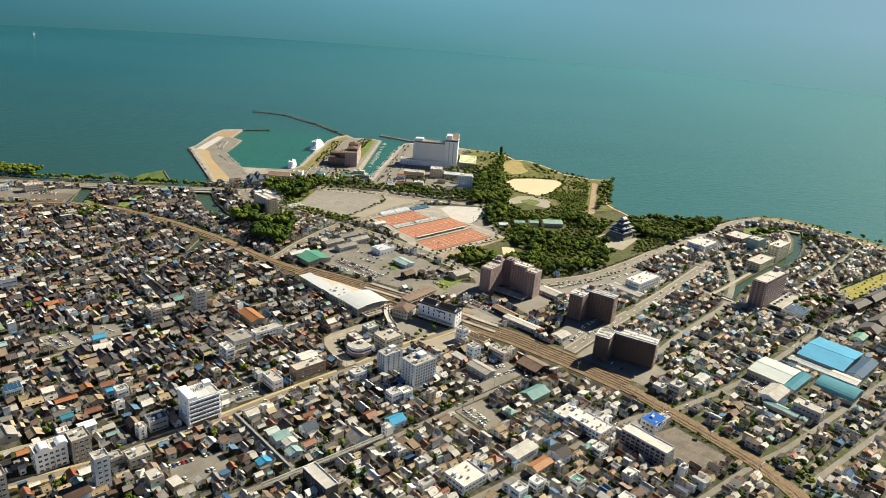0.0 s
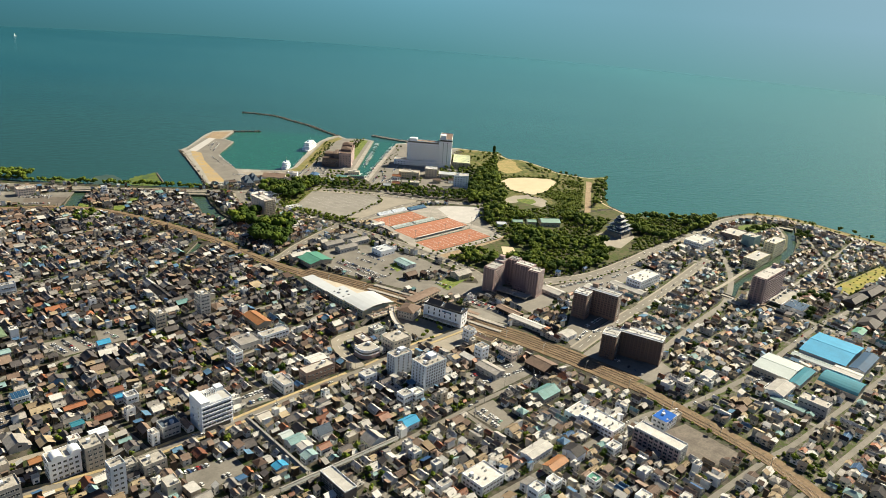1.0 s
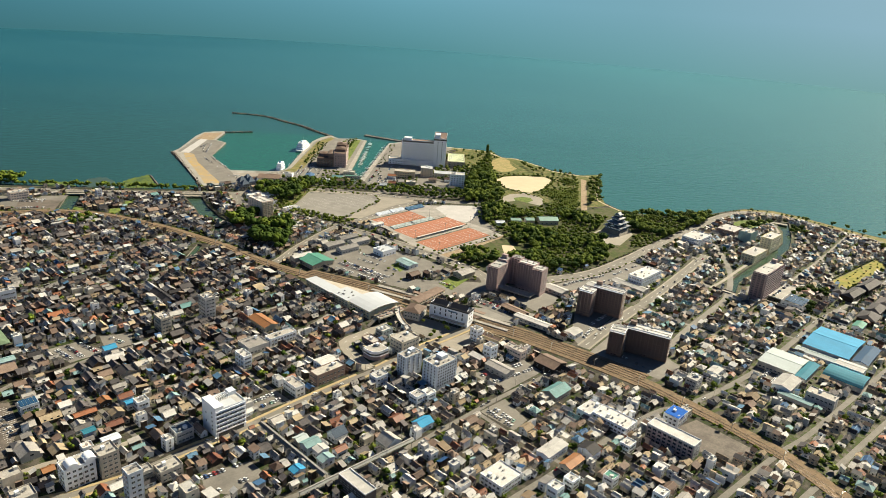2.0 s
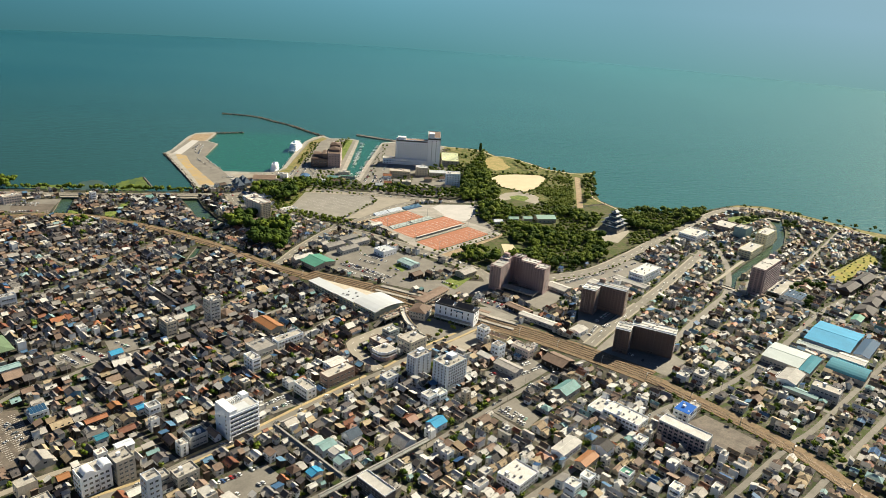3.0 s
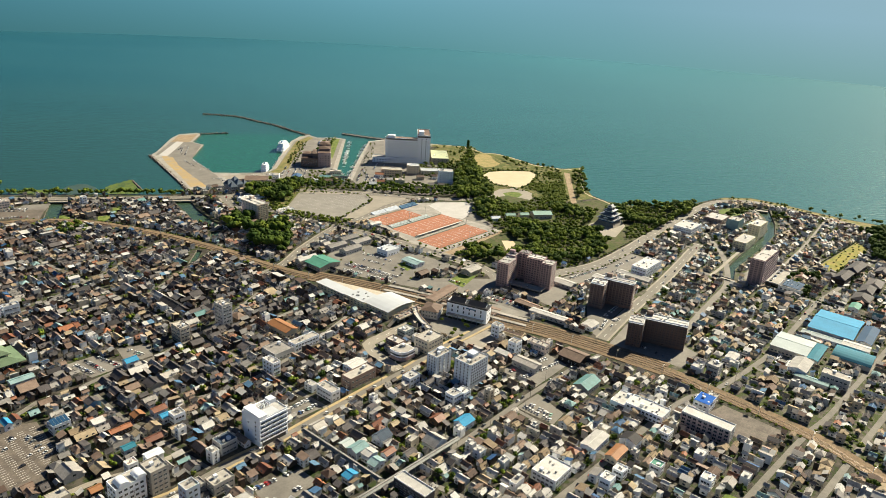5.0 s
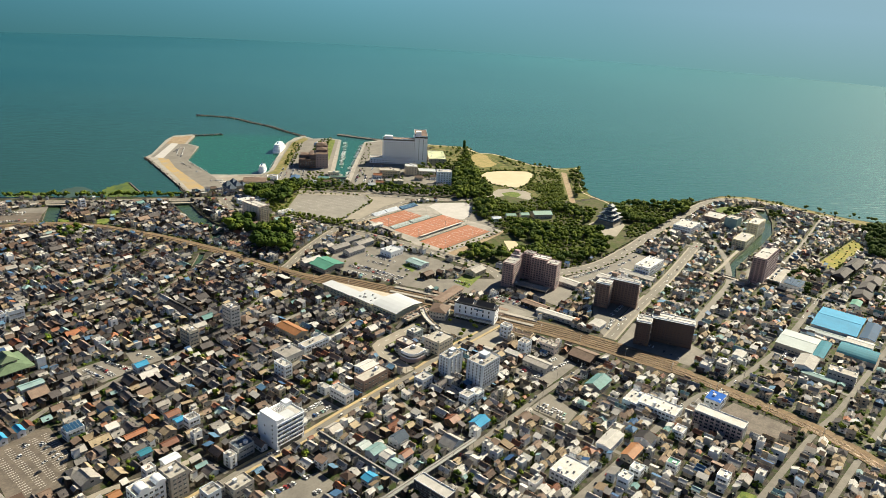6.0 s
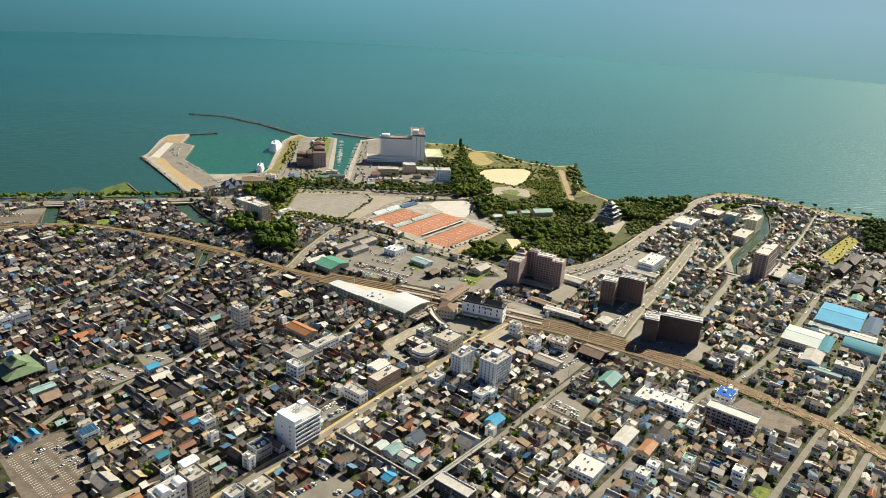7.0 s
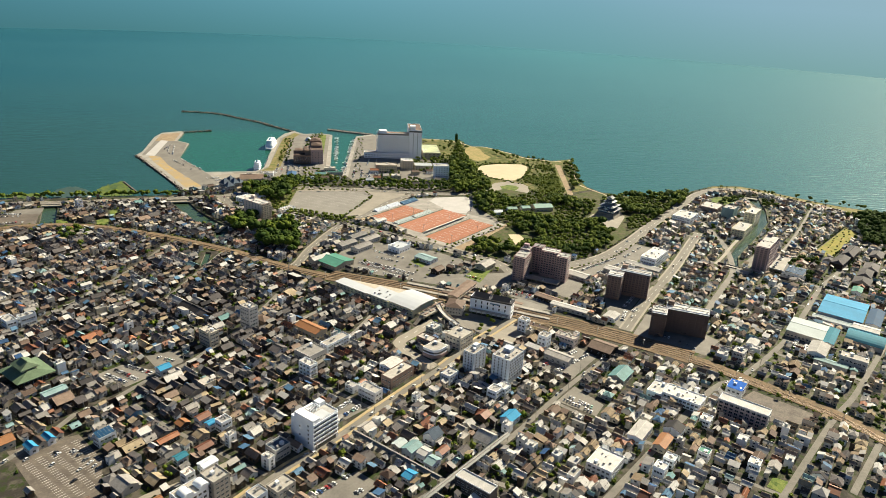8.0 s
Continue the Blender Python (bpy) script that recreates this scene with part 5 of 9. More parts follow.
# two grey hotels by the station
for (u, v, box, h, fl, nx, ny, wall, label) in ((333, 396, (0, 0, 19, 11), 19.5, 6, 3, 3, PALEBLUE, "pale blue-grey concrete hotel with a blank side and roof machines"),
                                                (339, 365, (0, 0, 24, 17), 22.5, 7, 4, 8, PALEBLUE, "pale blue-grey seven-storey business hotel with many windows")):
    t = thing("hotel_building", spot(u, v), label, "hotel", "hotels by the station")
    wing(t, box, h, wall, R_FLAT)
    windows(t, box, "-x", nx, fl, 3.8, (h - 3) / fl, 1.2, 1.4, 0)
    windows(t, box, "-y", ny, fl, 3.8, (h - 3) / fl, 1.4, 1.5, 1, 1.0, True)
    roof_gear(t, box, h, u, 12)
    part("plant_room", Shape().box(box[2] * 0.5, box[3] * 0.4, h + 0.15, box[2] * 0.8, box[3] * 0.8, h + 3.4), wall, t)
    part("canopy", Shape().box(-1.5, 1, 2.9, 0, box[3] - 1, 3.3), METAL, t)
    claim(u, v, box)

# station
st = thing("railway_station", spot(447, 428, LAND, 17), "white station building with black roof and tall windows", "railway station")
sbox = (0, 0, 13, 43)
wing(st, sbox, 15.5, WHITE, BLACKR)
part("cornice", Shape().box(-0.6, -0.6, 15.5, 0, 43.6, 17.2).box(0, -0.6, 15.5, 13.6, 0, 17.2), BLACKR, st, "black roof band")
for y0, y1 in ((3, 20), (25, 39)):
    part("black_roof", Shape().gable(2, y0, 11, y1, 17.0, 3.2, "y", 0.8, 0.4), BLACKR, st, "black pitched roof")
    part("gable_wall", Shape().house_wall(2, y0, 11, y1, 15.6, 17.0, 3.2, "y"), WHITE, st)
windows(st, sbox, "-x", 6, 2, 6.5, 4.4, 1.3, 2.6, 0, 3, True)
windows(st, sbox, "-y", 2, 3, 4.0, 4.0, 1.6, 1.8, 0, 2)
part("canopy", Shape().box(-4, 2, 4.0, 0, 41, 4.4), METAL, st, "long entrance canopy")
for i in range(8):
    part("canopy_post", Shape().box(-3.8, 3 + i * 5.2, -0.2, -3.5, 3.3 + i * 5.2, 4.0), METAL, st)
part("sign", Shape().box(-0.15, 12, 12.3, 0.05, 22, 13.6), R_BLUE, st, "blank blue sign board")
claim(447, 428, (-4, 0, 14, 44), 17)
sw = thing("station_wing", spot(419, 468, LAND, 24), "grey station wing under a brown hipped roof", "station wing")
part("wall", Shape().box(0, 0, -0.3, 20, 17, 8.5), W_GREY, sw)
part("roof", Shape().hip(0, 0, 20, 17, 8.5, 3.2, 0.8, 0.3, ridge=0.7), R_BROWN, sw, "brown hipped roof")
windows(sw, (0, 0, 20, 17), "-x", 5, 2, 2.4, 3.6, 1.3, 1.6, 1)
windows(sw, (0, 0, 20, 17), "-y", 5, 2, 2.4, 3.6, 1.3, 1.6, 1)
claim(419, 468, (0, 0, 20, 17), 24)
over = thing("concourse_bridge", spot(436, 486, LAND, 8), "brown-roofed station bridge over the tracks", "bridge")
part("deck", Shape().box(0, 0, 6, 46, 12, 6.6), CONCRETE, over)
part("wall", Shape().box(0.3, 0.3, 6.6, 45.7, 11.7, 9.4), TAN, over)
part("roof", Shape().gable(0, 0, 46, 12, 9.4, 0.9, "x", 0.4, 0.3), R_BROWN, over)
for i in range(5):
    part("pier", Shape().box(3 + i * 10, 4, -0.3, 4.4 + i * 10, 8, 6), CONCRETE, over)
windows(over, (0.3, 0.3, 45.7, 11.7), "-y", 9, 1, 7.2, 1, 2.2, 1.3, 1)

# retail hall with white roofs
hall = thing("shopping_hall", spot(381, 498, LAND) @ Matrix.Diagonal((0.95, 1, 0.8, 1)), "cream shopping hall with curved white roofs along the railway", "shopping hall")
prof = [(0, 11.5), (6, 12.8), (13, 13.7), (21, 14.0), (29, 13.6), (36, 12.4), (42, 10.8)]
big = Shape()
for (x0, z0), (x1, z1) in zip(prof[:-1], prof[1:]):
    big.add([(x0, 2, z0), (x1, 2, z1), (x1, 36, z1), (x0, 36, z0), (x0, 2, z0 + 0.4), (x1, 2, z1 + 0.4), (x1, 36, z1 + 0.4), (x0, 36, z0 + 0.4)],
            [(0, 3, 2, 1), (4, 5, 6, 7), (0, 1, 5, 4), (2, 3, 7, 6), (1, 2, 6, 5), (3, 0, 4, 7)])
part("curved_roof", big.weld(), WHITER, hall, "broad curved white metal roof")
part("wall", Shape().box(1.5, 3.5, -0.3, 40.5, 35.5, 10.6), BUTTER, hall)
part("long_wall", Shape().box(1, 36, -0.3, 15, 110, 9.5), BUTTER, hall)
part("rear_wall", Shape().add([(15.03, 36, -0.3), (39, 36, -0.3), (15.03, 108, -0.3), (15.03, 36, 9.4), (39, 36, 9.4), (15.03, 108, 9.4)],
                              [(0, 2, 1), (3, 4, 5), (0, 1, 4, 3), (1, 2, 5, 4), (2, 0, 3, 5)]), W_CREAM, hall)
part("white_roof", Shape().box(0, 66, 9.5, 15.5, 110.5, 10.1).box(0, 37, 10.4, 24, 65.5, 11.0).box(2, 38, 9.5, 22, 64, 10.4), WHITER, hall, "white metal roof")
windows(hall, (1, 36, 15, 110), "-x", 14, 2, 3.2, 3.2, 2.6, 1.2, 1)
windows(hall, (1.5, 3.5, 40.5, 35.5), "-x", 7, 2, 3.0, 3.6, 2.4, 1.4, 1)
windows(hall, (1.5, 3.5, 40.5, 35.5), "-y", 6, 1, 1.0, 3.6, 3.6, 2.6, 2)
roof_gear(hall, (3, 40, 20, 62), 10.9, 3, 7, False)
claim(381, 498, (0, 2, 42, 111))
walkway = thing("station_deck", spot(383, 486), "tan pedestrian deck beside the shopping hall", "walkway")
part("deck", Shape().box(0, 0, 5.4, 38, 10, 6.0), CONCRETE, walkway)
part("railing", parapet((0, 0, 38, 10), 6.0, 1.1, 0.15), TAN, walkway)
for i in range(4):
    part("planter", Shape().box(4 + i * 9, 3.5, 6.0, 9 + i * 9, 6.0, 6.7), BROWNT, walkway)
    part("shelter_roof", Shape().box(5 + i * 8.5, 7.2, 8.4, 11 + i * 8.5, 9.4, 8.6), R_BROWN, walkway)
for i in range(5):
    part("pier", Shape().box(3 + i * 8, 4, -0.3, 4 + i * 8, 6, 5.4), CONCRETE, walkway)
part("stair", Shape().add([(-11, 3, 0), (-11, 7, 0), (0, 3, 5.6), (0, 7, 5.6), (-11, 3, 0.6), (-11, 7, 0.6), (0, 3, 6.2), (0, 7, 6.2)], [(0, 1, 3, 2), (4, 6, 7, 5), (0, 2, 6, 4), (1, 5, 7, 3), (0, 4, 5, 1), (2, 3, 7, 6)]), PAVE, walkway)
claim(383, 486, (-11, 0, 38, 10))
foot = thing("footbridge", spot(381, 446, LAND), "pale covered footbridge leading to the station", "footbridge")
foot_line = smooth_line([(10, 8), (15, 22), (24, 38), (36, 52)], 4)
fb = Shape().ribbon(foot_line, 5.5, 6.0, 6.7)
part("deck", fb, WPAVE, foot)
for s in (-2.2, 2.2):
    part("railing", Shape().ribbon(foot_line, 0.2, 6.7, 7.8, 0, s * 1.2), TAN, foot)
for x, y in ((11, 10), (17, 26), (28, 43)):
    part("pier", Shape().box(x - 0.6, y - 0.6, -0.3, x + 0.6, y + 0.6, 6.0), CONCRETE, foot)

# platforms and their roofs, catenary masts
for shift, n in ((6.0, 1), (14.5, 1)):
    seg = [p for p in rail_line if 395 < p[1] < 560]
    pl = thing("platform", PLAN, "long station platform with a narrow roof", "platform", "station platforms")
    part("slab", Shape().ribbon(seg, 4.0 if shift < 10 else 5.0, LAND + 0.3, LAND + 1.5, 0, shift - 4.6 if shift < 10 else shift), CONCRETE, pl)
    mid = seg[4:-3]
    sh = shift - 4.6 if shift < 10 else shift
    part("roof", Shape().ribbon(mid, 5.2, LAND + 5.0, LAND + 5.35, 0, sh), R_BROWN, pl)
    for a, b in zip(mid[:-1], mid[1:]):
        d = (Vector(b) - Vector(a)).normalized()
        c = Vector(a) + Vector((-d.y, d.x)) * sh
        part("roof_post", Shape().box(c.x - 0.15, c.y - 0.15, LAND + 1.5, c.x + 0.15, c.y + 0.15, LAND + 5.0), METAL, pl)
mast = Shape().box(-0.17, -0.17, 0, 0.17, 0.17, 8.5).box(-0.1, -0.1, 7.2, 4.5, 0.1, 7.4).box(0.1, -0.08, 6.2, 2.6, 0.08, 6.35)
mast_mesh = mast.data("pole", [METAL])
for i in range(3, len(rail_line) - 2, 4):
    p, q = Vector(rail_line[i]), Vector(rail_line[i + 1])
    d = (q - p).normalized()
    o = p + Vector((d.y, -d.x)) * 7.0
    w = xy(o.x, o.y)
    e = thing("catenary_mast", pose(*w, LAND + 0.4, 0, 0, TURN + math.degrees(math.atan2(d.y, d.x)) + 90), "grey steel mast beside the railway", "mast", "masts of the railway")
    part("pole", mast_mesh, None, e)


def shed(u, v, w, d, h, rise, along, wall, roof, label, cat="shed", turn=0.0, nw=0, over=0.5, name="shed", side="-x"):
    b = thing(name, spot(u, v, LAND, turn), label, cat)
    part("wall", Shape().house_wall(0, 0, w, d, -0.3, h, rise, along), wall, b)
    part("roof", Shape().gable(0, 0, w, d, h, rise, along, over, 0.3), roof, b)
    if along == "x":
        part("ridge", Shape().box(-over, d / 2 - 0.25, h + rise + 0.2, w + over, d / 2 + 0.25, h + rise + 0.5), roof, b)
    else:
        part("ridge", Shape().box(w / 2 - 0.25, -over, h + rise + 0.2, w / 2 + 0.25, d + over, h + rise + 0.5), roof, b)
    if nw:
        windows(b, (0, 0, w, d), "-x", nw, max(1, int(h / 3.6)), 1.4, 3.4, 1.8, 1.3, 1)
        windows(b, (0, 0, w, d), "-y", max(1, int(nw * w / d)), max(1, int(h / 3.6)), 1.4, 3.4, 1.8, 1.3, 1)
    claim(u, v, (0, 0, w, d), turn)
    return b


def flat_block(u, v, w, d, h, wall, label, cat="building", turn=0.0, nx=3, ny=3, roof=None, name="building", gear=3, rim=None):
    b = thing(name, spot(u, v, LAND, turn), label, cat)
    box = (0, 0, w, d)
    wing(b, box, h, wall, roof or R_FLAT, rim)
    fl = max(1, int(h / 3.3))
    single = xy(u, v)[1] < 480
    windows(b, box, "-x", nx, fl, 1.1, h / fl * 0.98, round(min(2.0, d / max(nx, 1) * 0.6), 2), 1.4, 1, each=single)
    windows(b, box, "-y", ny, fl, 1.1, h / fl * 0.98, round(min(2.0, w / max(ny, 1) * 0.6), 2), 1.4, 1, each=single)
    roof_gear(b, box, h, u + v, gear, w > 9 and d > 9)
    claim(u, v, box, turn)
    return b


# works with coloured roofs
shed(680, 143, 59, 42, 7.5, 2.6, "y", W_GREY, BLUEROOF, "large factory shed with a bright blue roof", "factory", name="factory_shed")
shed(684, 127, 48, 13.5, 6.5, 1.6, "x", W_GREY, NAVYROOF, "navy-roofed extension of the factory", "factory", name="factory_shed")
shed(668, 146, 10.5, 42, 4.4, 1.0, "y", WHITE, MINTROOF, "low white factory annex", "factory", nw=8, name="factory_shed")
ts = thing("factory_shed", spot(633, 119), "factory hall with a rounded teal roof", "factory")
cur = Shape()
for i in range(8):
    a0, a1 = math.pi * (0.12 + 0.76 * i / 8), math.pi * (0.12 + 0.76 * (i + 1) / 8)
    x0, z0, x1, z1 = 14.5 - 15.6 * math.cos(a0), 2.6 + 6.0 * math.sin(a0), 14.5 - 15.6 * math.cos(a1), 2.6 + 6.0 * math.sin(a1)
    cur.add([(x0, -0.5, z0), (x1, -0.5, z1), (x1, 33.5, z1), (x0, 33.5, z0), (x0, -0.5, z0 + 0.3), (x1, -0.5, z1 + 0.3), (x1, 33.5, z1 + 0.3), (x0, 33.5, z0 + 0.3)],
            [(0, 3, 2, 1), (4, 5, 6, 7), (0, 1, 5, 4), (2, 3, 7, 6), (1, 2, 6, 5), (3, 0, 4, 7)])
part("rounded_roof", cur.weld(), TEALROOF, ts)
part("wall", Shape().prism([(0.6, 0), (28.4, 0), (28.4, 33), (0.6, 33)], -0.3, 4.6), W_GREY, ts)
part("end_wall", Shape().add([(0.8, 0.1, 4.6), (28.2, 0.1, 4.6), (20, 0.1, 8.1), (9, 0.1, 8.1), (0.8, 32.9, 4.6), (28.2, 32.9, 4.6), (20, 32.9, 8.1), (9, 32.9, 8.1)], [(0, 1, 2, 3), (5, 4, 7, 6)]), W_GREY, ts)
claim(633, 119, (0, 0, 29, 33))
shed(608, 169, 39, 33, 6.6, 1.6, "y", W_CREAM, MINTROOF, "pale mint-roofed factory hall with small windows", "factory", nw=9, name="factory_shed")
shed(607, 159, 41, 9.5, 5.6, 1.0, "x", W_GREY, TEALROOF, "narrow teal-roofed factory annex", "factory", name="factory_shed")
shed(574, 161, 28, 16, 6.0, 2.2, "x", W_WHITE, R_PALE, "white-roofed warehouse with roof vents", "warehouse", nw=4, name="warehouse")
shed(664, 126, 14, 24, 6.4, 0.8, "y", WHITE, R_PALE, "white-roofed loading bay of the factory", "warehouse", name="warehouse")
flat_block(578, 127, 13, 23, 9.5, W_GREY, "grey concrete workshop with an open frame", "workshop", nx=6, ny=2)
shed(567, 141, 8, 28, 3.6, 0.8, "y", W_GREY, R_TEAL, "long low blue-grey factory shed", "shed")

# housing block and school by the railway
lb = thing("housing_block", spot(418, 178), "long four-storey housing block with a white roof and open galleries", "housing block")
wing(lb, (0, 0, 12, 38), 12.5, W_GREY, R_PALE, W_WHITE)
balconies(lb, (0, 0, 12, 38), "-x", 9, 4, 0.4, 3.0, PALEMAUVE)
windows(lb, (0, 0, 12, 38), "-y", 2, 4, 1.2, 3.0, 1.4, 1.3, 1)
balconies(lb, (0, 0, 12, 38), "+x", 9, 4, 0.4, 3.0, W_GREY)
claim(418, 178, (-3, 0, 13, 38))
flat_block(403, 257, 21, 12, 5.5, WHITE, "white flat-roofed school hall", "school", nx=3, ny=5, roof=R_PALE)
flat_block(406, 226, 17, 31, 7.0, WHITE, "white two-storey school wing with window rows", "school", nx=9, ny=4, roof=R_PALE, gear=8)
bt = flat_block(450, 205, 17, 13, 7.5, W_WHITE, "small white block with its roof under a blue tarpaulin", "building", nx=3, ny=4)
part("tarpaulin", Shape().box(0.2, 0.2, 8.4, 16.8, 12.8, 8.55).box(3, -0.1, 6.5, 9, 0.0, 8.5), TARP, bt, "bright blue tarpaulin over the roof")
flat_block(470, 206, 8, 8, 5.0, W_CREAM, "small cream office by the railway", "building", nx=2, ny=2)

# foreground streets
arc_b = flat_block(76, 431.5, 19, 12, 15, WHITE, "white building with grid windows and arched gables", "building", nx=3, ny=5)
for k in range(2):
    ring = [(2 + 11 * k + 3.5 - 3.5 * math.cos(math.pi * i / 10), 16.9 + 2.6 * math.sin(math.pi * i / 10)) for i in range(11)]
    g = Shape().add([(x, -0.1, z - 1.0) for x, z in ring] + [(x, 8, z - 1.0) for x, z in ring], [tuple(range(11))] + [tuple(range(11, 22))[::-1]] + [(i, i + 11, i + 12, i + 1) for i in range(10)])
    part("arched_gable", g, WHITE, arc_b, "round-arched gable")
flat_block(97, 429, 12, 14, 17, TANGREY, "grey-beige concrete block of flats", "building", nx=2, ny=3)
flat_block(100, 393, 9, 9, 23, PALEBLUE, "slim pale office tower with corner windows", "building", nx=2, ny=2)
flat_block(45, 416, 12, 12, 19, TANGREY, "grey concrete block with a flat roof", "building", nx=3, ny=4)
flat_block(113, 409, 9, 8, 7.5, TANGREY, "grey concrete shop building", "building", nx=2, ny=5)
flat_block(123, 401, 15, 11, 8, TANGREY, "weathered grey concrete shop building", "building", nx=3, ny=4)
flat_block(149, 433, 13, 11, 8.5, W_GREY, "grey corner shop with slate-blue roofs", "shop", nx=3, ny=4, roof=SLATE)
flat_block(269, 433, 29, 11, 9.5, BROWNT, "brown three-storey bank with rounded corner", "bank", nx=3, ny=7)
shed(284, 447, 16, 12, 8, 1.2, "x", WHITE, R_PALE, "white-roofed shop behind the bank", "shop", nw=3)
flat_block(246, 430, 9, 18, 8.5, W_WHITE, "white corner shop with dark windows", "shop", nx=5, ny=2)
flat_block(359, 428, 21, 17, 12, W_CREAM, "cream four-storey shop building by the station", "building", nx=4, ny=5)
cs = thing("corner_shop", spot(331, 434, LAND), "white shop with a rounded front above a plum-coloured base", "shop")


def rounded(x0, y0, x1, y1, r, z0, z1):
    """A block whose front corner towards the streets is rounded."""
    ring = [(x0 + r - r * math.sin(math.radians(9 * k)), y0 + r - r * math.cos(math.radians(9 * k))) for k in range(10, -1, -1)] + [(x1, y0), (x1, y1), (x0, y1)]
    n = len(ring)
    return Shape().add([(x, y, z0) for x, y in ring] + [(x, y, z1) for x, y in ring], [tuple(range(n - 1, -1, -1)), tuple(range(n, 2 * n))] + [(k, (k + 1) % n, n + (k + 1) % n, n + k) for k in range(n)])


part("base", rounded(-0.3, -0.3, 17, 15, 8.3, -0.3, 3.4), MAUVE, cs, "plum-coloured shop front")
part("wall", rounded(0, 0, 16.7, 14.7, 8, 3.4, 8.2), WHITE, cs)
part("window_band", rounded(-0.06, -0.06, 16.6, 14.6, 8.06, 4.7, 6.1), GLASS, cs, "dark window band")
part("parapet", rounded(-0.2, -0.2, 16.9, 14.9, 8.2, 8.2, 8.8), WHITE, cs)
part("roof", rounded(0.3, 0.3, 16.4, 14.4, 7.7, 8.8, 8.9), R_FLAT, cs)
roof_gear(cs, (5, 5, 16, 14), 8.9, 6, 4)
claim(331, 434, (0, 0, 17, 15))
flat_block(343, 450, 10, 16, 8, BROWNT, "brown three-storey tavern by the station", "building", nx=4, ny=2)
flat_block(441, 382, 10, 29, 5.5, TAN, "long tan station outbuilding with windows", "outbuilding", 9, nx=9, ny=2, roof=R_BROWN)
flat_block(432, 402, 8, 9, 12, WHITE, "narrow white house by the railway", "building", nx=2, ny=2)
flat_block(414, 370, 10, 9, 13, WHITE, "white house with a stepped roof", "building", nx=2, ny=2)
flat_block(436, 352, 8, 20, 8.5, PINK, "pink concrete row building by the railway", "building", nx=6, ny=2)
shed(440, 318, 20, 22, 5, 3, "y", W_BROWN, R_BROWN, "house with a broad dark brown roof", "house", nw=3)
shed(400, 340, 12, 24, 5.5, 1.4, "y", W_GREY, R_GREY, "grey corrugated store near the railway", "store", nw=4)
shed(286, 538, 14, 28, 6.5, 2.2, "y", TAN, ORANGE, "kindergarten with an orange roof", "kindergarten", nw=6)
flat_block(276, 513, 28, 9, 7.5, WHITE, "white kindergarten wing with a roof terrace", "kindergarten", nx=2, ny=8)
flat_block(254, 512, 20, 19, 6.0, W_GREY, "grey two-storey school building", "school", nx=4, ny=5, roof=R_GREY)
lw = thing("warehouse", spot(207, 298), "long white-roofed shop with a dark side", "warehouse")
wing(lw, (0, 0, 9.5, 27), 9.5, R_DARK, R_PALE, W_WHITE)
windows(lw, (0, 0, 9.5, 27), "-x", 7, 2, 2.0, 3.6, 2.4, 1.6, 2)
claim(207, 298, (0, 0, 9.5, 27))
flat_block(281, 247, 22, 19, 7, W_WHITE, "white clinic with roof terraces", "clinic", nx=5, ny=6, roof=R_PALE, gear=6)
shed(333, 246, 24, 11, 6, 1.0, "x", WHITE, R_PALE, "white-roofed workshop among houses", "workshop", nw=3)
shed(359, 226, 11, 13, 7, 2.5, "x", WHITE, R_DARK, "white house with a steep dark roof", "house", nw=3)
shed(335, 229, 18, 9, 5, 1.8, "x", W_CREAM, ORANGE, "shop with an orange roof", "shop", nw=2)
shed(402, 289, 22, 14, 6, 3.2, "x", W_CREAM, R_TEAL, "assembly hall with a pale green roof", "hall", nw=4)
ar = thing("shopping_arcade", spot(200, 334), "glazed arcade roof over the shopping lane", "arcade")
part("roof", Shape().gable(1, 0, 5, 78, 5.6, 1.0, "y", 0.2, 0.2), ARCADE, ar)
part("ridge", Shape().box(2.5, 0, 6.7, 3.5, 78, 7.1), R_GREY, ar)
for i in range(14):
    for x in (1.2, 4.6):
        part("post", Shape().box(x, 1 + i * 5.8, -0.2, x + 0.25, 1.25 + i * 5.8, 5.6), METAL, ar)
ar2 = thing("shopping_arcade", spot(180, 328, LAND, -3), "glazed arcade roof over the shopping lane", "arcade")
part("roof", Shape().gable(0, 0.6, 95, 4.4, 5.4, 0.9, "x", 0.2, 0.2), ARCADE, ar2)
part("ridge", Shape().box(0, 2.0, 6.4, 95, 3.0, 6.8), R_GREY, ar2)
for i in range(16):
    for y in (0.8, 4.0):
        part("post", Shape().box(1 + i * 6.1, y, -0.2, 1.25 + i * 6.1, y + 0.25, 5.4), METAL, ar2)
shed(414, 640, 30, 30, 5.5, 2.6, "y", W_CREAM, GREENROOF, "market shop with a green copper roof", "shop", nw=6)
shed(408, 668, 26, 9, 7, 2.0, "x", W_CREAM, R_PALE, "cream store with a pale roof", "store", nw=2)

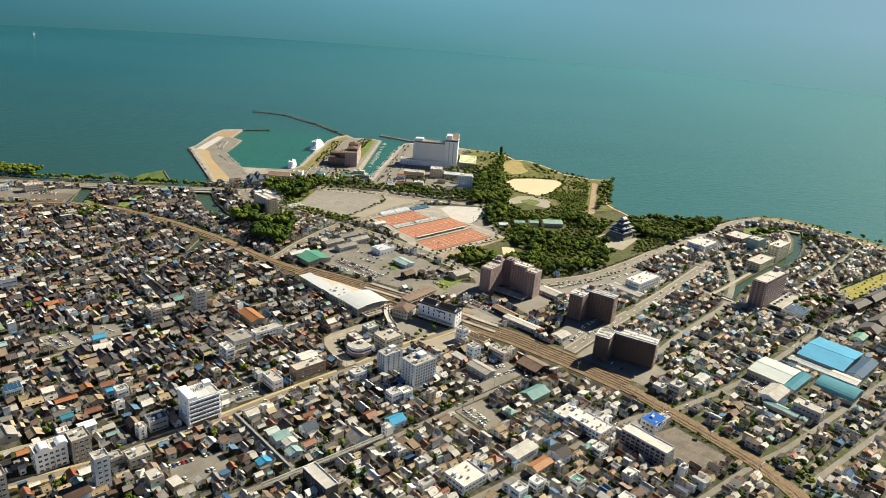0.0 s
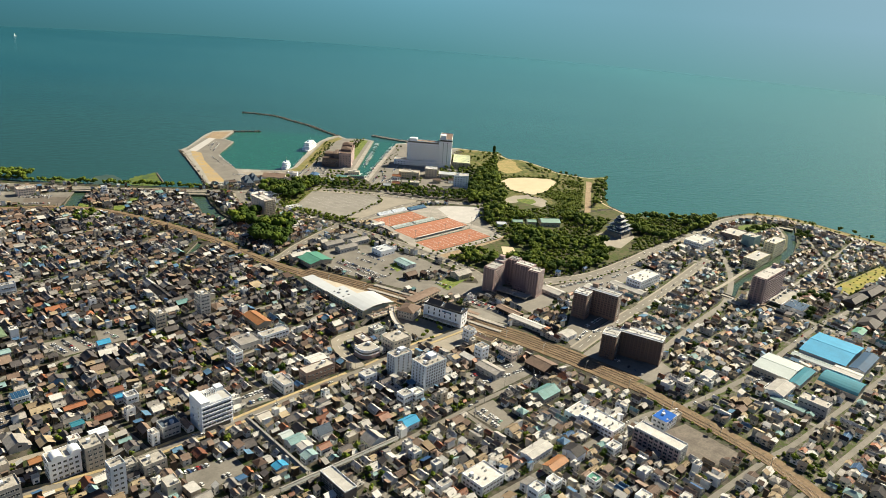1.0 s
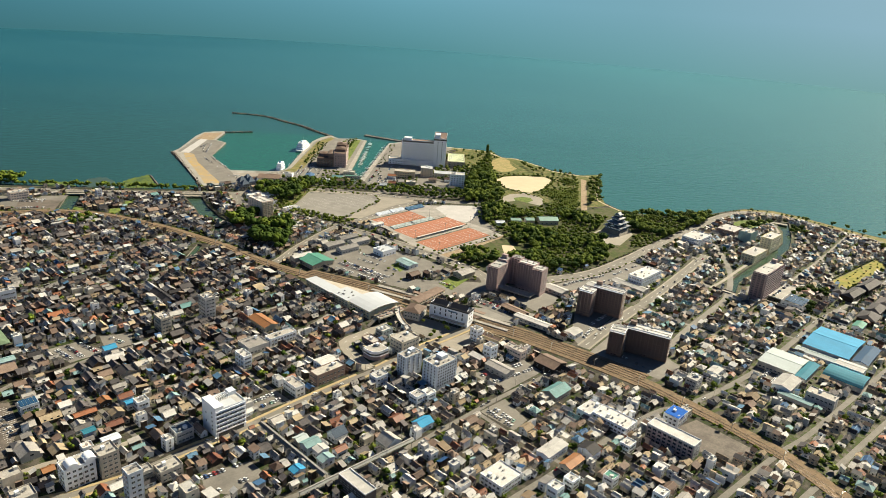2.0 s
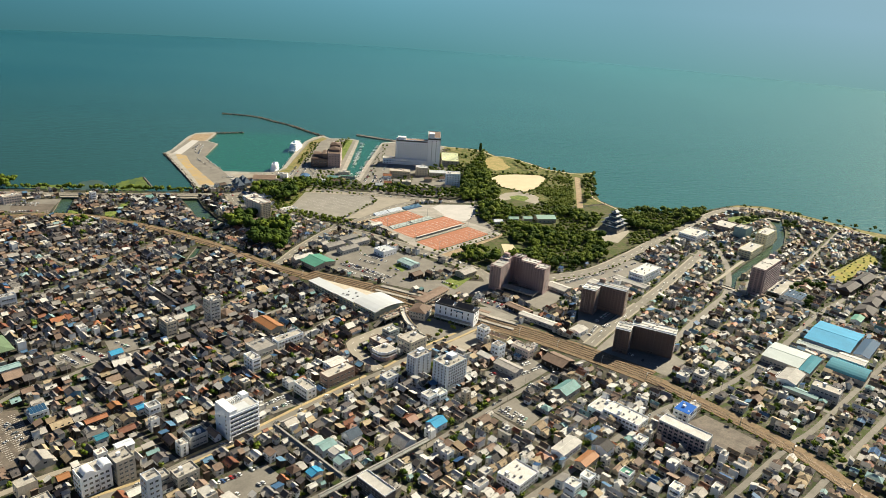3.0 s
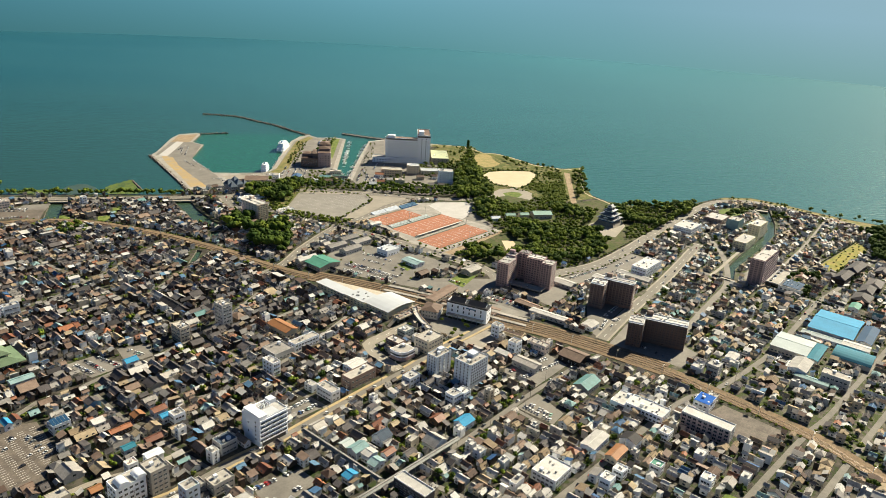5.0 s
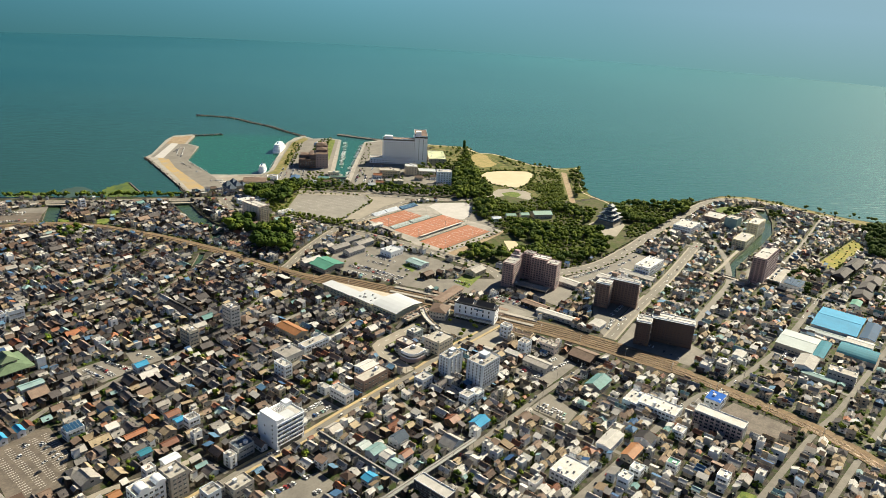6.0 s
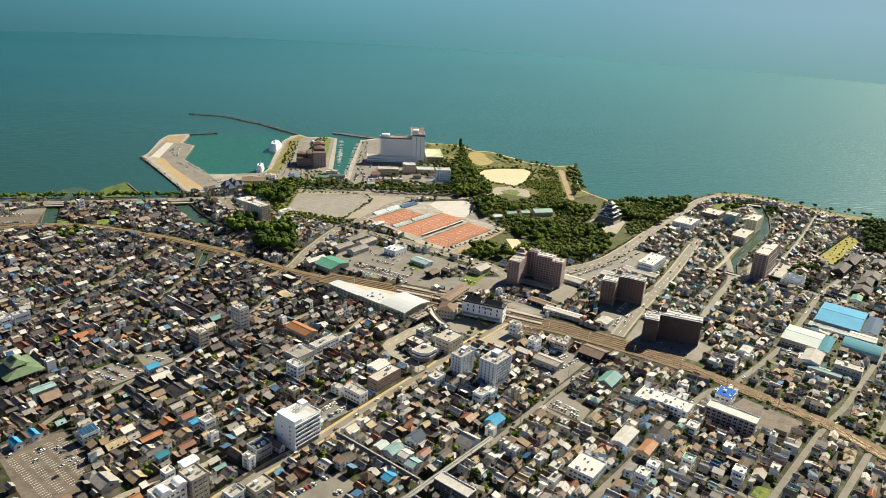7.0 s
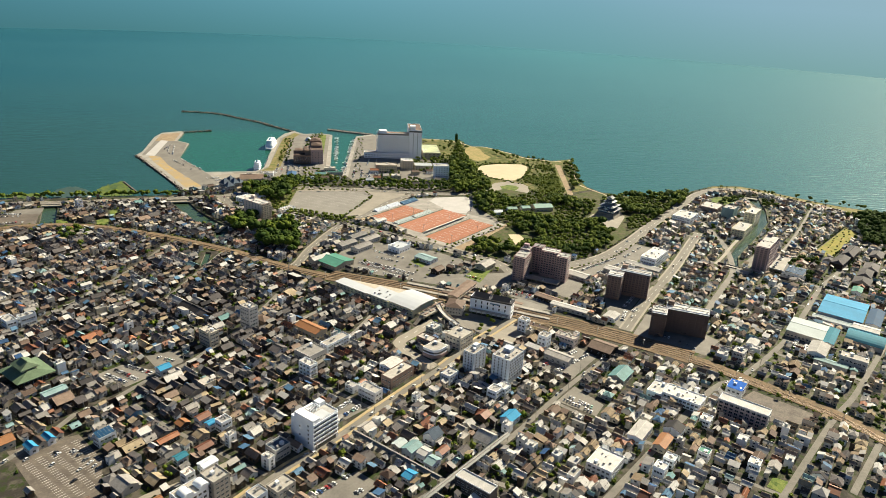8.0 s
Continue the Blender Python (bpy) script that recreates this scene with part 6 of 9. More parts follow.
shed(506, 575, 15, 24, 4.2, 1.4, "y", W_WHITE, R_TEAL, "store with a pale blue roof beside the lawn", "store", nw=4)
flat_block(507, 624, 22, 18, 6.5, WHITE, "white two-storey clinic near the station", "clinic", nx=3, ny=4, roof=WHITER)
shed(486, 549, 14, 10, 5, 2.4, "x", W_BROWN, R_BROWN, "brown house beside the car park", "house", nw=2)
shed(534, 515, 22, 15, 5.4, 2.6, "x", W_CREAM, R_GREY, "cream house by the avenue", "house", nw=2)
for u, v in ((466, 680), (472, 660), (496, 690), (500, 672)):
    shed(u, v, 27, 12, 5.6, 2.0, "x", W_GREY, R_GREY, "long grey-roofed row house near the avenue", "row house", nw=3, name="row_house")
shed(590, 414, 15, 26, 4.0, 1.6, "y", W_GREY, R_PALE, "low vaulted store by the park road", "store", nw=4)
shed(509, 406, 10, 30, 4.2, 1.2, "y", W_BROWN, R_BROWN, "long brown shed beside the car park", "shed", nw=4)

# temple with green roofs
tp = thing("temple_hall", spot(77, 643), "temple hall with broad hipped green copper roofs", "temple")
part("wall", Shape().box(3, 3, -0.3, 25, 29, 7.0), W_BROWN, tp)
part("lower_roof", Shape().hip(2, 2, 26, 30, 7.0, 5.0, 2.6, 0.5, ridge=0.7), TEMPLEROOF, tp)
part("upper_wall", Shape().box(8, 9, 8.5, 19, 24, 12.6), TAN, tp)
part("upper_roof", Shape().hip(8, 9, 19, 24, 12.6, 4.5, 1.6, 0.4, ridge=0.5), TEMPLEROOF, tp)
part("ridge", Shape().box(13.1, 12, 17.0, 13.9, 21, 17.7), TEMPLEROOF, tp)
windows(tp, (3, 3, 25, 29), "-x", 7, 1, 1.5, 3, 2.0, 3.0, 1)
windows(tp, (3, 3, 25, 29), "-y", 6, 1, 1.5, 3, 2.0, 3.0, 1)
claim(77, 643, (0, 0, 28, 32))

# lakeside quarter right of the park
flat_block(893, 392, 40, 26, 11, WHITE, "white stepped hotel near the lake", "hotel", nx=7, ny=10, roof=R_PALE, gear=6)
flat_block(958, 318, 40, 15, 21, BUTTER, "tan apartment tower with open galleries on the moat", "apartment building", nx=3, ny=9, roof=R_PALE)
flat_block(897, 316, 46, 18, 10, BUTTER, "lower tan wing with a white roof", "apartment building", nx=4, ny=10, roof=R_PALE)
gg = flat_block(972, 352, 24, 16, 17, W_GREY, "building wrapped in green scaffold netting", "building", nx=3, ny=4)
part("netting", Shape().box(-0.8, -0.8, 0, 24.8, -0.5, 18.5).box(-0.8, -0.5, 0, -0.5, 16.8, 18.5), R_TEAL, gg, "green scaffold netting")
flat_block(980, 378, 36, 27, 10, BROWNT, "brown two-storey ryokan with a cream roof", "inn", nx=6, ny=8, roof=R_PALE)
flat_block(688, 368, 45, 19, 12, WHITE, "white three-storey office with a dark stair tower", "office building", nx=5, ny=10, roof=R_PALE, gear=7)
shed(672, 357, 13, 42, 4.6, 1.4, "y", W_GREY, R_PALE, "long shop with a pale roof", "shop", nw=8)
shed(636, 380, 14, 32, 4.4, 1.4, "y", W_GREY, R_PALE, "low store with a pale vaulted roof", "store", nw=6)
bk = shed(505, 372, 9.5, 40, 4.6, 0.8, "y", W_GREY, R_PALE, "long bicycle shed with a white roof and red end", "bicycle shed", turn=6, nw=7)
part("red_end", Shape().box(-0.6, -5, 0, 10, -0.6, 5.2), R_RED, bk, "red-tiled end bay")
shed(512, 345, 16, 12, 4.6, 1.2, "x", WHITE, R_PALE, "white shop by the railway", "shop", nw=2)
for u, v, w, d, h, rise, turn in ((862, 186, 40, 13, 6.5, 3.6, -5), (904, 180, 46, 14, 7.5, 4.0, -5), (868, 198, 14, 12, 5, 3.0, -5), (808, 150, 26, 18, 5.5, 4.0, 0), (836, 152, 30, 14, 6.5, 3.6, 0), (868, 148, 30, 16, 6, 3.8, 0),
                                  (850, 120, 34, 15, 6, 3.8, 0), (888, 118, 26, 13, 5.5, 3.4, 0), (930, 150, 28, 14, 6, 3.6, -4)):
    inn = thing("inn", spot(u, v, LAND, turn), "dark timber inn with a broad grey tiled roof", "inn", "inns by the field")
    part("wall", Shape().box(0, 0, -0.3, w, d, h), W_BROWN, inn)
    part("roof", Shape().hip(0, 0, w, d, h, rise, 1.0, 0.3, ridge=0.6), R_DARK, inn)
    part("ridge", Shape().box(d * 0.33, d / 2 - 0.3, h + rise - 0.1, w - d * 0.33, d / 2 + 0.3, h + rise + 0.5), R_DARK, inn)
    windows(inn, (0, 0, w, d), "-y", int(w / 4), 1, 1.0, 3, 2.2, 1.8, 1)
    claim(u, v, (0, 0, w, d), turn)
shed(779, 155, 19, 10, 4.6, 1.6, "x", W_WHITE, GREENROOF, "small store with a bright green roof", "store", nw=1)
sl = flat_block(785, 216, 30, 26, 4.5, W_WHITE, "low white shop with solar panels", "shop", nx=5, ny=6, roof=R_DARK)
for i in range(6):
    part("solar_panel", Shape().add([(2 + i * 4.4, 3, 5.6), (5.8 + i * 4.4, 3, 5.6), (5.8 + i * 4.4, 23, 6.4), (2 + i * 4.4, 23, 6.4), (2 + i * 4.4, 3, 5.5), (5.8 + i * 4.4, 3, 5.5), (5.8 + i * 4.4, 23, 6.3), (2 + i * 4.4, 23, 6.3)],
                                    [(0, 1, 2, 3), (4, 7, 6, 5), (0, 4, 5, 1), (1, 5, 6, 2), (2, 6, 7, 3), (3, 7, 4, 0)]), NAVYROOF, sl, "dark blue solar panel")
shed(836, 222, 26, 14, 4.6, 2.0, "x", W_CREAM, R_RED, "house with a reddish brown roof among trees", "house", nw=2)
pd = thing("parking_deck", spot(790, 243), "low white parking deck at the tower's foot", "parking deck")
part("slab", Shape().box(0, 0, 2.9, 58, 15, 3.5), CONCRETE, pd)
part("parapet", parapet((0, 0, 58, 15), 3.5, 0.8, 0.2), W_WHITE, pd)
for i in range(9):
    part("column", Shape().box(1 + i * 6.8, 0.4, -0.2, 1.5 + i * 6.8, 0.9, 2.9), CONCRETE, pd)
claim(790, 243, (0, 0, 58, 15))

# pink apartment house by the western wood
pink = apartment(468, 832, [((0, 0, 17, 36), 23.5, 8, 0, 0, False)], PINK, W_CREAM, "pink apartment house with cream balconies beside the wood", seed=7)
balconies(pink, (0, 0, 17, 36), "-y", 4, 8, 2.6, 2.6, W_CREAM)
windows(pink, (0, 0, 17, 36), "-x", 5, 8, 3.4, 2.6, 1.2, 1.2, 1, 2.0)
flat_block(500, 905, 34, 22, 7, WHITE, "white two-storey clinic near the canal", "clinic", nx=5, ny=7, roof=R_PALE)
flat_block(512, 838, 22, 12, 4.6, WHITE, "low white store with a pale roof", "store", nx=3, ny=4, roof=R_PALE)

# castle keep
ck = thing("castle_keep", spot(843, 490) @ Matrix.Diagonal((1.15, 1.15, 0.98, 1)), "white castle keep with tiered grey roofs on a stone base", "castle")


def frustum(b0, z0, b1, z1):
    s = Shape()
    return s.add([(b0[0], b0[1], z0), (b0[2], b0[1], z0), (b0[2], b0[3], z0), (b0[0], b0[3], z0), (b1[0], b1[1], z1), (b1[2], b1[1], z1), (b1[2], b1[3], z1), (b1[0], b1[3], z1)],
                 [(4, 5, 6, 7), (0, 1, 5, 4), (1, 2, 6, 5), (2, 3, 7, 6), (3, 0, 4, 7)])


part("stone_base", frustum((-3, -3, 27, 25), -0.3, (0, 0, 24, 22), 6.0), KEEPSTONE, ck, "battered rubble-stone base")
for k, (b, z, h, over) in enumerate((((1, 1, 23, 21), 6.0, 4.4, 2.6), ((2.8, 2.8, 21.2, 19.2), 12.0, 4.0, 2.4), ((6.4, 6, 17.6, 16), 18.6, 3.6, 2.0))):
    x0, y0, x1, y1 = b
    part("wall", Shape().box(x0, y0, z, x1, y1, z + h), WHITE, ck, "white plaster wall")
    part("timber_skirt", Shape().box(x0 - 0.12, y0 - 0.12, z, x1 + 0.12, y1 + 0.12, z + 1.5), SLATE, ck, "dark timber cladding")
    part("tile_roof", Shape().hip(x0, y0, x1, y1, z + h, 2.6, over, 0.35, ridge=0.55), CASTLE_TILE, ck, "blue-grey tiled roof")
    windows(ck, b, "-x", 4 - k, 1, z + 1.9, 1, 1.1, 1.4, 1)
    windows(ck, b, "-y", 4 - k, 1, z + 1.9, 1, 1.1, 1.4, 1)
for b, z, al in (((8, 0.5, 16, 10), 11.2, "y"), ((0.5, 7, 10, 15), 11.2, "x"), ((8.5, 3, 15.5, 10), 17.0, "y")):
    part("gable_roof", Shape().gable(*b, z, 3.0, al, 0.5, 0.35), CASTLE_TILE, ck, "blue-grey tiled dormer gable")
    part("gable_face", Shape().house_wall(*b, z - 1.5, z, 3.0, al), WHITE, ck)
part("top_wall", Shape().box(8.5, 8, 24.0, 15.5, 14, 27.4), WHITE, ck)
part("balcony", Shape().box(7.4, 6.9, 24.4, 16.6, 15.1, 24.7).box(7.4, 6.9, 24.7, 16.6, 7.05, 25.5).box(7.4, 7.05, 24.7, 7.55, 15.1, 25.5), W_BROWN, ck, "dark balcony rail")
part("top_roof", Shape().hip(8.5, 8, 15.5, 14, 27.4, 1.4, 1.6, 0.3, ridge=0.5), CASTLE_TILE, ck)
part("top_gable", Shape().gable(9, 8.6, 15, 13.4, 28.2, 2.2, "x", 0.6, 0.3), CASTLE_TILE, ck)
part("top_gable_wall", Shape().house_wall(9, 8.6, 15, 13.4, 27.5, 28.2, 2.2, "x"), WHITE, ck)
part("ridge", Shape().box(8.2, 10.7, 30.5, 15.8, 11.3, 31.1), R_DARK, ck)
claim(843, 490, (-3, -3, 31, 29))

# white lakeside hotel tower, facing the town
ht = thing("lakeside_hotel", spot(864, 978, LAND, -47), "tall white lakeside hotel with a dark roof band", "hotel")
f1, f2 = (1, 0, 64, 17), (60, -3, 84, 62)
wing(ht, f1, 46, WHITE, R_BROWN)
wing(ht, f2, 54, WHITE, R_BROWN)
part("dark_band", Shape().box(0.7, -0.3, 43.4, 59.7, 0, 45.8).box(0.7, 0, 43.4, 1, 17, 45.8).box(59.7, -3.3, 50.4, 84.3, -3, 53.0).box(84, -3, 50.4, 84.3, 62, 53.0), R_DARK, ht, "dark band below the roof edge")
windows(ht, f1, "-y", 14, 10, 10.6, 3.15, 1.25, 1.2, 0, 2.5)
windows(ht, f2, "-y", 2, 13, 8.6, 3.15, 1.2, 1.6, 0, 4)
windows(ht, f2, "+x", 10, 13, 8.6, 3.15, 1.2, 1.2, 0, 3)
windows(ht, f1, "-x", 2, 11, 8.6, 3.15, 1.4, 1.6, 0, 3)
wing(ht, (-24, -6, 64, 14), 9.5, WHITE, R_FLAT, name="podium")
windows(ht, (-24, -6, 64, 14), "-y", 16, 2, 1.4, 4.0, 2.4, 1.2, 1)
part("roof_house", Shape().box(3, 2, 46, 18, 14, 51), WHITE, ht)
part("roof_house", Shape().box(62, 2, 54, 72, 16, 61), WHITE, ht)
part("stair_tower", Shape().box(-1, 4, -0.3, 0, 12, 47), WHITE, ht)
roof_gear(ht, f1, 46, 21, 6)
claim(864, 978, (-24, -6, 84, 62), -47)
an = flat_block(924, 913, 33, 74, 11, W_CREAM, "hotel banquet hall with a pale green roof", "hotel hall", -47, 6, 4, roof=LIMEROOF)
for k in range(7):
    part("roof_seam", Shape().box(1, 5 + k * 10, 11.15, 32, 5.5 + k * 10, 11.5), MINTROOF, an)
flat_block(780, 905, 36, 20, 12, TAN, "sand-coloured hotel annex with long window bands", "annex", -45, 5, 8)
flat_block(828, 888, 22, 22, 15, W_CREAM, "cream bath house with a white roof", "bath house", -45, 4, 4, roof=WHITER)
shed(845, 870, 30, 20, 8, 1.6, "x", W_CREAM, WHITER, "white-roofed wing of the bath house", "bath house", nw=4, turn=-45, name="bath_house")
flat_block(818, 806, 25, 20, 23, WHITE, "white six-storey staff house with balconies", "apartment building", -45, 3, 5, roof=R_PALE)
flat_block(755, 848, 16, 14, 9, W_CREAM, "cream house near the marina", "house", -45, 2, 2)
shed(765, 905, 14, 9, 6, 2.4, "x", W_WHITE, R_RED, "white house with a red roof near the marina", "house", nw=2, turn=-45)
for u, v, w, d, h, wall, roof, turn in ((711, 865, 12, 9, 6.5, WHITE, WHITER, -45), (750, 862, 10, 12, 7.5, BUTTER, R_GREY, -38), (737, 872, 12, 8, 4.6, W_CREAM, R_RED, -45), (812, 850, 13, 9, 5.6, W_CREAM, R_BROWN, -40),
                                        (785, 800, 11, 9, 6.5, W_WHITE, R_GREY, -45), (800, 790, 10, 9, 6, W_WHITE, R_DARK, -37), (770, 788, 12, 8, 5.6, W_GREY, R_DARK, -45), (752, 800, 10, 8, 5.6, W_CREAM, R_DARK, -45),
                                        (838, 838, 12, 9, 5, W_WHITE, R_BROWN, -45), (668, 925, 13, 9, 5.6, W_CREAM, R_BROWN, -37)):
    shed(u, v, w, d, h, 2.4, "x", wall, roof, "tiled house with a garden in the hotel quarter", "house", nw=2, turn=turn, name="house")

# brown lakeside hall on the quay
bh = thing("brick_hall", spot(712, 1040, LAND, -42), "dark brown brick hall with stepped tiled roofs on the quay", "hall")
wing(bh, (0, 0, 30, 40), 15, UMBER, R_BROWN)
wing(bh, (30, 2, 52, 84), 25, MAUVE, R_BROWN)
for x0, y0, x1, y1, z, h, rise in ((3, 20, 20, 38, 15.9, 4, 2.2), (20, 8, 30, 40, 15.9, 7, 2.0), (32, 22, 50, 44, 25.9, 3, 3.0), (32, 45, 50, 64, 25.9, 6, 3.2), (33, 65, 49, 82, 25.9, 4, 2.4)):
    part("roof_step", Shape().box(x0, y0, z - 1, x1, y1, z + h), BROWNT, bh)
    part("tile_roof", Shape().hip(x0, y0, x1, y1, z + h, rise, 0.7, 0.3, ridge=0.7), R_BROWN, bh, "brown tiled hipped roof")
windows(bh, (0, 0, 30, 40), "-y", 6, 3, 2.5, 4.0, 2.4, 1.8, 1)
windows(bh, (30, 2, 52, 84), "+x", 12, 5, 2.5, 4.2, 1.8, 1.6, 1)
windows(bh, (30, 2, 52, 84), "-y", 4, 5, 2.5, 4.2, 1.6, 1.6, 1)
part("porch", Shape().box(4, -6, 3.4, 24, 0, 4.0), R_BROWN, bh)
claim(712, 1040, (0, 0, 70, 92), -42)
dome = thing("dome", spot(868, 1168), "small pale dome at the quay's end", "dome")
rings = [(6.5 * math.cos(math.pi / 2 * k / 5), 6.5 * math.sin(math.pi / 2 * k / 5)) for k in range(5)]
for k, ((r0, z0), (r1, z1)) in enumerate(zip(rings, rings[1:] + [(0.3, 6.5)])):
    part("dome_band", Shape().tube(0, 0, z0, z1, r0, r1, 14), PALEBLUE, dome)
# slate-blue clustered roofs near the harbour
for k, (u, v, w, d, h, rise) in enumerate(((524, 978, 12, 11, 7, 6.5), (537, 980, 11, 12, 9, 7.5), (527, 990, 13, 11, 8.5, 7), (541, 993, 11, 11, 10, 7), (553, 985, 9, 10, 6, 5.5))):
    hs = thing("slate_house", spot(u, v, LAND, -8 + 5 * k), "grey house under a steep slate-blue roof", "house", "slate-roofed houses at the harbour")
    part("wall", Shape().box(0, 0, -0.3, w, d, h), W_GREY, hs)
    part("roof", Shape().hip(0, 0, w, d, h, rise, 0.6, 0.25, ridge=0.9), SLATE, hs)
    windows(hs, (0, 0, w, d), "-y", 3, 2, 1.2, 3.2, 1.6, 1.5, 1)
    windows(hs, (0, 0, w, d), "-x", 3, 2, 1.2, 3.2, 1.6, 1.5, 1)
    claim(u, v, (0, 0, w, d))
jt = thing("jetty", PLAN, "narrow pale ferry jetty with white posts", "jetty")
part("deck", Shape().ribbon([(668, 1063), (716, 1108), (770, 1160)], 3.0, -0.5, 1.6), PAVE, jt)
for k in range(13):
    p = Vector((669, 1067)).lerp(Vector((768, 1161)), k / 12)
    part("post", Shape().box(p.x - 0.35, p.y - 0.35, 1.6, p.x + 0.35, p.y + 0.35, 4.2), W_WHITE, jt)
flat_block(648, 940, 15, 13, 5, PALEBLUE, "pale store with a white roof near the quay", "store", -43, 3, 3, roof=WHITER, gear=1)
flat_block(716, 968, 20, 12, 5.5, W_CREAM, "low cream kiosk row beside the marina", "kiosk", -43, 2, 5)
flat_block(704, 948, 26, 7, 4, W_GREY, "long store with a green roof by the marina", "store", -43, 1, 6, roof=GREENROOF, gear=0)
# western lakeside
flat_block(230, 1088, 24, 14, 10, PINK, "pink three-storey inn near the lake", "inn", nx=4, ny=7)
flat_block(325, 1034, 7, 7, 14, WHITE, "slim white tower house by the lakeside road", "building", nx=2, ny=2, gear=1)
flat_block(192, 1108, 22, 13, 7, WHITE, "white flat-roofed shop near the lake", "shop", nx=3, ny=6)
shed(566, 1003, 36, 28, 7, 3, "x", W_CREAM, R_BROWN, "harbour office with a brown roof", "harbour office", nw=4, turn=-43)
shed(640, 975, 14, 20, 6, 2, "y", WHITE, R_BLUE, "blue-roofed boat store on the quay", "boat store", nw=2, turn=-43)
flat_block(618, 1008, 16, 12, 6, WHITE, "white ticket office at the quay", "ticket office", -43, 2, 3)
shed(676, 948, 18, 12, 6, 2, "x", W_CREAM, R_TEAL, "store with a green roof near the marina", "store", nw=2, turn=-43)
shed(560, 1010, 26, 9, 4.6, 1.6, "x", W_BROWN, R_BROWN, "low brown house on the pier", "pier house", nw=2, turn=-20)
shed(596, 972, 16, 10, 5.6, 2.4, "x", W_GREY, R_DARK, "dark-roofed house at the harbour", "house", nw=2, turn=-43)
shed(584, 978, 13, 10, 5.6, 2.4, "y", W_GREY, R_DARK, "dark-roofed house at the harbour", "house", nw=2, turn=-43)

# breakwaters
for line, w, label in (([(907, 1254), (909, 1311), (917, 1384), (912, 1443), (911, 1511), (887, 1559), (859, 1591)], 10, "long curved rubble breakwater"),
                       ([(721, 1391), (778, 1365)], 5, "short rubble mole at the pier head"), ([(980, 1226), (995, 1180), (1016, 1126)], 8, "dark concrete jetty at the marina mouth"),
                       ([(480, 1027), (512, 1130), (549, 1268)], 5, "stone sea wall of the pier")):
    bw = thing("breakwater", PLAN, label, "breakwater")
    pts = smooth_line(line, 14)
    if "concrete" in label:
        part("core", Shape().ribbon(pts, w, -1.5, 2.2), STONE, bw)
        part("kerb", Shape().ribbon(pts, 0.8, 2.2, 2.9, 0, w / 2 - 0.4), CONCRETE, bw)
        continue
    part("core", Shape().ribbon(pts, w * 0.55, -1.5, 1.5), RUBBLE, bw)
    rock_rng = random.Random(len(pts))
    rocks = Shape()
    for p, q in zip(pts[:-1], pts[1:]):
        d = (Vector(q) - Vector(p)).normalized()
        for i in range(26):
            c = Vector(p).lerp(Vector(q), rock_rng.random()) + Vector((-d.y, d.x)) * rock_rng.uniform(-w / 2, w / 2)
            s = rock_rng.uniform(0.8, 2.1)
            rocks.add([(c.x + s * rock_rng.uniform(-1, 1), c.y + s * rock_rng.uniform(-1, 1), 0.6 + s * rock_rng.uniform(-0.7, 1.4)) for _ in range(6)],
                      [(0, 1, 2), (0, 2, 3), (0, 3, 4), (0, 4, 1), (5, 2, 1), (5, 3, 2), (5, 4, 3), (5, 1, 4)])
    tagged(part("riprap", rocks, RUBBLE, bw), kind="stuff")

# tennis courts
for u0, v0, w, d, n in ((593, 708, 74, 38, 4), (588, 652, 106, 42, 6), (580, 600, 105, 40, 6)):
    c = thing("tennis_court", spot(u0, v0, LAND), "row of red clay tennis courts with white lines inside a fence", "tennis court", "tennis courts by the park")
    part("clay", Shape().box(0, 0, -0.1, w, d, 0.09), CLAY, c)
    for i in range(n):
        cx = (i + 0.5) * w / n
        ln = Shape()
        a, b, p, q = cx - 5.49, cx + 5.49, d / 2 - 11.9, d / 2 + 11.9
        for x in (a, b, a + 1.37, b - 1.37):
            ln.box(x - 0.06, p, 0.09, x + 0.06, q, 0.11)
        for y in (p, q, d / 2 - 6.4, d / 2 + 6.4):
            ln.box(a, y - 0.06, 0.095, b, y + 0.06, 0.115)
        part("line_marking", ln, PAINTW, c, "white court lines")
        net = Shape().box(a - 0.9, d / 2 - 0.03, 0.9, b + 0.9, d / 2 + 0.03, 0.98)
        for k in range(9):
            net.box(a - 0.9 + k * (b - a + 1.8) / 8 - 0.02, d / 2 - 0.02, 0.09, a - 0.9 + k * (b - a + 1.8) / 8 + 0.02, d / 2 + 0.02, 0.9)
        part("net", net, W_GREY, c, "court net with a pale tape")
    for y in (-0.6, d + 0.4):
        fence = Shape()
        for i in range(int(w / 4) + 1):
            fence.box(i * 4, y, 0, i * 4 + 0.12, y + 0.12, 3.2)
        fence.box(0, y, 3.1, w, y + 0.1, 3.25).box(0, y, 0, w, y + 0.14, 0.7)
        part("fence", fence, COURTG, c, "green fence")
    claim(u0, v0, (0, 0, w, d))
    if d > 40:
        stand = thing("covered_bench", spot(u0, v0 - 6, LAND), "long pale covered bench between the courts", "shelter", "court shelters")
        part("roof", Shape().box(2, 1, 2.6, w * 0.9, 3.4, 2.8), R_PALE, stand)
        part("back_wall", Shape().box(2, 3.2, 0, w * 0.9, 3.4, 2.6), W_GREY, stand)
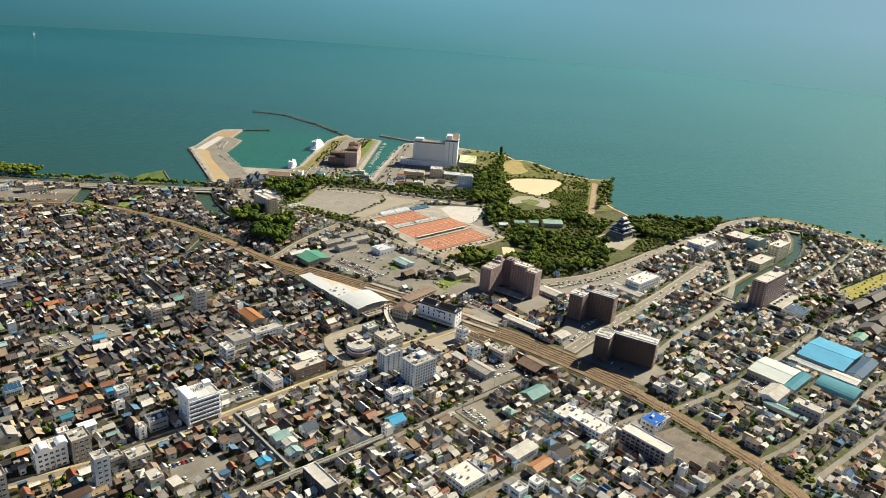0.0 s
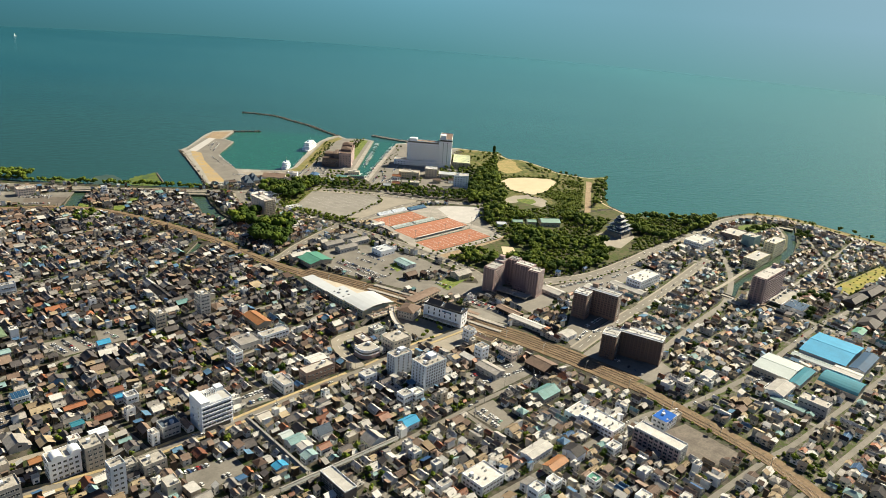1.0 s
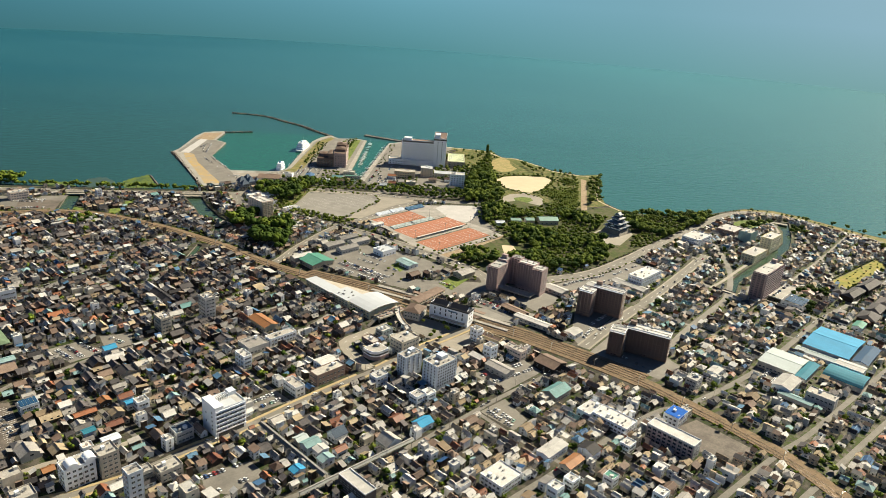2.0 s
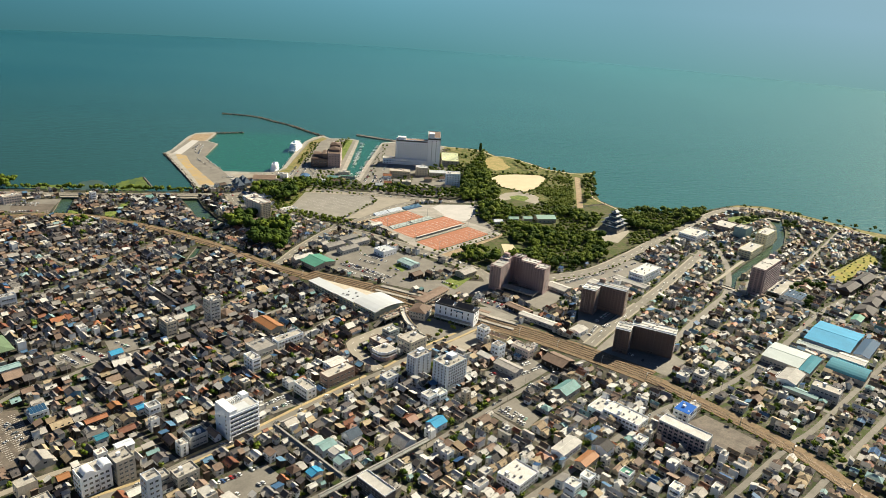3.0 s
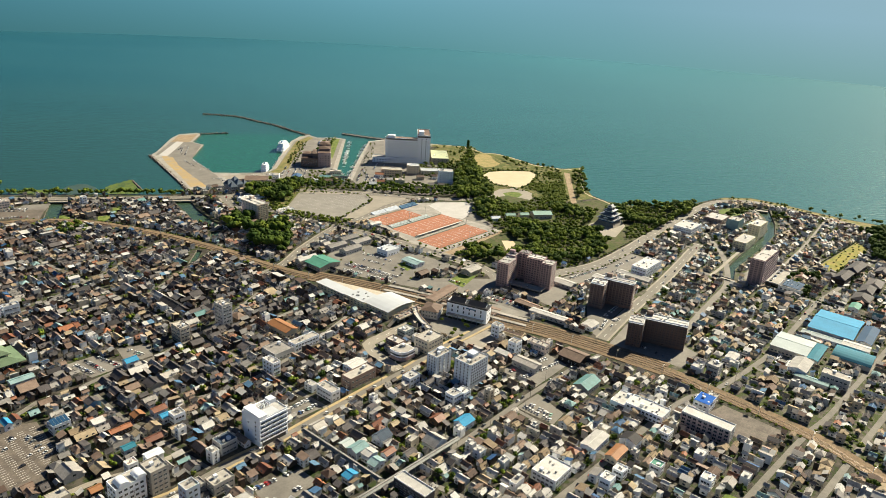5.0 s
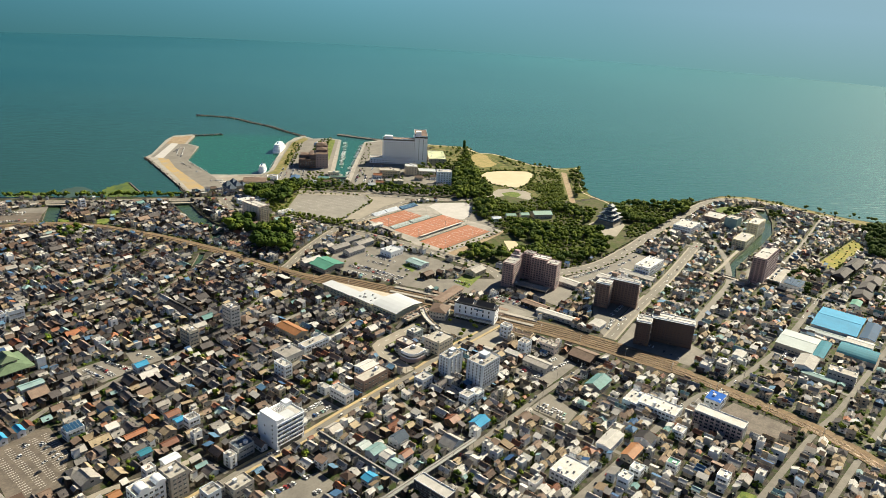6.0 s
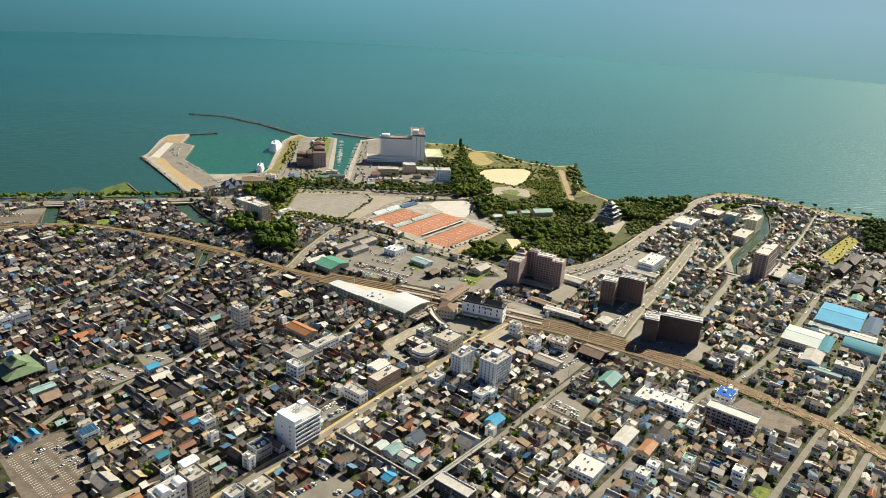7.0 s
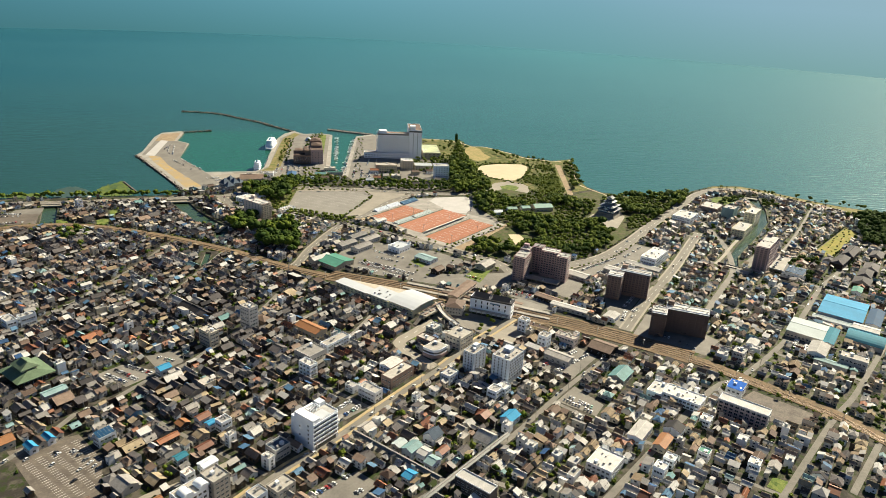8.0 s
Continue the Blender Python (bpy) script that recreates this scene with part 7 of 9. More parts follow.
for u, v, w, d, material in ((668, 748, 34, 9, R_BLUE), (612, 752, 26, 8, PALEBLUE), (640, 752, 26, 9, PALEBLUE)):
    g = thing("grandstand", spot(u, v), "stepped grandstand with blue seats beside the courts", "grandstand")
    for i in range(5):
        part("tier", Shape().box(0, i * d / 5, -0.1, w, (i + 1) * d / 5 - 0.03, 0.6 + 0.6 * i), material, g)
    claim(u, v, (0, 0, w, d))
for u, v in ((590, 706), (632, 702), (668, 704), (586, 648), (640, 645), (696, 648), (578, 596), (632, 593), (688, 596)):
    fl = thing("floodlight", spot(u, v), "tall slim floodlight mast at the courts", "floodlight", "floodlights of the courts")
    part("mast", Shape().tube(0, 0, -0.2, 13, 0.2, 0.12, 6), METAL, fl)
    part("lamp_head", Shape().box(-1.1, -0.2, 13, 1.1, 0.2, 13.7), METAL, fl)
for u, v, w, n in ((592, 696, 36, 4), (632, 696, 40, 4)):
    sd2 = thing("terrace_stand", spot(u, v), "pale green stepped stand between the courts", "grandstand", "stands of the courts")
    for k in range(n):
        part("tier", Shape().box(0, k * 2.2, -0.1, w, k * 2.2 + 2.15, 0.5 + 0.45 * k), MINTROOF, sd2)
shed(571, 715, 18, 8, 4, 1.0, "x", WHITE, R_PALE, "white club house of the tennis ground", "club house", nw=2)
for ring in ([(687, 684), (700, 712), (712, 738), (735, 744), (790, 712), (770, 640), (702, 655)],):
    mark_ring(ring)
shed(786, 590, 29, 19, 6.0, 3.2, "x", W_CREAM, GREENPALE, "park rest house with a pale green roof", "rest house", nw=3, turn=-37)
shed(771, 604, 13, 11, 5.4, 2.2, "x", W_CREAM, GREENPALE, "side wing of the park rest house", "rest house", nw=1, turn=-37)
shed(756, 620, 15, 9, 3.8, 2.0, "x", W_WHITE, GREENPALE, "small park house with a green roof", "park house", nw=1, turn=-37)
shed(726, 624, 13, 10, 4.2, 2.0, "x", W_WHITE, PALEBLUE, "white club hut beside the courts", "club hut", nw=1, turn=-37)

# bridges over canal and moat
for u, v, w, d, turn, label in ((298, 1082, 26, 9, -35, "concrete road bridge over the canal"), (428, 985, 34, 10, -33, "concrete road bridge over the canal mouth"), (402, 836, 26, 6, 30, "narrow bridge over the canal"),
                                (764, 288, 8, 16, 0, "concrete bridge over the moat"), (1128, 350, 12, 26, 20, "road bridge at the moat's mouth"), (322, 758, 34, 5, -60, "narrow concrete lane bridge over a ditch")):
    b = thing("bridge", spot(u, v, LAND, turn), label, "bridge")
    part("deck", Shape().box(0, 0, -0.5, w, d, 0.2), PAVE, b)
    part("parapet", Shape().box(0, 0, 0.2, w, 0.3, 1.1) if w > d else Shape().box(0, 0, 0.2, 0.3, d, 1.1), CONCRETE, b)
    part("parapet", Shape().box(0, d - 0.3, 0.2, w, d, 1.1) if w > d else Shape().box(w - 0.3, 0, 0.2, w, d, 1.1), CONCRETE, b)

# single houses and small blocks that stand out in the streets
shed(444, 382, 7, 36, 4.6, 1.2, "y", W_CREAM, R_TAN, "long cream railway office with a low tan roof beside the tracks", "railway office", nw=9, name="railway_office")
sol = flat_block(81, 534, 12.5, 8.5, 7, PALEBLUE, "white two-storey house with solar panels on its roof", "house", nx=3, ny=4, name="house", gear=0)
for i in range(5):
    part("solar_panel", Shape().add([(0.6 + i * 2.3, 0.6, 7.9), (2.7 + i * 2.3, 0.6, 7.9), (2.7 + i * 2.3, 7.9, 9.3), (0.6 + i * 2.3, 7.9, 9.3), (0.6 + i * 2.3, 0.6, 7.8), (2.7 + i * 2.3, 0.6, 7.8), (2.7 + i * 2.3, 7.9, 9.2), (0.6 + i * 2.3, 7.9, 9.2)],
                                    [(0, 1, 2, 3), (4, 7, 6, 5), (0, 4, 5, 1), (1, 5, 6, 2), (2, 6, 7, 3), (3, 7, 4, 0)]), NAVYROOF, sol, "dark blue solar panel")
flat_block(258, 596, 10.5, 13, 22, W_GREY, "slim grey seven-storey block with balconies", "apartment building", nx=4, ny=3, gear=5)
flat_block(214, 595, 10, 15, 14, W_CREAM, "cream four-storey apartment block among old houses", "apartment building", nx=5, ny=3)
flat_block(115, 750, 9, 15, 9, WHITE, "white three-storey school block", "school", nx=6, ny=3, roof=R_PALE)
flat_block(126, 749, 14, 7, 9.5, PALEBLUE, "pale blue three-storey school block", "school", nx=2, ny=6, roof=R_PALE)
for k, (u, v, w, d, h, rise, al, wall, roof, label) in enumerate((
        (37, 579, 10, 10, 5, 2.6, "x", W_CREAM, ORANGE, "house with a bright orange tiled roof"), (48, 561, 5.6, 9, 4.6, 1.6, "y", W_WHITE, BLUEROOF, "row house with a blue roof"),
        (54, 562, 5.6, 9, 4.6, 1.6, "y", W_CREAM, R_BROWN, "row house with a brown roof"), (60, 562, 5.6, 9, 4.6, 1.6, "y", W_WHITE, BLUEROOF, "row house with a blue roof"),
        (66, 563, 5.6, 9, 4.6, 1.6, "y", W_CREAM, R_RED, "row house with a red roof"), (84, 597, 13, 13, 5.5, 3.6, "x", W_BROWN, R_BROWN, "large brown timber house with a broad roof"),
        (84, 616, 17, 8, 4.6, 1.2, "x", W_WHITE, R_TEAL, "long white store with a pale blue roof"), (289, 331, 13, 10, 5.6, 2.6, "x", PALEBLUE, BLUEROOF, "house with a bright blue roof"),
        (210, 346, 10, 7, 5, 1.6, "y", W_WHITE, R_TEAL, "shop with a faded teal roof"), (213, 355, 9, 7, 6.5, 1.0, "y", W_WHITE, R_PALE, "white shop with a pale roof"),
        (210, 364, 12, 9, 6.5, 1.8, "x", PALEBLUE, R_TEAL, "shop with a faded teal roof"), (211, 376, 9, 7, 4.5, 1.2, "x", W_CREAM, MINTROOF, "shop with a mint roof"),
        (254, 330, 14, 12, 5.5, 4.2, "y", W_WHITE, R_GREY, "temple house with a steep grey roof"), (550, 217, 14, 9, 6, 1.0, "x", WHITE, R_PALE, "wide white hall with a pale roof"))):
    shed(u, v, w, d, h, rise, al, wall, roof, label + " in a dense street", "house", nw=2, name="house")
for u, v, w, d, h, rise, al, wall, roof, label in (
        (140, 505, 10, 7, 5, 1.8, "x", W_WHITE, R_RED, "house with a red tiled roof"), (140.5, 494, 7, 6, 5.5, 1.2, "x", W_WHITE, BLUEROOF, "shop under a bright blue roof"),
        (107, 503, 15, 5.5, 4, 1.3, "x", W_BROWN, R_RED, "long low house with a rust-red roof"), (127, 509, 8, 7, 5, 1.7, "y", W_BROWN, ORANGE, "timber house with an orange-brown roof"),
        (119, 475, 11, 6.5, 5, 1.6, "x", W_BROWN, R_RED, "house with a rust-red roof"), (104, 478, 8, 6, 5, 1.2, "x", W_WHITE, TEALROOF, "white house with a teal roof"),
        (111, 546, 9, 8, 6, 2.0, "y", BLUEWALL, R_DARK, "blue-painted house with a dark roof"), (110, 458, 11, 7.5, 5.5, 1.0, "x", W_WHITE, PALEBLUE, "white house with a pale blue roof"),
        (127, 488, 9, 7, 5, 1.9, "y", W_CREAM, R_TAN, "cream house with a tan roof"), (224, 348, 9, 6, 5, 1.8, "x", W_WHITE, R_RED, "white house with a red roof"),
        (233, 362, 11, 10, 5.5, 3.6, "x", W_WHITE, SLATE, "shrine house with a dark blue roof"), (189, 349, 9, 6.5, 5, 1.4, "y", W_WHITE, BLUEROOF, "house with a bright blue roof"),
        (160, 585, 10, 8, 5.5, 2.0, "x", W_WHITE, BLUEROOF, "white house with a blue roof"), (70, 452, 7, 6, 5, 1.6, "x", W_BROWN, ORANGE, "shed with an orange-red roof")):
    shed(u, v, w, d, h, rise, al, wall, roof, label + " in a dense street", "house", nw=2, name="house")
flat_block(145, 486, 9, 8, 8.5, WHITE, "white three-storey house beside the blue shop", "house", nx=3, ny=3, roof=R_PALE, name="house", gear=2)
flat_block(96, 457, 7, 6.5, 8, W_WHITE, "white tower house with a pink roof deck", "house", nx=2, ny=2, roof=PINK, name="house", gear=1)
for u, v, w, d, h, wall, label, cat in ((238, 494, 8, 14, 11, WHITE, "white three-storey studio building", "building"), (311, 359, 10, 9, 8.5, WHITE, "white concrete block of flats", "building"), (322, 357, 9, 9, 7, WHITE, "low white block of flats", "building"),
                                        (366, 463, 13, 10, 7, MINTROOF, "pale mint shop by the station", "shop"), (305, 401, 13, 9, 8.5, PALEBLUE, "pale blue shop with a white front", "shop"), (304, 219, 9, 8, 9.5, WHITE, "white three-storey doctor's house", "house"),
                                        (322, 218, 8, 8, 7, WHITE, "white cube house with terraces", "house"), (388, 213, 10, 8, 7, WHITE, "white house near the housing block", "house"), (513, 220, 13, 10, 11, W_GREY, "grey three-storey block by the railway", "building"),
                                        (345, 201, 8, 8, 7.5, W_WHITE, "white house with a green roof deck", "house"), (355, 169, 9, 8, 8, WHITE, "tall white house with a flat roof", "house")):
    flat_block(u, v, w, d, h, wall, label, cat, nx=3, ny=3, roof=GREENROOF if "green roof" in label else R_PALE)

# open ground without houses: round the coach park, along the avenue and below the marina
for ring in ([(541, 905), (583, 960), (690, 890), (718, 790), (700, 770), (600, 752), (566, 745), (540, 752), (520, 800), (512, 850)], [(600, 940), (716, 900), (800, 790), (835, 742), (806, 720), (760, 742), (690, 830), (610, 905)],
             [(566, 590), (700, 588), (705, 570), (650, 556), (560, 560)]):
    mark_ring(ring)
build_town()

# utility poles beside the nearer streets
pole_mesh = Shape().tube(0, 0, -0.2, 10.5, 0.17, 0.11, 6).data("pole", [CONCRETE])
arm_mesh = Shape().box(-0.9, -0.06, 9.2, 0.9, 0.06, 9.34).box(-0.75, -0.06, 8.4, 0.75, 0.06, 8.52).data("crossarm", [METAL])
box_mesh = Shape().tube(0.38, 0, 7.2, 8.1, 0.24, 0.24, 8).data("transformer", [METAL])
for name, first, last in (("main_street", 60, 330), ("market_street", 150, 440), ("west_street", 40, 260), ("arcade_street", 190, 230), ("cross_c", 200, 260), ("cross_d", 330, 350), ("cross_e", 220, 245), ("cross_g", 270, 290), ("cross_b", 170, 330), ("factory_street", 300, 560)):
    line, half = smooth_line(STREETS[name][0], 4), STREETS[name][1] / 2 + STREETS[name][3]
    for i in range(3, len(line) - 2, 7):
        p, d = line[i], (Vector(line[i + 1]) - Vector(line[i])).normalized()
        if not first < p[0] < last or xy(*p)[1] > 640:
            continue
        s = half + 0.3 if i % 2 else -half - 0.3
        e = thing("utility_pole", spot(p[0] - d.y * s, p[1] + d.x * s, LAND, math.degrees(math.atan2(d.y, d.x)) + 90), "grey concrete utility pole beside a street", "utility pole", "utility poles")
        part("pole", pole_mesh, None, e)
        part("crossarm", arm_mesh, None, e)
        if i % 3 == 0:
            part("transformer", box_mesh, None, e)

# ---------------------------------------------------------------- trees
ICO_V = [(0, 0, 1), (0.894, 0, 0.447), (0.276, 0.851, 0.447), (-0.724, 0.526, 0.447), (-0.724, -0.526, 0.447), (0.276, -0.851, 0.447),
         (0.724, 0.526, -0.447), (-0.276, 0.851, -0.447), (-0.894, 0, -0.447), (-0.276, -0.851, -0.447), (0.724, -0.526, -0.447), (0, 0, -1)]
ICO_F = [(0, 1, 2), (0, 2, 3), (0, 3, 4), (0, 4, 5), (0, 5, 1), (1, 6, 2), (2, 7, 3), (3, 8, 4), (4, 9, 5), (5, 10, 1),
         (6, 7, 2), (7, 8, 3), (8, 9, 4), (9, 10, 5), (10, 6, 1), (11, 7, 6), (11, 8, 7), (11, 9, 8), (11, 10, 9), (11, 6, 10)]


def clump(shape, c, r, rnd, m=0):
    shape.add([(c[0] + p[0] * r * rnd.uniform(0.55, 1.35), c[1] + p[1] * r * rnd.uniform(0.55, 1.35), c[2] + p[2] * r * rnd.uniform(0.5, 1.1)) for p in ICO_V], ICO_F, m)


def tree_shapes(seed, h=8.0, spread=3.4, kind="broad", n=42):
    """Trunk with limbs, and a crown of leaf clumps with gaps."""
    rnd = random.Random(seed)
    trunk, crown = Shape(), Shape()
    base = h * (0.3 if kind == "broad" else 0.12)
    trunk.tube(0, 0, -0.3, base * 1.3, 0.05 * h * 0.5, 0.03 * h * 0.5, 6)
    trunk.tube(0, 0, base * 1.3, h * 0.9, 0.03 * h * 0.5, 0.02, 6)
    if kind == "broad":
        lobes = [(rnd.uniform(-0.5, 0.5) * spread, rnd.uniform(-0.5, 0.5) * spread, rnd.uniform(0.5, 0.8) * h, rnd.uniform(0.4, 0.62) * spread) for _ in range(6)]
        for x, y, z, r in lobes:
            q = Shape().tube(0, 0, 0, 1, 0.12, 0.04, 5)
            d = Vector((x, y, z - base))
            m = d.to_track_quat("Z", "Y").to_matrix()
            trunk.add([tuple(m @ Vector((p[0], p[1], p[2] * d.length)) + Vector((0, 0, base))) for p in q.v], q.f)
        for x, y, z, r in lobes:
            clump(crown, (x, y, z), r * 1.05, rnd)
        for i in range(n):
            x, y, z, r = lobes[i % 6]
            a, b = rnd.uniform(0, 2 * math.pi), rnd.uniform(-0.35, 1.0)
            k = math.sqrt(max(0, 1 - b * b))
            clump(crown, (x + r * k * math.cos(a), y + r * k * math.sin(a), z + r * b * 0.85), rnd.uniform(0.18, 0.36) * spread * 0.7, rnd)
    elif kind == "column":
        for i in range(n):
            t = (i + 0.5) / n
            r, a = spread * 0.5 * min(1.0, 5 * (1.02 - t)), rnd.uniform(0, 2 * math.pi)
            clump(crown, (r * math.cos(a), r * math.sin(a), base + (h - base) * t), 0.5 * spread * min(1.0, 4 * (1.1 - t)), rnd)
    else:
        for i in range(n):
            t = (i + 0.5) / n
            r = spread * (1 - t) ** 0.75 * rnd.uniform(0.55, 1.0)
            a = rnd.uniform(0, 2 * math.pi)
            clump(crown, (r * math.cos(a), r * math.sin(a), base + (h - base) * t), 0.42 * spread * (1.1 - t) * rnd.uniform(0.7, 1.2), rnd)
    return trunk, crown


TREES = [tree_shapes(s, 8.0, 4.2, "broad", 20) for s in range(6)] + [tree_shapes(20 + s, 11, 2.4, "cone", 40) for s in range(2)] + [tree_shapes(31, 11, 1.7, "column", 70)]
BUSH = []
for s in range(4):
    rnd, q = random.Random(50 + s), Shape()
    for _ in range(6):
        clump(q, (rnd.uniform(-0.8, 0.8), rnd.uniform(-0.8, 0.8), rnd.uniform(0.2, 1.0)), rnd.uniform(0.45, 0.8), rnd)
    BUSH.append((Shape().tube(0, 0, -0.2, 0.8, 0.08, 0.04, 5), q))
SMALL = [tree_shapes(70 + s, 8.0, 4.2, "broad", 5) for s in range(4)]
TREE_MESH = {}
tree_rng = random.Random(77)
tree_count, more_trees = 0, []


def tree(u, v, size=1.0, leaf=None, proto=None, label="broadleaf tree with a dense green crown", group="", z=LAND):
    global tree_count
    leaf = leaf or LEAF_M
    tree_count += 1
    if tree_count > 290:
        more_trees.append((u, v, size, TREES[tree_rng.randrange(6) if proto is None else proto], (LEAF_D, LEAF_M, LEAF_Y).index(leaf)))
        return
    k = tree_rng.randrange(6) if proto is None else proto
    if (k, leaf) not in TREE_MESH:
        TREE_MESH[(k, leaf)] = (TREES[k][0].data("trunk", [TRUNK]), TREES[k][1].data("crown", [leaf]))
        TREE_MESH[(k, leaf)][1].polygons.foreach_set("use_smooth", [True] * len(TREES[k][1].f))
    s = size * tree_rng.uniform(0.85, 1.15)
    e = thing("tree", spot(u, v, z, tree_rng.uniform(0, 360)) @ Matrix.Diagonal((s, s, s * tree_rng.uniform(0.85, 1.1), 1)), label, "tree", group)
    part("trunk", TREE_MESH[(k, leaf)][0], None, e)
    part("crown", TREE_MESH[(k, leaf)][1], None, e)


def scatter(ring, gap, rnd, keep_out=()):
    """Points inside a ring at least about gap apart."""
    u0, u1, v0, v1 = min(p[0] for p in ring), max(p[0] for p in ring), min(p[1] for p in ring), max(p[1] for p in ring)
    pts, cells = [], {}
    for _ in range(int((u1 - u0) * (v1 - v0) / gap ** 2 * 6)):
        p = (rnd.uniform(u0, u1), rnd.uniform(v0, v1))
        c = (int(p[0] // gap), int(p[1] // gap))
        if inside(p, ring) and all(math.hypot(p[0] - q[0], p[1] - q[1]) >= gap for i in (-1, 0, 1) for j in (-1, 0, 1) for q in cells.get((c[0] + i, c[1] + j), ())):
            if any(a < p[0] < b and c2 < p[1] < d for a, c2, b, d in keep_out):
                continue
            cells.setdefault(c, []).append(p)
            pts.append(p)
    return pts


def wood(name, rows, leaves, label, category="trees"):
    """rows: (u, v, size, proto pair, leaf index). One object of many plants."""
    V, F, MI, base = [], [], [], 0
    for u, v, s, (tr, cr), li in rows:
        a, sz = tree_rng.uniform(0, 6.28), s * tree_rng.uniform(0.85, 1.15)
        x, y = xy(u, v)
        m = np.array([[math.cos(a) * s, -math.sin(a) * s, 0], [math.sin(a) * s, math.cos(a) * s, 0], [0, 0, sz]])
        for shp, mi in ((tr, 0), (cr, 1 + li)):
            V.append(np.array(shp.v) @ m.T + np.array([x, y, LAND]))
            F += [tuple(j + base for j in q) for q in shp.f]
            MI += [mi] * len(shp.f)
            base += len(shp.v)
    me = bpy.data.meshes.new(name)
    me.from_pydata(np.concatenate(V).tolist(), [], F)
    for x in [TRUNK] + leaves:
        me.materials.append(x)
    me.polygons.foreach_set("material_index", MI)
    me.polygons.foreach_set("use_smooth", [True] * len(F))
    me.update()
    tagged(new(name, me), label, category, "", "stuff")


WOOD_NORTH = [(1080, 944), (1078, 934), (1012, 880), (930, 800), (893, 766), (856, 716), (817, 708), (775, 728), (845, 792), (949, 866)]
SCRUB = [(985, 712), (1016, 728), (1060, 730), (1058, 704), (976, 649), (899, 604), (874, 628), (900, 690), (950, 703)]
WOOD_CASTLE = [(786, 705), (859, 691), (841, 645), (875, 581), (899, 545), (840, 521), (788, 482), (769, 454), (717, 443), (656, 456), (616, 513), (567, 565), (616, 578), (655, 561), (708, 591), (724, 644)]
WOOD_SHORE = [(880, 520), (930, 545), (977, 516), (1040, 468), (1074, 450), (1013, 442), (848, 442), (810, 450), (863, 478)]
CAPE = [(1066, 688), (1120, 700), (1146, 708), (1080, 668), (989, 612), (945, 607), (985, 630)]
GROVE_A = [(432, 853), (469, 856), (468, 841), (451, 823), (407, 814)]
GROVE_B = [(435, 806), (452, 806), (491, 800), (465, 754), (420, 711), (400, 753)]
GROVE_C = [(525, 944), (556, 966), (598, 960), (640, 942), (612, 918), (584, 900), (548, 884), (534, 905)]
keep = [(805, 470, 884, 524), (622, 522, 690, 580), (768, 566, 824, 606), (748, 600, 788, 626), (812, 650, 858, 696), (722, 612, 748, 640)]
rnd = random.Random(3)


def growth(u, v):
    """Where the wood stands tall (1) and where it is young and low (0)."""
    k = 0.5 + 0.3 * math.sin(u * 0.052 + 1.3 * math.sin(v * 0.037)) + 0.3 * math.sin(v * 0.061 - u * 0.021 + 2.0)
    return min(1.0, max(0.0, k))


plants = []
for ring in (WOOD_CASTLE, WOOD_SHORE):
    for u, v in scatter(ring, 5.2, rnd, keep):
        k = growth(u, v)
        if (752 < u < 835 and 535 < v < 600) or (775 < u < 890 and 440 < v < 472):
            k = 0.0
        if rnd.random() < 0.42 * k:
            continue
        if rnd.random() < 0.12 - 0.08 * k:
            plants.append((u, v, rnd.uniform(1.6, 2.8), rnd.choice(BUSH), rnd.choice((1, 2))))
            continue
        size = (0.62 + 0.95 * k) * rnd.uniform(0.78, 1.3)
        plants.append((u, v, size, rnd.choice(TREES[:6]), rnd.choices((0, 1, 2), (1.5 + 5 * k, 6, 2.4 - 2 * k))[0]))
wood("trees", plants, [LEAF_D, LEAF_M, LEAF_Y], "dense dark green wood round the castle keep")
plants = [(u, v, rnd.uniform(0.9, 1.7) * (1.0 if u < 960 else 0.7), rnd.choice(TREES[:6]), rnd.choices((0, 1, 2), (3, 6, 1.4))[0]) for ring, gap in ((WOOD_NORTH, 6.3), (CAPE, 7.0)) for u, v in scatter(ring, gap, rnd)]
wood("trees", plants, [LEAF_D, LEAF_M, LEAF_Y], "green belt of trees in the lakeside park")
plants = [(u, v, rnd.uniform(1.3, 2.3), TREES[rnd.randrange(6)], rnd.choices((0, 1), (7, 2))[0]) for ring in (GROVE_A, GROVE_B, GROVE_C) for u, v in scatter(ring, 8.5, rnd)]
wood("trees", plants, [LEAF_D, LEAF_M], "tall old grove beside the railway")
plants = [(u, v, rnd.uniform(1.0, 1.7) + 1.3 * growth(v, u), BUSH[rnd.randrange(4)], rnd.choices((0, 1, 2), (0.6, 3, 6))[0]) for u, v in scatter(SCRUB, 3.8, rnd) if growth(u + 40, v) > rnd.uniform(0, 0.5)]
plants += [(u, v, rnd.uniform(1.0, 2.0), BUSH[rnd.randrange(4)], rnd.choices((0, 1, 2), (1, 3, 3))[0]) for u, v in scatter([(1060, 800), (1088, 850), (1084, 826), (1058, 780)], 7, rnd)]
PARK = [(1112, 952), (1095, 985), (1040, 1005), (990, 960), (940, 868), (845, 787), (806, 745), (770, 705), (735, 665), (700, 600), (640, 580), (590, 575), (600, 500), (650, 455), (760, 446), (1010, 446), (1070, 450), (985, 515),
        (965, 585), (1075, 676), (1140, 712), (1104, 735), (1086, 785), (1094, 818), (1104, 890), (1088, 913), (1100, 950)]
FIELD = [(930, 800), (968, 810), (1004, 796), (1038, 762), (1030, 738), (1000, 724), (953, 706), (918, 704), (902, 722), (902, 751)]
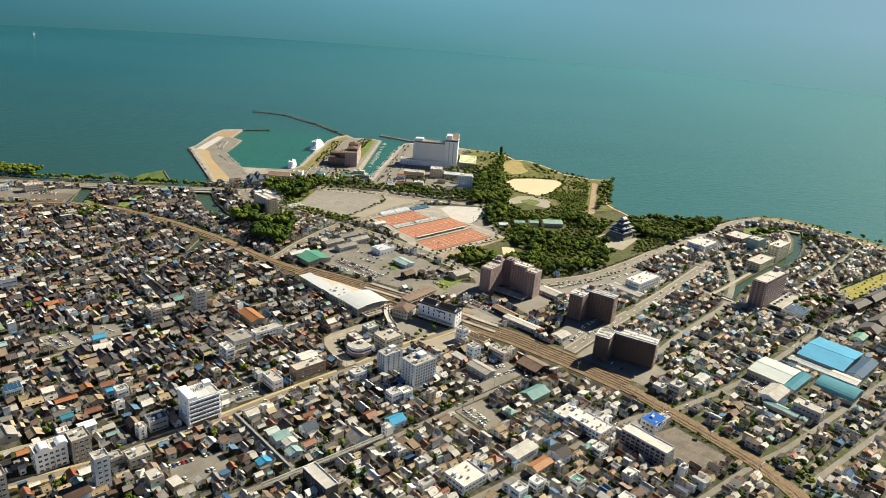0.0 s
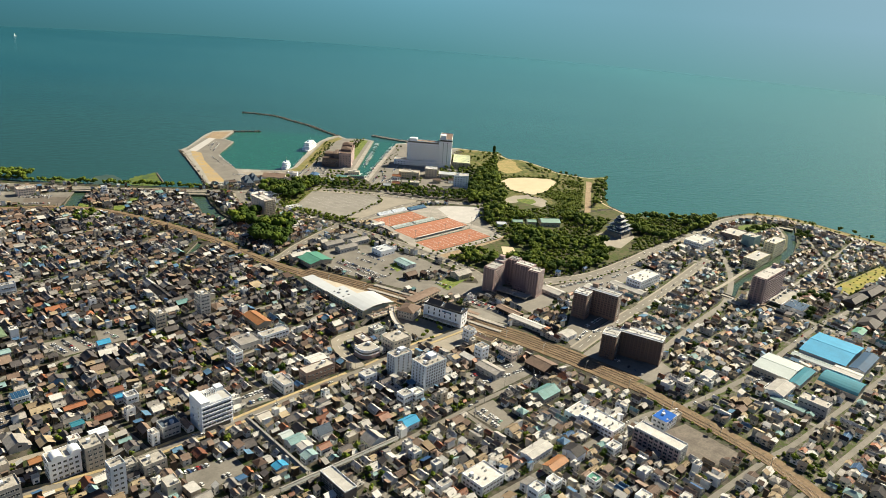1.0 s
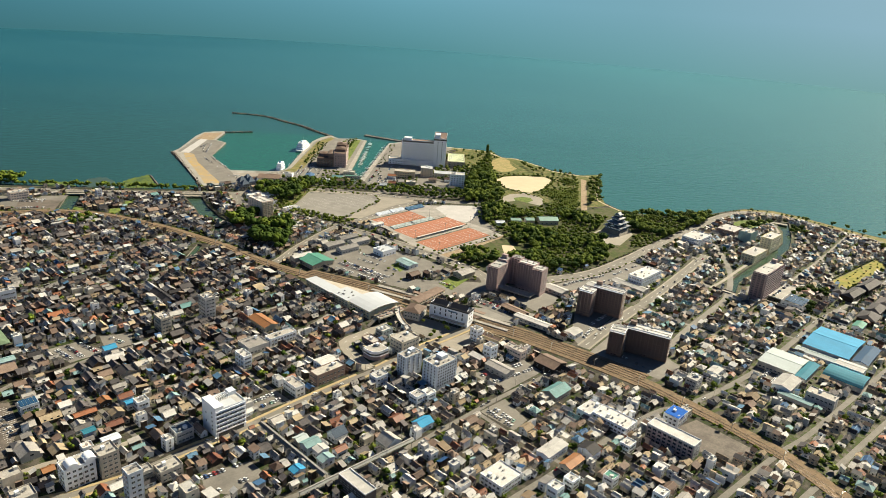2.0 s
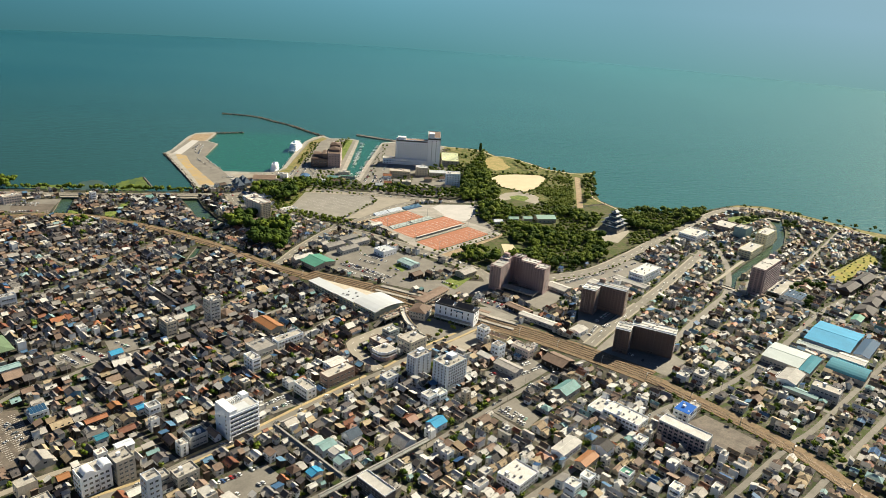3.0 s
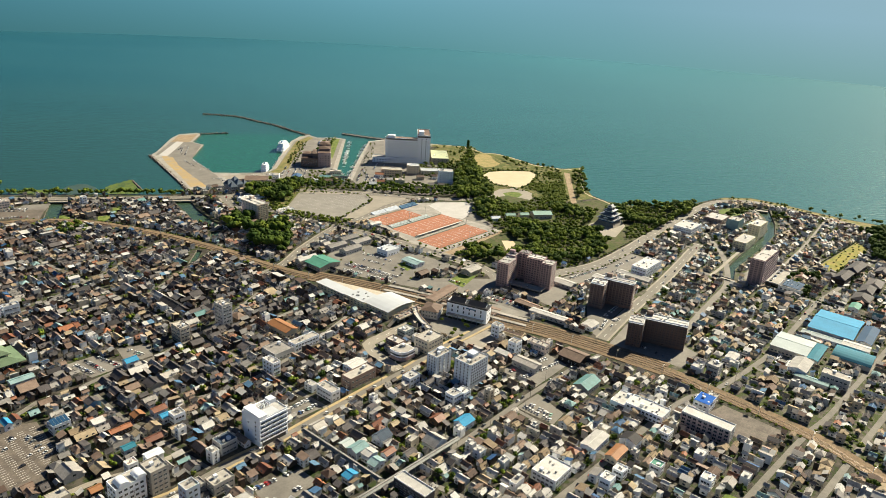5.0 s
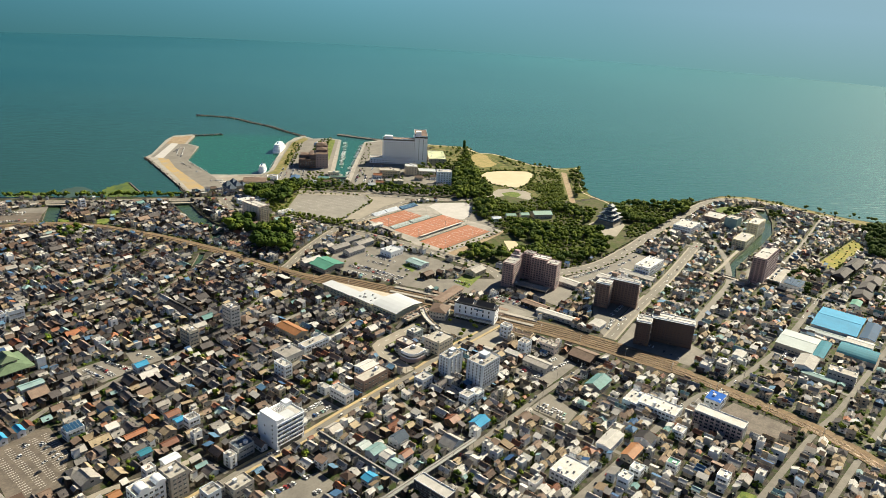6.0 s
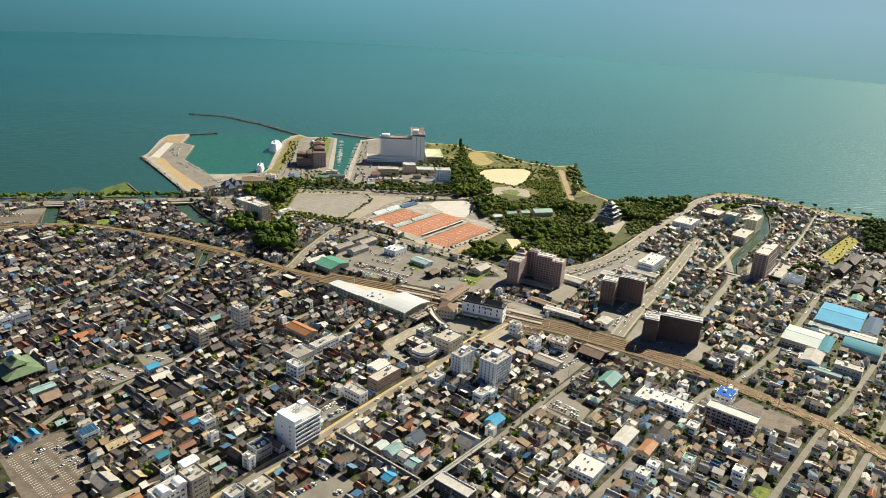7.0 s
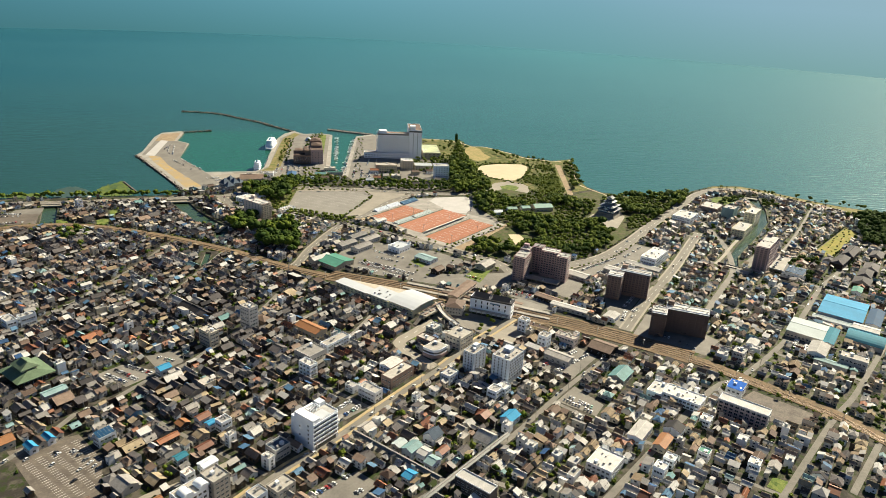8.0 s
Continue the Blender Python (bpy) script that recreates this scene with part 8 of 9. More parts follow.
for u, v in scatter(PARK, 8.5, rnd, keep):
    path = 0.839 * (v - 584) - 0.544 * (u - 897)
    if inside((u, v), FIELD) or inside((u, v), [(1053, 910), (1092, 914), (1080, 880), (1044, 828), (986, 828), (996, 862)]) or abs(path) < 9 or math.sin(u * 0.06 + 1) * math.sin(v * 0.07) + math.sin(u * 0.023 - v * 0.031) < rnd.uniform(0.0, 0.5):
        continue
    if rnd.random() < 0.45:
        plants.append((u, v, rnd.uniform(0.45, 0.95), SMALL[rnd.randrange(4)], rnd.choices((0, 1, 2), (3, 5, 2))[0]))
    else:
        plants.append((u, v, rnd.uniform(1.2, 3.0), BUSH[rnd.randrange(4)], rnd.choices((0, 1, 2), (2, 4, 3))[0]))
for i in range(len(FIELD)):
    a, b = Vector(FIELD[i - 1]), Vector(FIELD[i])
    for k in range(int((b - a).length / 4)):
        p = a.lerp(b, k * 4 / (b - a).length)
        if rnd.random() < 0.7:
            plants.append((p.x + rnd.uniform(-2, 2), p.y + rnd.uniform(-2, 2), rnd.uniform(1.2, 2.4), BUSH[rnd.randrange(4)], rnd.choices((0, 1, 2), (3, 4, 1))[0]))
wood("shrubs", plants, [LEAF_D, LEAF_M, LEAF_Y], "olive scrub and young trees in the park", "shrubs")

# single trees
for i in range(78):
    t = i / 77
    u, v = Vector((232, 1200)).lerp(Vector((470, 1010)), t)
    if 0.46 < t < 0.5 or 0.30 < t < 0.36:
        continue
    tree(u + rnd.uniform(-2, 4), v + rnd.uniform(-3, 3), rnd.uniform(0.75, 1.15), label="shore tree beside the lakeside road", group="trees along the shore", z=LAND - 1.9)
for u, v in scatter([(150, 1275), (200, 1262), (246, 1238), (282, 1196), (262, 1178), (236, 1192), (190, 1226), (140, 1262)], 7.5, rnd):
    tree(u, v, rnd.uniform(1.2, 1.7), LEAF_M, label="large broadleaf tree on the lake shore", group="trees along the shore")
line = smooth_line(STREETS["tree_avenue"][0], 9)[4:-3]
for p, q in zip(line[:-1], line[1:]):
    d = (Vector(q) - Vector(p)).normalized()
    for s in (-8.5, 8.5):
        if rnd.random() < 0.8:
            tree(p[0] - d.y * s, p[1] + d.x * s, rnd.uniform(0.38, 0.55), LEAF_Y if rnd.random() < 0.35 else LEAF_M, label="small street tree with yellow-green leaves", group="avenue trees")
for a, b, n in (((529, 853), (557, 768), 12), ((557, 768), (660, 806), 12), ((600, 914), (672, 842), 12), ((660, 806), (676, 836), 4), ((532, 858), (580, 896), 7), ((572, 592), (690, 588), 11)):
    for i in range(n):
        p = Vector(a).lerp(Vector(b), (i + rnd.uniform(0.2, 0.8)) / n)
        tree(p.x, p.y, rnd.uniform(0.4, 0.62), LEAF_Y if rnd.random() < 0.4 else LEAF_M, label="young tree at the car park's edge", group="car park trees")
tree(1090, 954, 1.9, LEAF_D, 8, "tall slender poplar at the shore")
line = smooth_line(STREETS["park_road"][0], 7)[3:-20]
for p, q in zip(line[:-1], line[1:]):
    d = (Vector(q) - Vector(p)).normalized()
    for side in (-9.6, 9.6):
        if rnd.random() < 0.75:
            tree(p[0] - d.y * side, p[1] + d.x * side, rnd.uniform(0.28, 0.45), LEAF_D if rnd.random() < 0.5 else LEAF_M, label="small round street tree beside the park road", group="trees along the park road")
for u, v in scatter([(520, 800), (540, 752), (566, 748), (556, 775), (530, 850), (545, 895), (530, 905), (512, 850)], 6.5, rnd):
    tree(u, v, rnd.uniform(0.55, 0.9), LEAF_Y if rnd.random() < 0.5 else LEAF_M, label="yellow-green tree at the coach park", group="car park trees")
for u, v in scatter([(600, 938), (690, 902), (770, 800), (820, 738), (806, 728), (752, 775), (690, 860), (610, 915)], 8.0, rnd):
    tree(u, v, rnd.uniform(0.45, 0.8), LEAF_D if rnd.random() < 0.4 else LEAF_M, label="leafy tree in the row below the marina", group="trees below the marina")
for u, v in ((1078, 850), (1070, 838), (1062, 824), (1055, 812), (1046, 800), (1070, 800), (1060, 785)):
    tree(u, v, rnd.uniform(0.8, 1.2), label="park tree near the shore", group="park trees")
for i in range(30):
    p = Vector((1150, 428)).lerp(Vector((1200, 190)), i / 29)
    if rnd.random() < 0.7:
        tree(p.x + rnd.uniform(14, 24) * (1 if i > 5 else 0.6), p.y + rnd.uniform(-3, 3), rnd.uniform(0.4, 1.05), label="small tree on the shore bank", group="trees along the shore")
for u, v in scatter([(1118, 204), (1178, 194), (1162, 130), (1010, 136), (1000, 172)], 7.5, rnd):
    tree(u, v, rnd.uniform(1.2, 1.9), LEAF_D, label="tall dark tree of the lakeside wood", group="lakeside wood")
for ring, gap in (([(1128, 215), (1150, 212), (1150, 204), (1128, 206)], 8.5), ([(1030, 385), (1062, 398), (1120, 372), (1080, 375)], 8), ([(1090, 335), (1120, 348), (1125, 325), (1100, 315)], 9),
                  ([(262, 972), (292, 962), (284, 925), (254, 935)], 7.5), ([(790, 214), (815, 212), (838, 240), (828, 246)], 8), ([(835, 236), (868, 232), (872, 215), (850, 212)], 8)):
    for u, v in scatter(ring, gap, rnd):
        tree(u, v, rnd.uniform(0.8, 1.25), LEAF_D if rnd.random() < 0.6 else LEAF_M)
for i in range(10):
    tree(790 + i * 13, 177 + rnd.uniform(-3, 3), rnd.uniform(0.7, 1.0), LEAF_D, rnd.choice((6, 7)), "clipped dark conifer by the inn", "trees by the inn")
for u, v in scatter([(450, 650), (480, 680), (520, 655), (545, 590), (545, 505), (500, 490), (476, 545)], 11, rnd):
    if not blocked(u - 1, v - 1, u + 1, v + 1) or rnd.random() < 0.35:
        tree(u, v, rnd.uniform(0.3, 0.55), LEAF_M, label="small tree between the station lots", group="trees by the station")
for u, v in ((489, 101), (485, 90), (483, 79), (492, 110), (480, 70), (494, 122)):
    tree(u, v, rnd.uniform(0.6, 0.8), LEAF_M, label="roadside tree by the railway", group="trees by the railway")
for u, v in ((404, 436), (412, 440), (420, 462), (432, 446), (426, 436), (352, 470), (347, 466), (396, 474), (388, 478), (408, 428)):
    tree(u, v, rnd.uniform(0.45, 0.7), LEAF_M, label="round tree on the station forecourt", group="trees by the station")
# planting round the hotel and the quays
for ring in ([(590, 1030), (610, 985), (680, 950), (700, 880), (680, 870), (600, 960)], [(700, 885), (760, 872), (830, 760), (810, 750), (720, 840)], [(850, 880), (900, 920), (915, 900), (870, 850)]):
    for u, v in scatter(ring, 7.5, rnd):
        more_trees.append((u, v, rnd.uniform(0.45, 1.1), TREES[rnd.randrange(6)], rnd.choices((0, 1, 2), (5, 4, 1))[0]))
for ring, gap, s in (([(690, 860), (740, 785), (805, 722), (830, 745), (800, 790), (740, 850), (700, 890)], 7, 0.85), ([(845, 800), (950, 880), (1000, 985), (985, 995), (930, 900), (835, 815)], 7, 0.8),
                     ([(930, 1190), (918, 1200), (880, 1180), (765, 1075), (778, 1060)], 6, 0.55), ([(700, 1068), (840, 1204), (850, 1192), (712, 1056)], 6, 0.5), ([(728, 914), (960, 1114), (968, 1106), (738, 906)], 9, 0.4),
                     ([(660, 960), (700, 1000), (720, 985), (690, 950)], 7, 0.6), ([(740, 860), (800, 905), (815, 880), (760, 835)], 10, 0.7), ([(830, 860), (880, 900), (905, 880), (850, 830)], 8, 0.7), ([(800, 770), (850, 810), (870, 790), (820, 755)], 7, 0.8), ([(1000, 1060), (1056, 1000), (1020, 990), (985, 1040)], 10, 0.5),
                     ([(705, 905), (620, 930), (560, 960), (570, 980), (640, 952), (706, 932)], 6, 0.8), ([(905, 700), (900, 752), (926, 800), (968, 812), (1040, 765), (1046, 772), (968, 822), (918, 808), (890, 752), (895, 700)], 8, 0.55)):
    for u, v in scatter(ring, gap, rnd):
        tree(u, v, rnd.uniform(0.7, 1.3) * s, LEAF_D if rnd.random() < 0.4 else LEAF_M, label="round clipped tree on the hotel grounds", group="trees of the harbour quarter")

wood("trees", more_trees, [LEAF_D, LEAF_M, LEAF_Y], "scattered green trees of the harbour quarter")
plants = []
for u, v in scatter([(905, 208), (925, 222), (1068, 208), (1045, 193)], 8.5, rnd):
    plants.append((u, v, rnd.uniform(0.8, 1.3), BUSH[rnd.randrange(4)], 0))
hedge_line = smooth_line([(786, 250), (781, 200), (769, 128)], 3)
for p in hedge_line:
    plants.append((p[0] + 2.5, p[1], rnd.uniform(0.9, 1.4), BUSH[rnd.randrange(4)], 0))
for a, b in (((905, 203), (1060, 189)), ((920, 227), (1070, 211))):
    for i in range(45):
        p = Vector(a).lerp(Vector(b), i / 44)
        plants.append((p.x, p.y, rnd.uniform(0.7, 1.2), BUSH[rnd.randrange(4)], 0))
wood("shrubs", plants, [LEAF_D], "clipped dark shrubs and hedges", "shrubs")

# green verges of the railway
plants = []
for p, q in zip(rail_line[:-1], rail_line[1:]):
    d = (Vector(q) - Vector(p)).normalized()
    for k in range(5):
        s = rnd.choice((-1, 1)) * rnd.uniform(8.2, 10.5)
        o = Vector(p).lerp(Vector(q), rnd.random()) + Vector((-d.y, d.x)) * s
        if (p[1] > 640 or p[1] < 240) and rnd.random() < 0.8:
            plants.append((o.x, o.y, rnd.uniform(0.6, 1.3), BUSH[rnd.randrange(4)], rnd.choices((0, 1), (2, 3))[0]))
wood("verge_shrubs", plants, [LEAF_M, LEAF_Y], "weedy green verge along the railway", "shrubs")

# gardens: trees and shrubs on free ground between the houses
plants = []
for _ in range(22000):
    u, v = rnd.uniform(0, 1180), rnd.uniform(60, 1090)
    if not in_view_stretch(u, v) or blocked(u - 0.6, v - 0.6, u + 0.6, v + 0.6):
        continue
    old = v > 345 and u < 470
    if rnd.random() < (0.7 if old else 0.9):
        if rnd.random() < 0.16:
            plants.append((u, v, rnd.uniform(0.4, 0.75), SMALL[rnd.randrange(4)], rnd.choices((0, 1, 2), (4, 4, 2))[0]))
        else:
            plants.append((u, v, rnd.uniform(0.9, 1.9), BUSH[rnd.randrange(4)], rnd.choices((0, 1, 2), (3, 4, 2))[0]))
        taken[int(u + 49):int(u + 52), int(v + 49):int(v + 52)] = True
for a, b, c, e in plots:
    for _ in range(int((c - a) * (e - b) / 9) + 1):
        u, v = rnd.uniform(a + 0.5, c - 0.5), rnd.uniform(b + 0.5, e - 0.5)
        if rnd.random() < 0.4:
            plants.append((u, v, rnd.uniform(0.45, 0.85), SMALL[rnd.randrange(4)], rnd.choices((0, 1, 2), (4, 4, 1))[0]))
        else:
            plants.append((u, v, rnd.uniform(1.0, 2.0), BUSH[rnd.randrange(4)], rnd.choices((0, 1, 2), (3, 4, 2))[0]))
wood("garden_trees", plants, [LEAF_D, LEAF_M, LEAF_Y], "garden trees and shrubs between the houses", "garden plants")

# ---------------------------------------------------------------- cars


def car_meshes(l=4.2, w=1.7, h=1.5, van=False):
    body = Shape()
    secs = [(-l / 2, 0.78, 0.45, 0.62), (-l / 2 + 0.15, 0.8, 0.28, 0.80), (-l / 2 + 1.0, w / 2, 0.25, 0.95), (l / 2 - 1.2, w / 2, 0.25, 0.92), (l / 2 - 0.1, 0.78, 0.3, 0.72), (l / 2, 0.7, 0.42, 0.6)]
    if van:
        secs[4] = (l / 2 - 0.1, 0.8, 0.3, 0.95)
    pts = []
    for x, hw, z0, z1 in secs:
        pts += [(x, -hw, z0), (x, hw, z0), (x, hw, z1), (x, -hw, z1)]
    fs = [(0, 3, 2, 1), (20, 21, 22, 23)]
    for i in range(5):
        a, b = 4 * i, 4 * i + 4
        fs += [(a, a + 1, b + 1, b), (a + 1, a + 2, b + 2, b + 1), (a + 2, a + 3, b + 3, b + 2), (a + 3, a, b, b + 3)]
    body.add(pts, [q[::-1] for q in fs])
    x0, x1, t0, t1 = (-l / 2 + 0.2, l / 2 - 0.5, -l / 2 + 0.35, l / 2 - 1.1) if van else (-l / 2 + 0.5, l / 2 - 1.05, -l / 2 + 1.1, l / 2 - 1.9)
    zt = 1.75 if van else h
    cabin = Shape().add([(x0, -0.78, 0.9), (x1, -0.78, 0.9), (x1, 0.78, 0.9), (x0, 0.78, 0.9), (t0, -0.64, zt - 0.06), (t1, -0.64, zt - 0.06), (t1, 0.64, zt - 0.06), (t0, 0.64, zt - 0.06)],
                        [(0, 1, 5, 4), (1, 2, 6, 5), (2, 3, 7, 6), (3, 0, 4, 7)])
    body.box(t0 - 0.04, -0.67, zt - 0.08, t1 + 0.04, 0.67, zt)
    wheel = Shape()
    ring = [(0.31 * math.cos(2 * math.pi * i / 8), 0.31 * math.sin(2 * math.pi * i / 8)) for i in range(8)]
    wheel.add([(a, -0.1, b) for a, b in ring] + [(a, 0.1, b) for a, b in ring], [tuple(range(8)), tuple(range(8, 16))[::-1]] + [(i, i + 8, (i + 1) % 8 + 8, (i + 1) % 8) for i in range(8)])
    return body, cabin, wheel, l


CARS = [car_meshes(), car_meshes(3.4, 1.5, 1.6), car_meshes(3.4, 1.48, 1.75, True), car_meshes(4.6, 1.75, 1.45)]
CAR_DATA = {}
car_rng = random.Random(9)
car_count, extra_cars = 0, []
GLASS_CAR = GLASS


def car(m, words="on asphalt"):
    """A parked car; past the first 240 they are collected into one object."""
    global car_count
    k = car_rng.randrange(4)
    c = car_rng.choices(range(7), (15, 5, 2, 1.5, 0.8, 0.8, 0.5))[0]
    if car_count >= 240:
        extra_cars.append((m, k, c))
        return
    car_count += 1
    if (k, c) not in CAR_DATA:
        CAR_DATA[(k, c)] = CARS[k][0].data("car", [PAINTS[c]])
    if k not in CAR_DATA:
        CAR_DATA[k] = (CARS[k][1].data("cabin", [GLASS_CAR]), CARS[k][2].data("wheel", [TYRE]))
    ob = solid("car", CAR_DATA[(k, c)], None, m, "parked %s %s %s" % (PAINT_NAMES[c], ("compact car", "small car", "small van", "saloon car")[k], words), "car", "parked cars")
    part("cabin_glass", CAR_DATA[k][0], None, ob, "dark car windows")
    l = CARS[k][3]
    for x in (-l / 2 + 0.75, l / 2 - 0.8):
        for y in (-0.68, 0.68):
            part("wheel", CAR_DATA[k][1], None, ob, at=pose(x, y, 0.31))


def car_row(u0, v0, u1, v1, n, turn, fill=0.85, z=LAND + 0.09, words="on asphalt"):
    """n bays from one point to another; turn: the cars' heading in the plan."""
    for i in range(n):
        t = (i + 0.5) / n
        if car_rng.random() < fill:
            car(spot(u0 + (u1 - u0) * t, v0 + (v1 - v0) * t, z, turn + car_rng.choice((0, 180)) + car_rng.gauss(0, 2)), words)


car_row(140, 390, 172, 386, 11, 95, 0.8, words="in a street parking lot")
car_row(146, 372, 176, 369, 10, 95, 0.5, words="in a street parking lot")
car_row(218, 446, 236, 446, 7, 90, 0.9, words="behind the shops")
car_row(218, 436, 236, 436, 7, 90, 0.9, words="behind the shops")
car_row(351, 319, 350, 292, 10, 5, 0.9, words="on a dusty lot")
car_row(358, 317, 356, 292, 9, 5, 0.8, words="on a dusty lot")
car_row(388, 358, 436, 347, 15, 80, 0.7, words="near the railway")
car_row(388, 344, 434, 336, 15, 80, 0.6, words="near the railway")
car_row(500, 470, 508, 420, 17, 8, 0.95, words="beside the railway")
car_row(507, 470, 515, 420, 17, 8, 0.95, words="beside the railway")
car_row(459, 640, 470, 570, 25, 12, 0.9, words="in the station car park")
car_row(452, 640, 463, 565, 25, 12, 0.8, words="in the station car park")
car_row(440, 630, 456, 560, 22, 12, 0.9, words="in the station car park")
car_row(478, 640, 492, 580, 18, 12, 0.55, words="in the station car park")
car_row(500, 560, 512, 505, 18, 15, 0.6, words="on the lots by the station")
car_row(520, 560, 530, 535, 9, 15, 0.6, words="on the lots by the station")
car_row(492, 655, 500, 610, 14, 15, 0.5, words="on the lots by the station")
car_row(715, 660, 765, 690, 15, 135, 0.4, words="beside the courts")
car_row(584, 190, 606, 190, 9, 90, 0.9, words="at the factory")
car_row(584, 180, 604, 180, 8, 90, 0.9, words="at the factory")
car_row(795, 254, 845, 254, 18, 90, 0.6, LAND + 3.5, "on a parking deck")
car_row(554, 436, 549, 470, 10, 12, 0.6, LAND + 3.6, "on a parking deck")
car_row(552, 341, 567, 339, 6, 90, 0.8)
car_row(515, 262, 521, 300, 10, 0, 0.6, words="by the apartment block")
car_row(133, 620, 137, 596, 8, 0, 0.9, words="among the houses")
car_row(142, 622, 145, 594, 9, 0, 0.9, words="among the houses")
car_row(152, 620, 158, 594, 8, 0, 0.9, words="among the houses")
car_row(175, 618, 182, 595, 7, 0, 0.6, words="among the houses")
for k in range(4):
    car_row(44 + k * 8, 560 - k * 2, 46 + k * 8, 504 + k * 3, 16, 5, (0.12, 0.3, 0.2, 0.35)[k], words="in a marked parking lot")
car_row(575, 1200, 560, 1120, 16, 60, 0.5, words="on the harbour pier")
car_row(584, 1180, 572, 1110, 14, 60, 0.45, words="on the harbour pier")
car_row(545, 1060, 560, 1048, 8, 60, 0.8, words="on the harbour pier")
car_row(655, 1010, 700, 1050, 16, 60, 0.6, words="on the quay")
car_row(596, 1230, 640, 1290, 16, 45, 0.7, words="on the harbour pier")
car_row(590, 1236, 632, 1296, 14, 45, 0.5, words="on the harbour pier")
car_row(810, 935, 850, 965, 14, 45, 0.7, words="at the lakeside hotel")
car_row(800, 945, 842, 977, 14, 45, 0.7, words="at the lakeside hotel")
car_row(735, 935, 790, 985, 20, 45, 0.6, words="beside the marina")
car_row(725, 1000, 770, 1025, 14, 45, 0.6, words="on the quay")
car_row(200, 1060, 262, 1032, 20, 60, 0.5, words="by the railway")
car_row(603, 1270, 640, 1300, 8, 60, 0.6, words="on the harbour pier")
car_row(598, 1245, 580, 1150, 14, 60, 0.35, words="on the harbour pier")
car_row(548, 1040, 566, 1030, 8, 60, 0.7, words="on the harbour pier")
car_row(735, 880, 790, 965, 22, 20, 0.6, words="at the lakeside hotel")
car_row(750, 872, 798, 938, 18, 20, 0.6, words="at the lakeside hotel")
car_row(690, 1010, 730, 1090, 20, 60, 0.5, words="on the quay")
for k in range(5):
    car_row(722 + k * 9, 905 - k * 10, 762 + k * 9, 940 - k * 10, 15, 135, (0.8, 0.7, 0.75, 0.6, 0.5)[k], words="in the hotel car park")
for k in range(3):
    car_row(640 + k * 12, 1005 - k * 14, 690 + k * 12, 1055 - k * 14, 18, 135, (0.7, 0.6, 0.5)[k], words="on the quay")
car_row(745, 1010, 800, 1062, 18, 135, 0.6, words="on the quay")
car_row(830, 1120, 880, 1180, 16, 135, 0.5, words="on the quay")
car_row(600, 1040, 640, 1028, 12, 60, 0.6, words="on the harbour apron")
car_row(230, 1085, 262, 1060, 13, 50, 0.7, words="by the lakeside road")
car_row(236, 1092, 268, 1067, 13, 50, 0.7, words="by the lakeside road")
car_row(620, 432, 690, 418, 22, 80, 0.6)
car_row(622, 415, 690, 404, 22, 80, 0.6)
car_row(700, 412, 755, 410, 16, 90, 0.5)
car_row(545, 352, 605, 356, 18, 90, 0.6)
car_row(520, 340, 548, 347, 8, 90, 0.5)
car_row(655, 395, 662, 362, 9, 0, 0.5)
for name in ("park_road", "shop_avenue", "tree_avenue", "harbour_road", "lake_road", "hedge_street", "factory_street", "main_street", "west_street", "market_street"):
    pts, wd = smooth_line(STREETS[name][0], 5), STREETS[name][1]
    for i in range(2, len(pts) - 2):
        if car_rng.random() < 0.09:
            d = Vector(pts[i + 1]) - Vector(pts[i])
            d.normalize()
            s = car_rng.choice((-1, 1)) * wd * 0.22
            car(spot(pts[i][0] - d.y * s, pts[i][1] + d.x * s, LAND + 0.2, math.degrees(math.atan2(d.y, d.x))), "on the street")
for _ in range(5000):
    u, v = car_rng.uniform(20, 1150), car_rng.uniform(60, 1080)
    if in_view_stretch(u, v) and not blocked(u - 2, v - 2, u + 2, v + 2):
        car(spot(u, v, LAND + 0.03, car_rng.choice((0, 90)) + car_rng.gauss(0, 5)), "beside a house")
        taken[int(u + 48):int(u + 53), int(v + 48):int(v + 53)] = True
if extra_cars:
    V, F, MI, base = [], [], [], 0
    for m, k, c in extra_cars:
        body, cabin, wheel, l = CARS[k]
        M = np.array(m)
        bits = [(body, c, (0, 0, 0)), (cabin, 7, (0, 0, 0))] + [(wheel, 8, (x, y, 0.31)) for x in (-l / 2 + 0.75, l / 2 - 0.8) for y in (-0.68, 0.68)]
        for s, mi, o in bits:
            V.append((np.array(s.v) + np.array(o)) @ M[:3, :3].T + M[:3, 3])
            F += [tuple(j + base for j in q) for q in s.f]
            MI += [mi] * len(s.f)
            base += len(s.v)
    me = bpy.data.meshes.new("parked_cars")
    me.from_pydata(np.concatenate(V).tolist(), [], F)
    for x in PAINTS + [GLASS_CAR, TYRE]:
        me.materials.append(x)
    me.polygons.foreach_set("material_index", MI)
    me.update()
    tagged(new("parked_cars", me), "white, silver and dark cars parked about the town", "cars", "", "stuff")

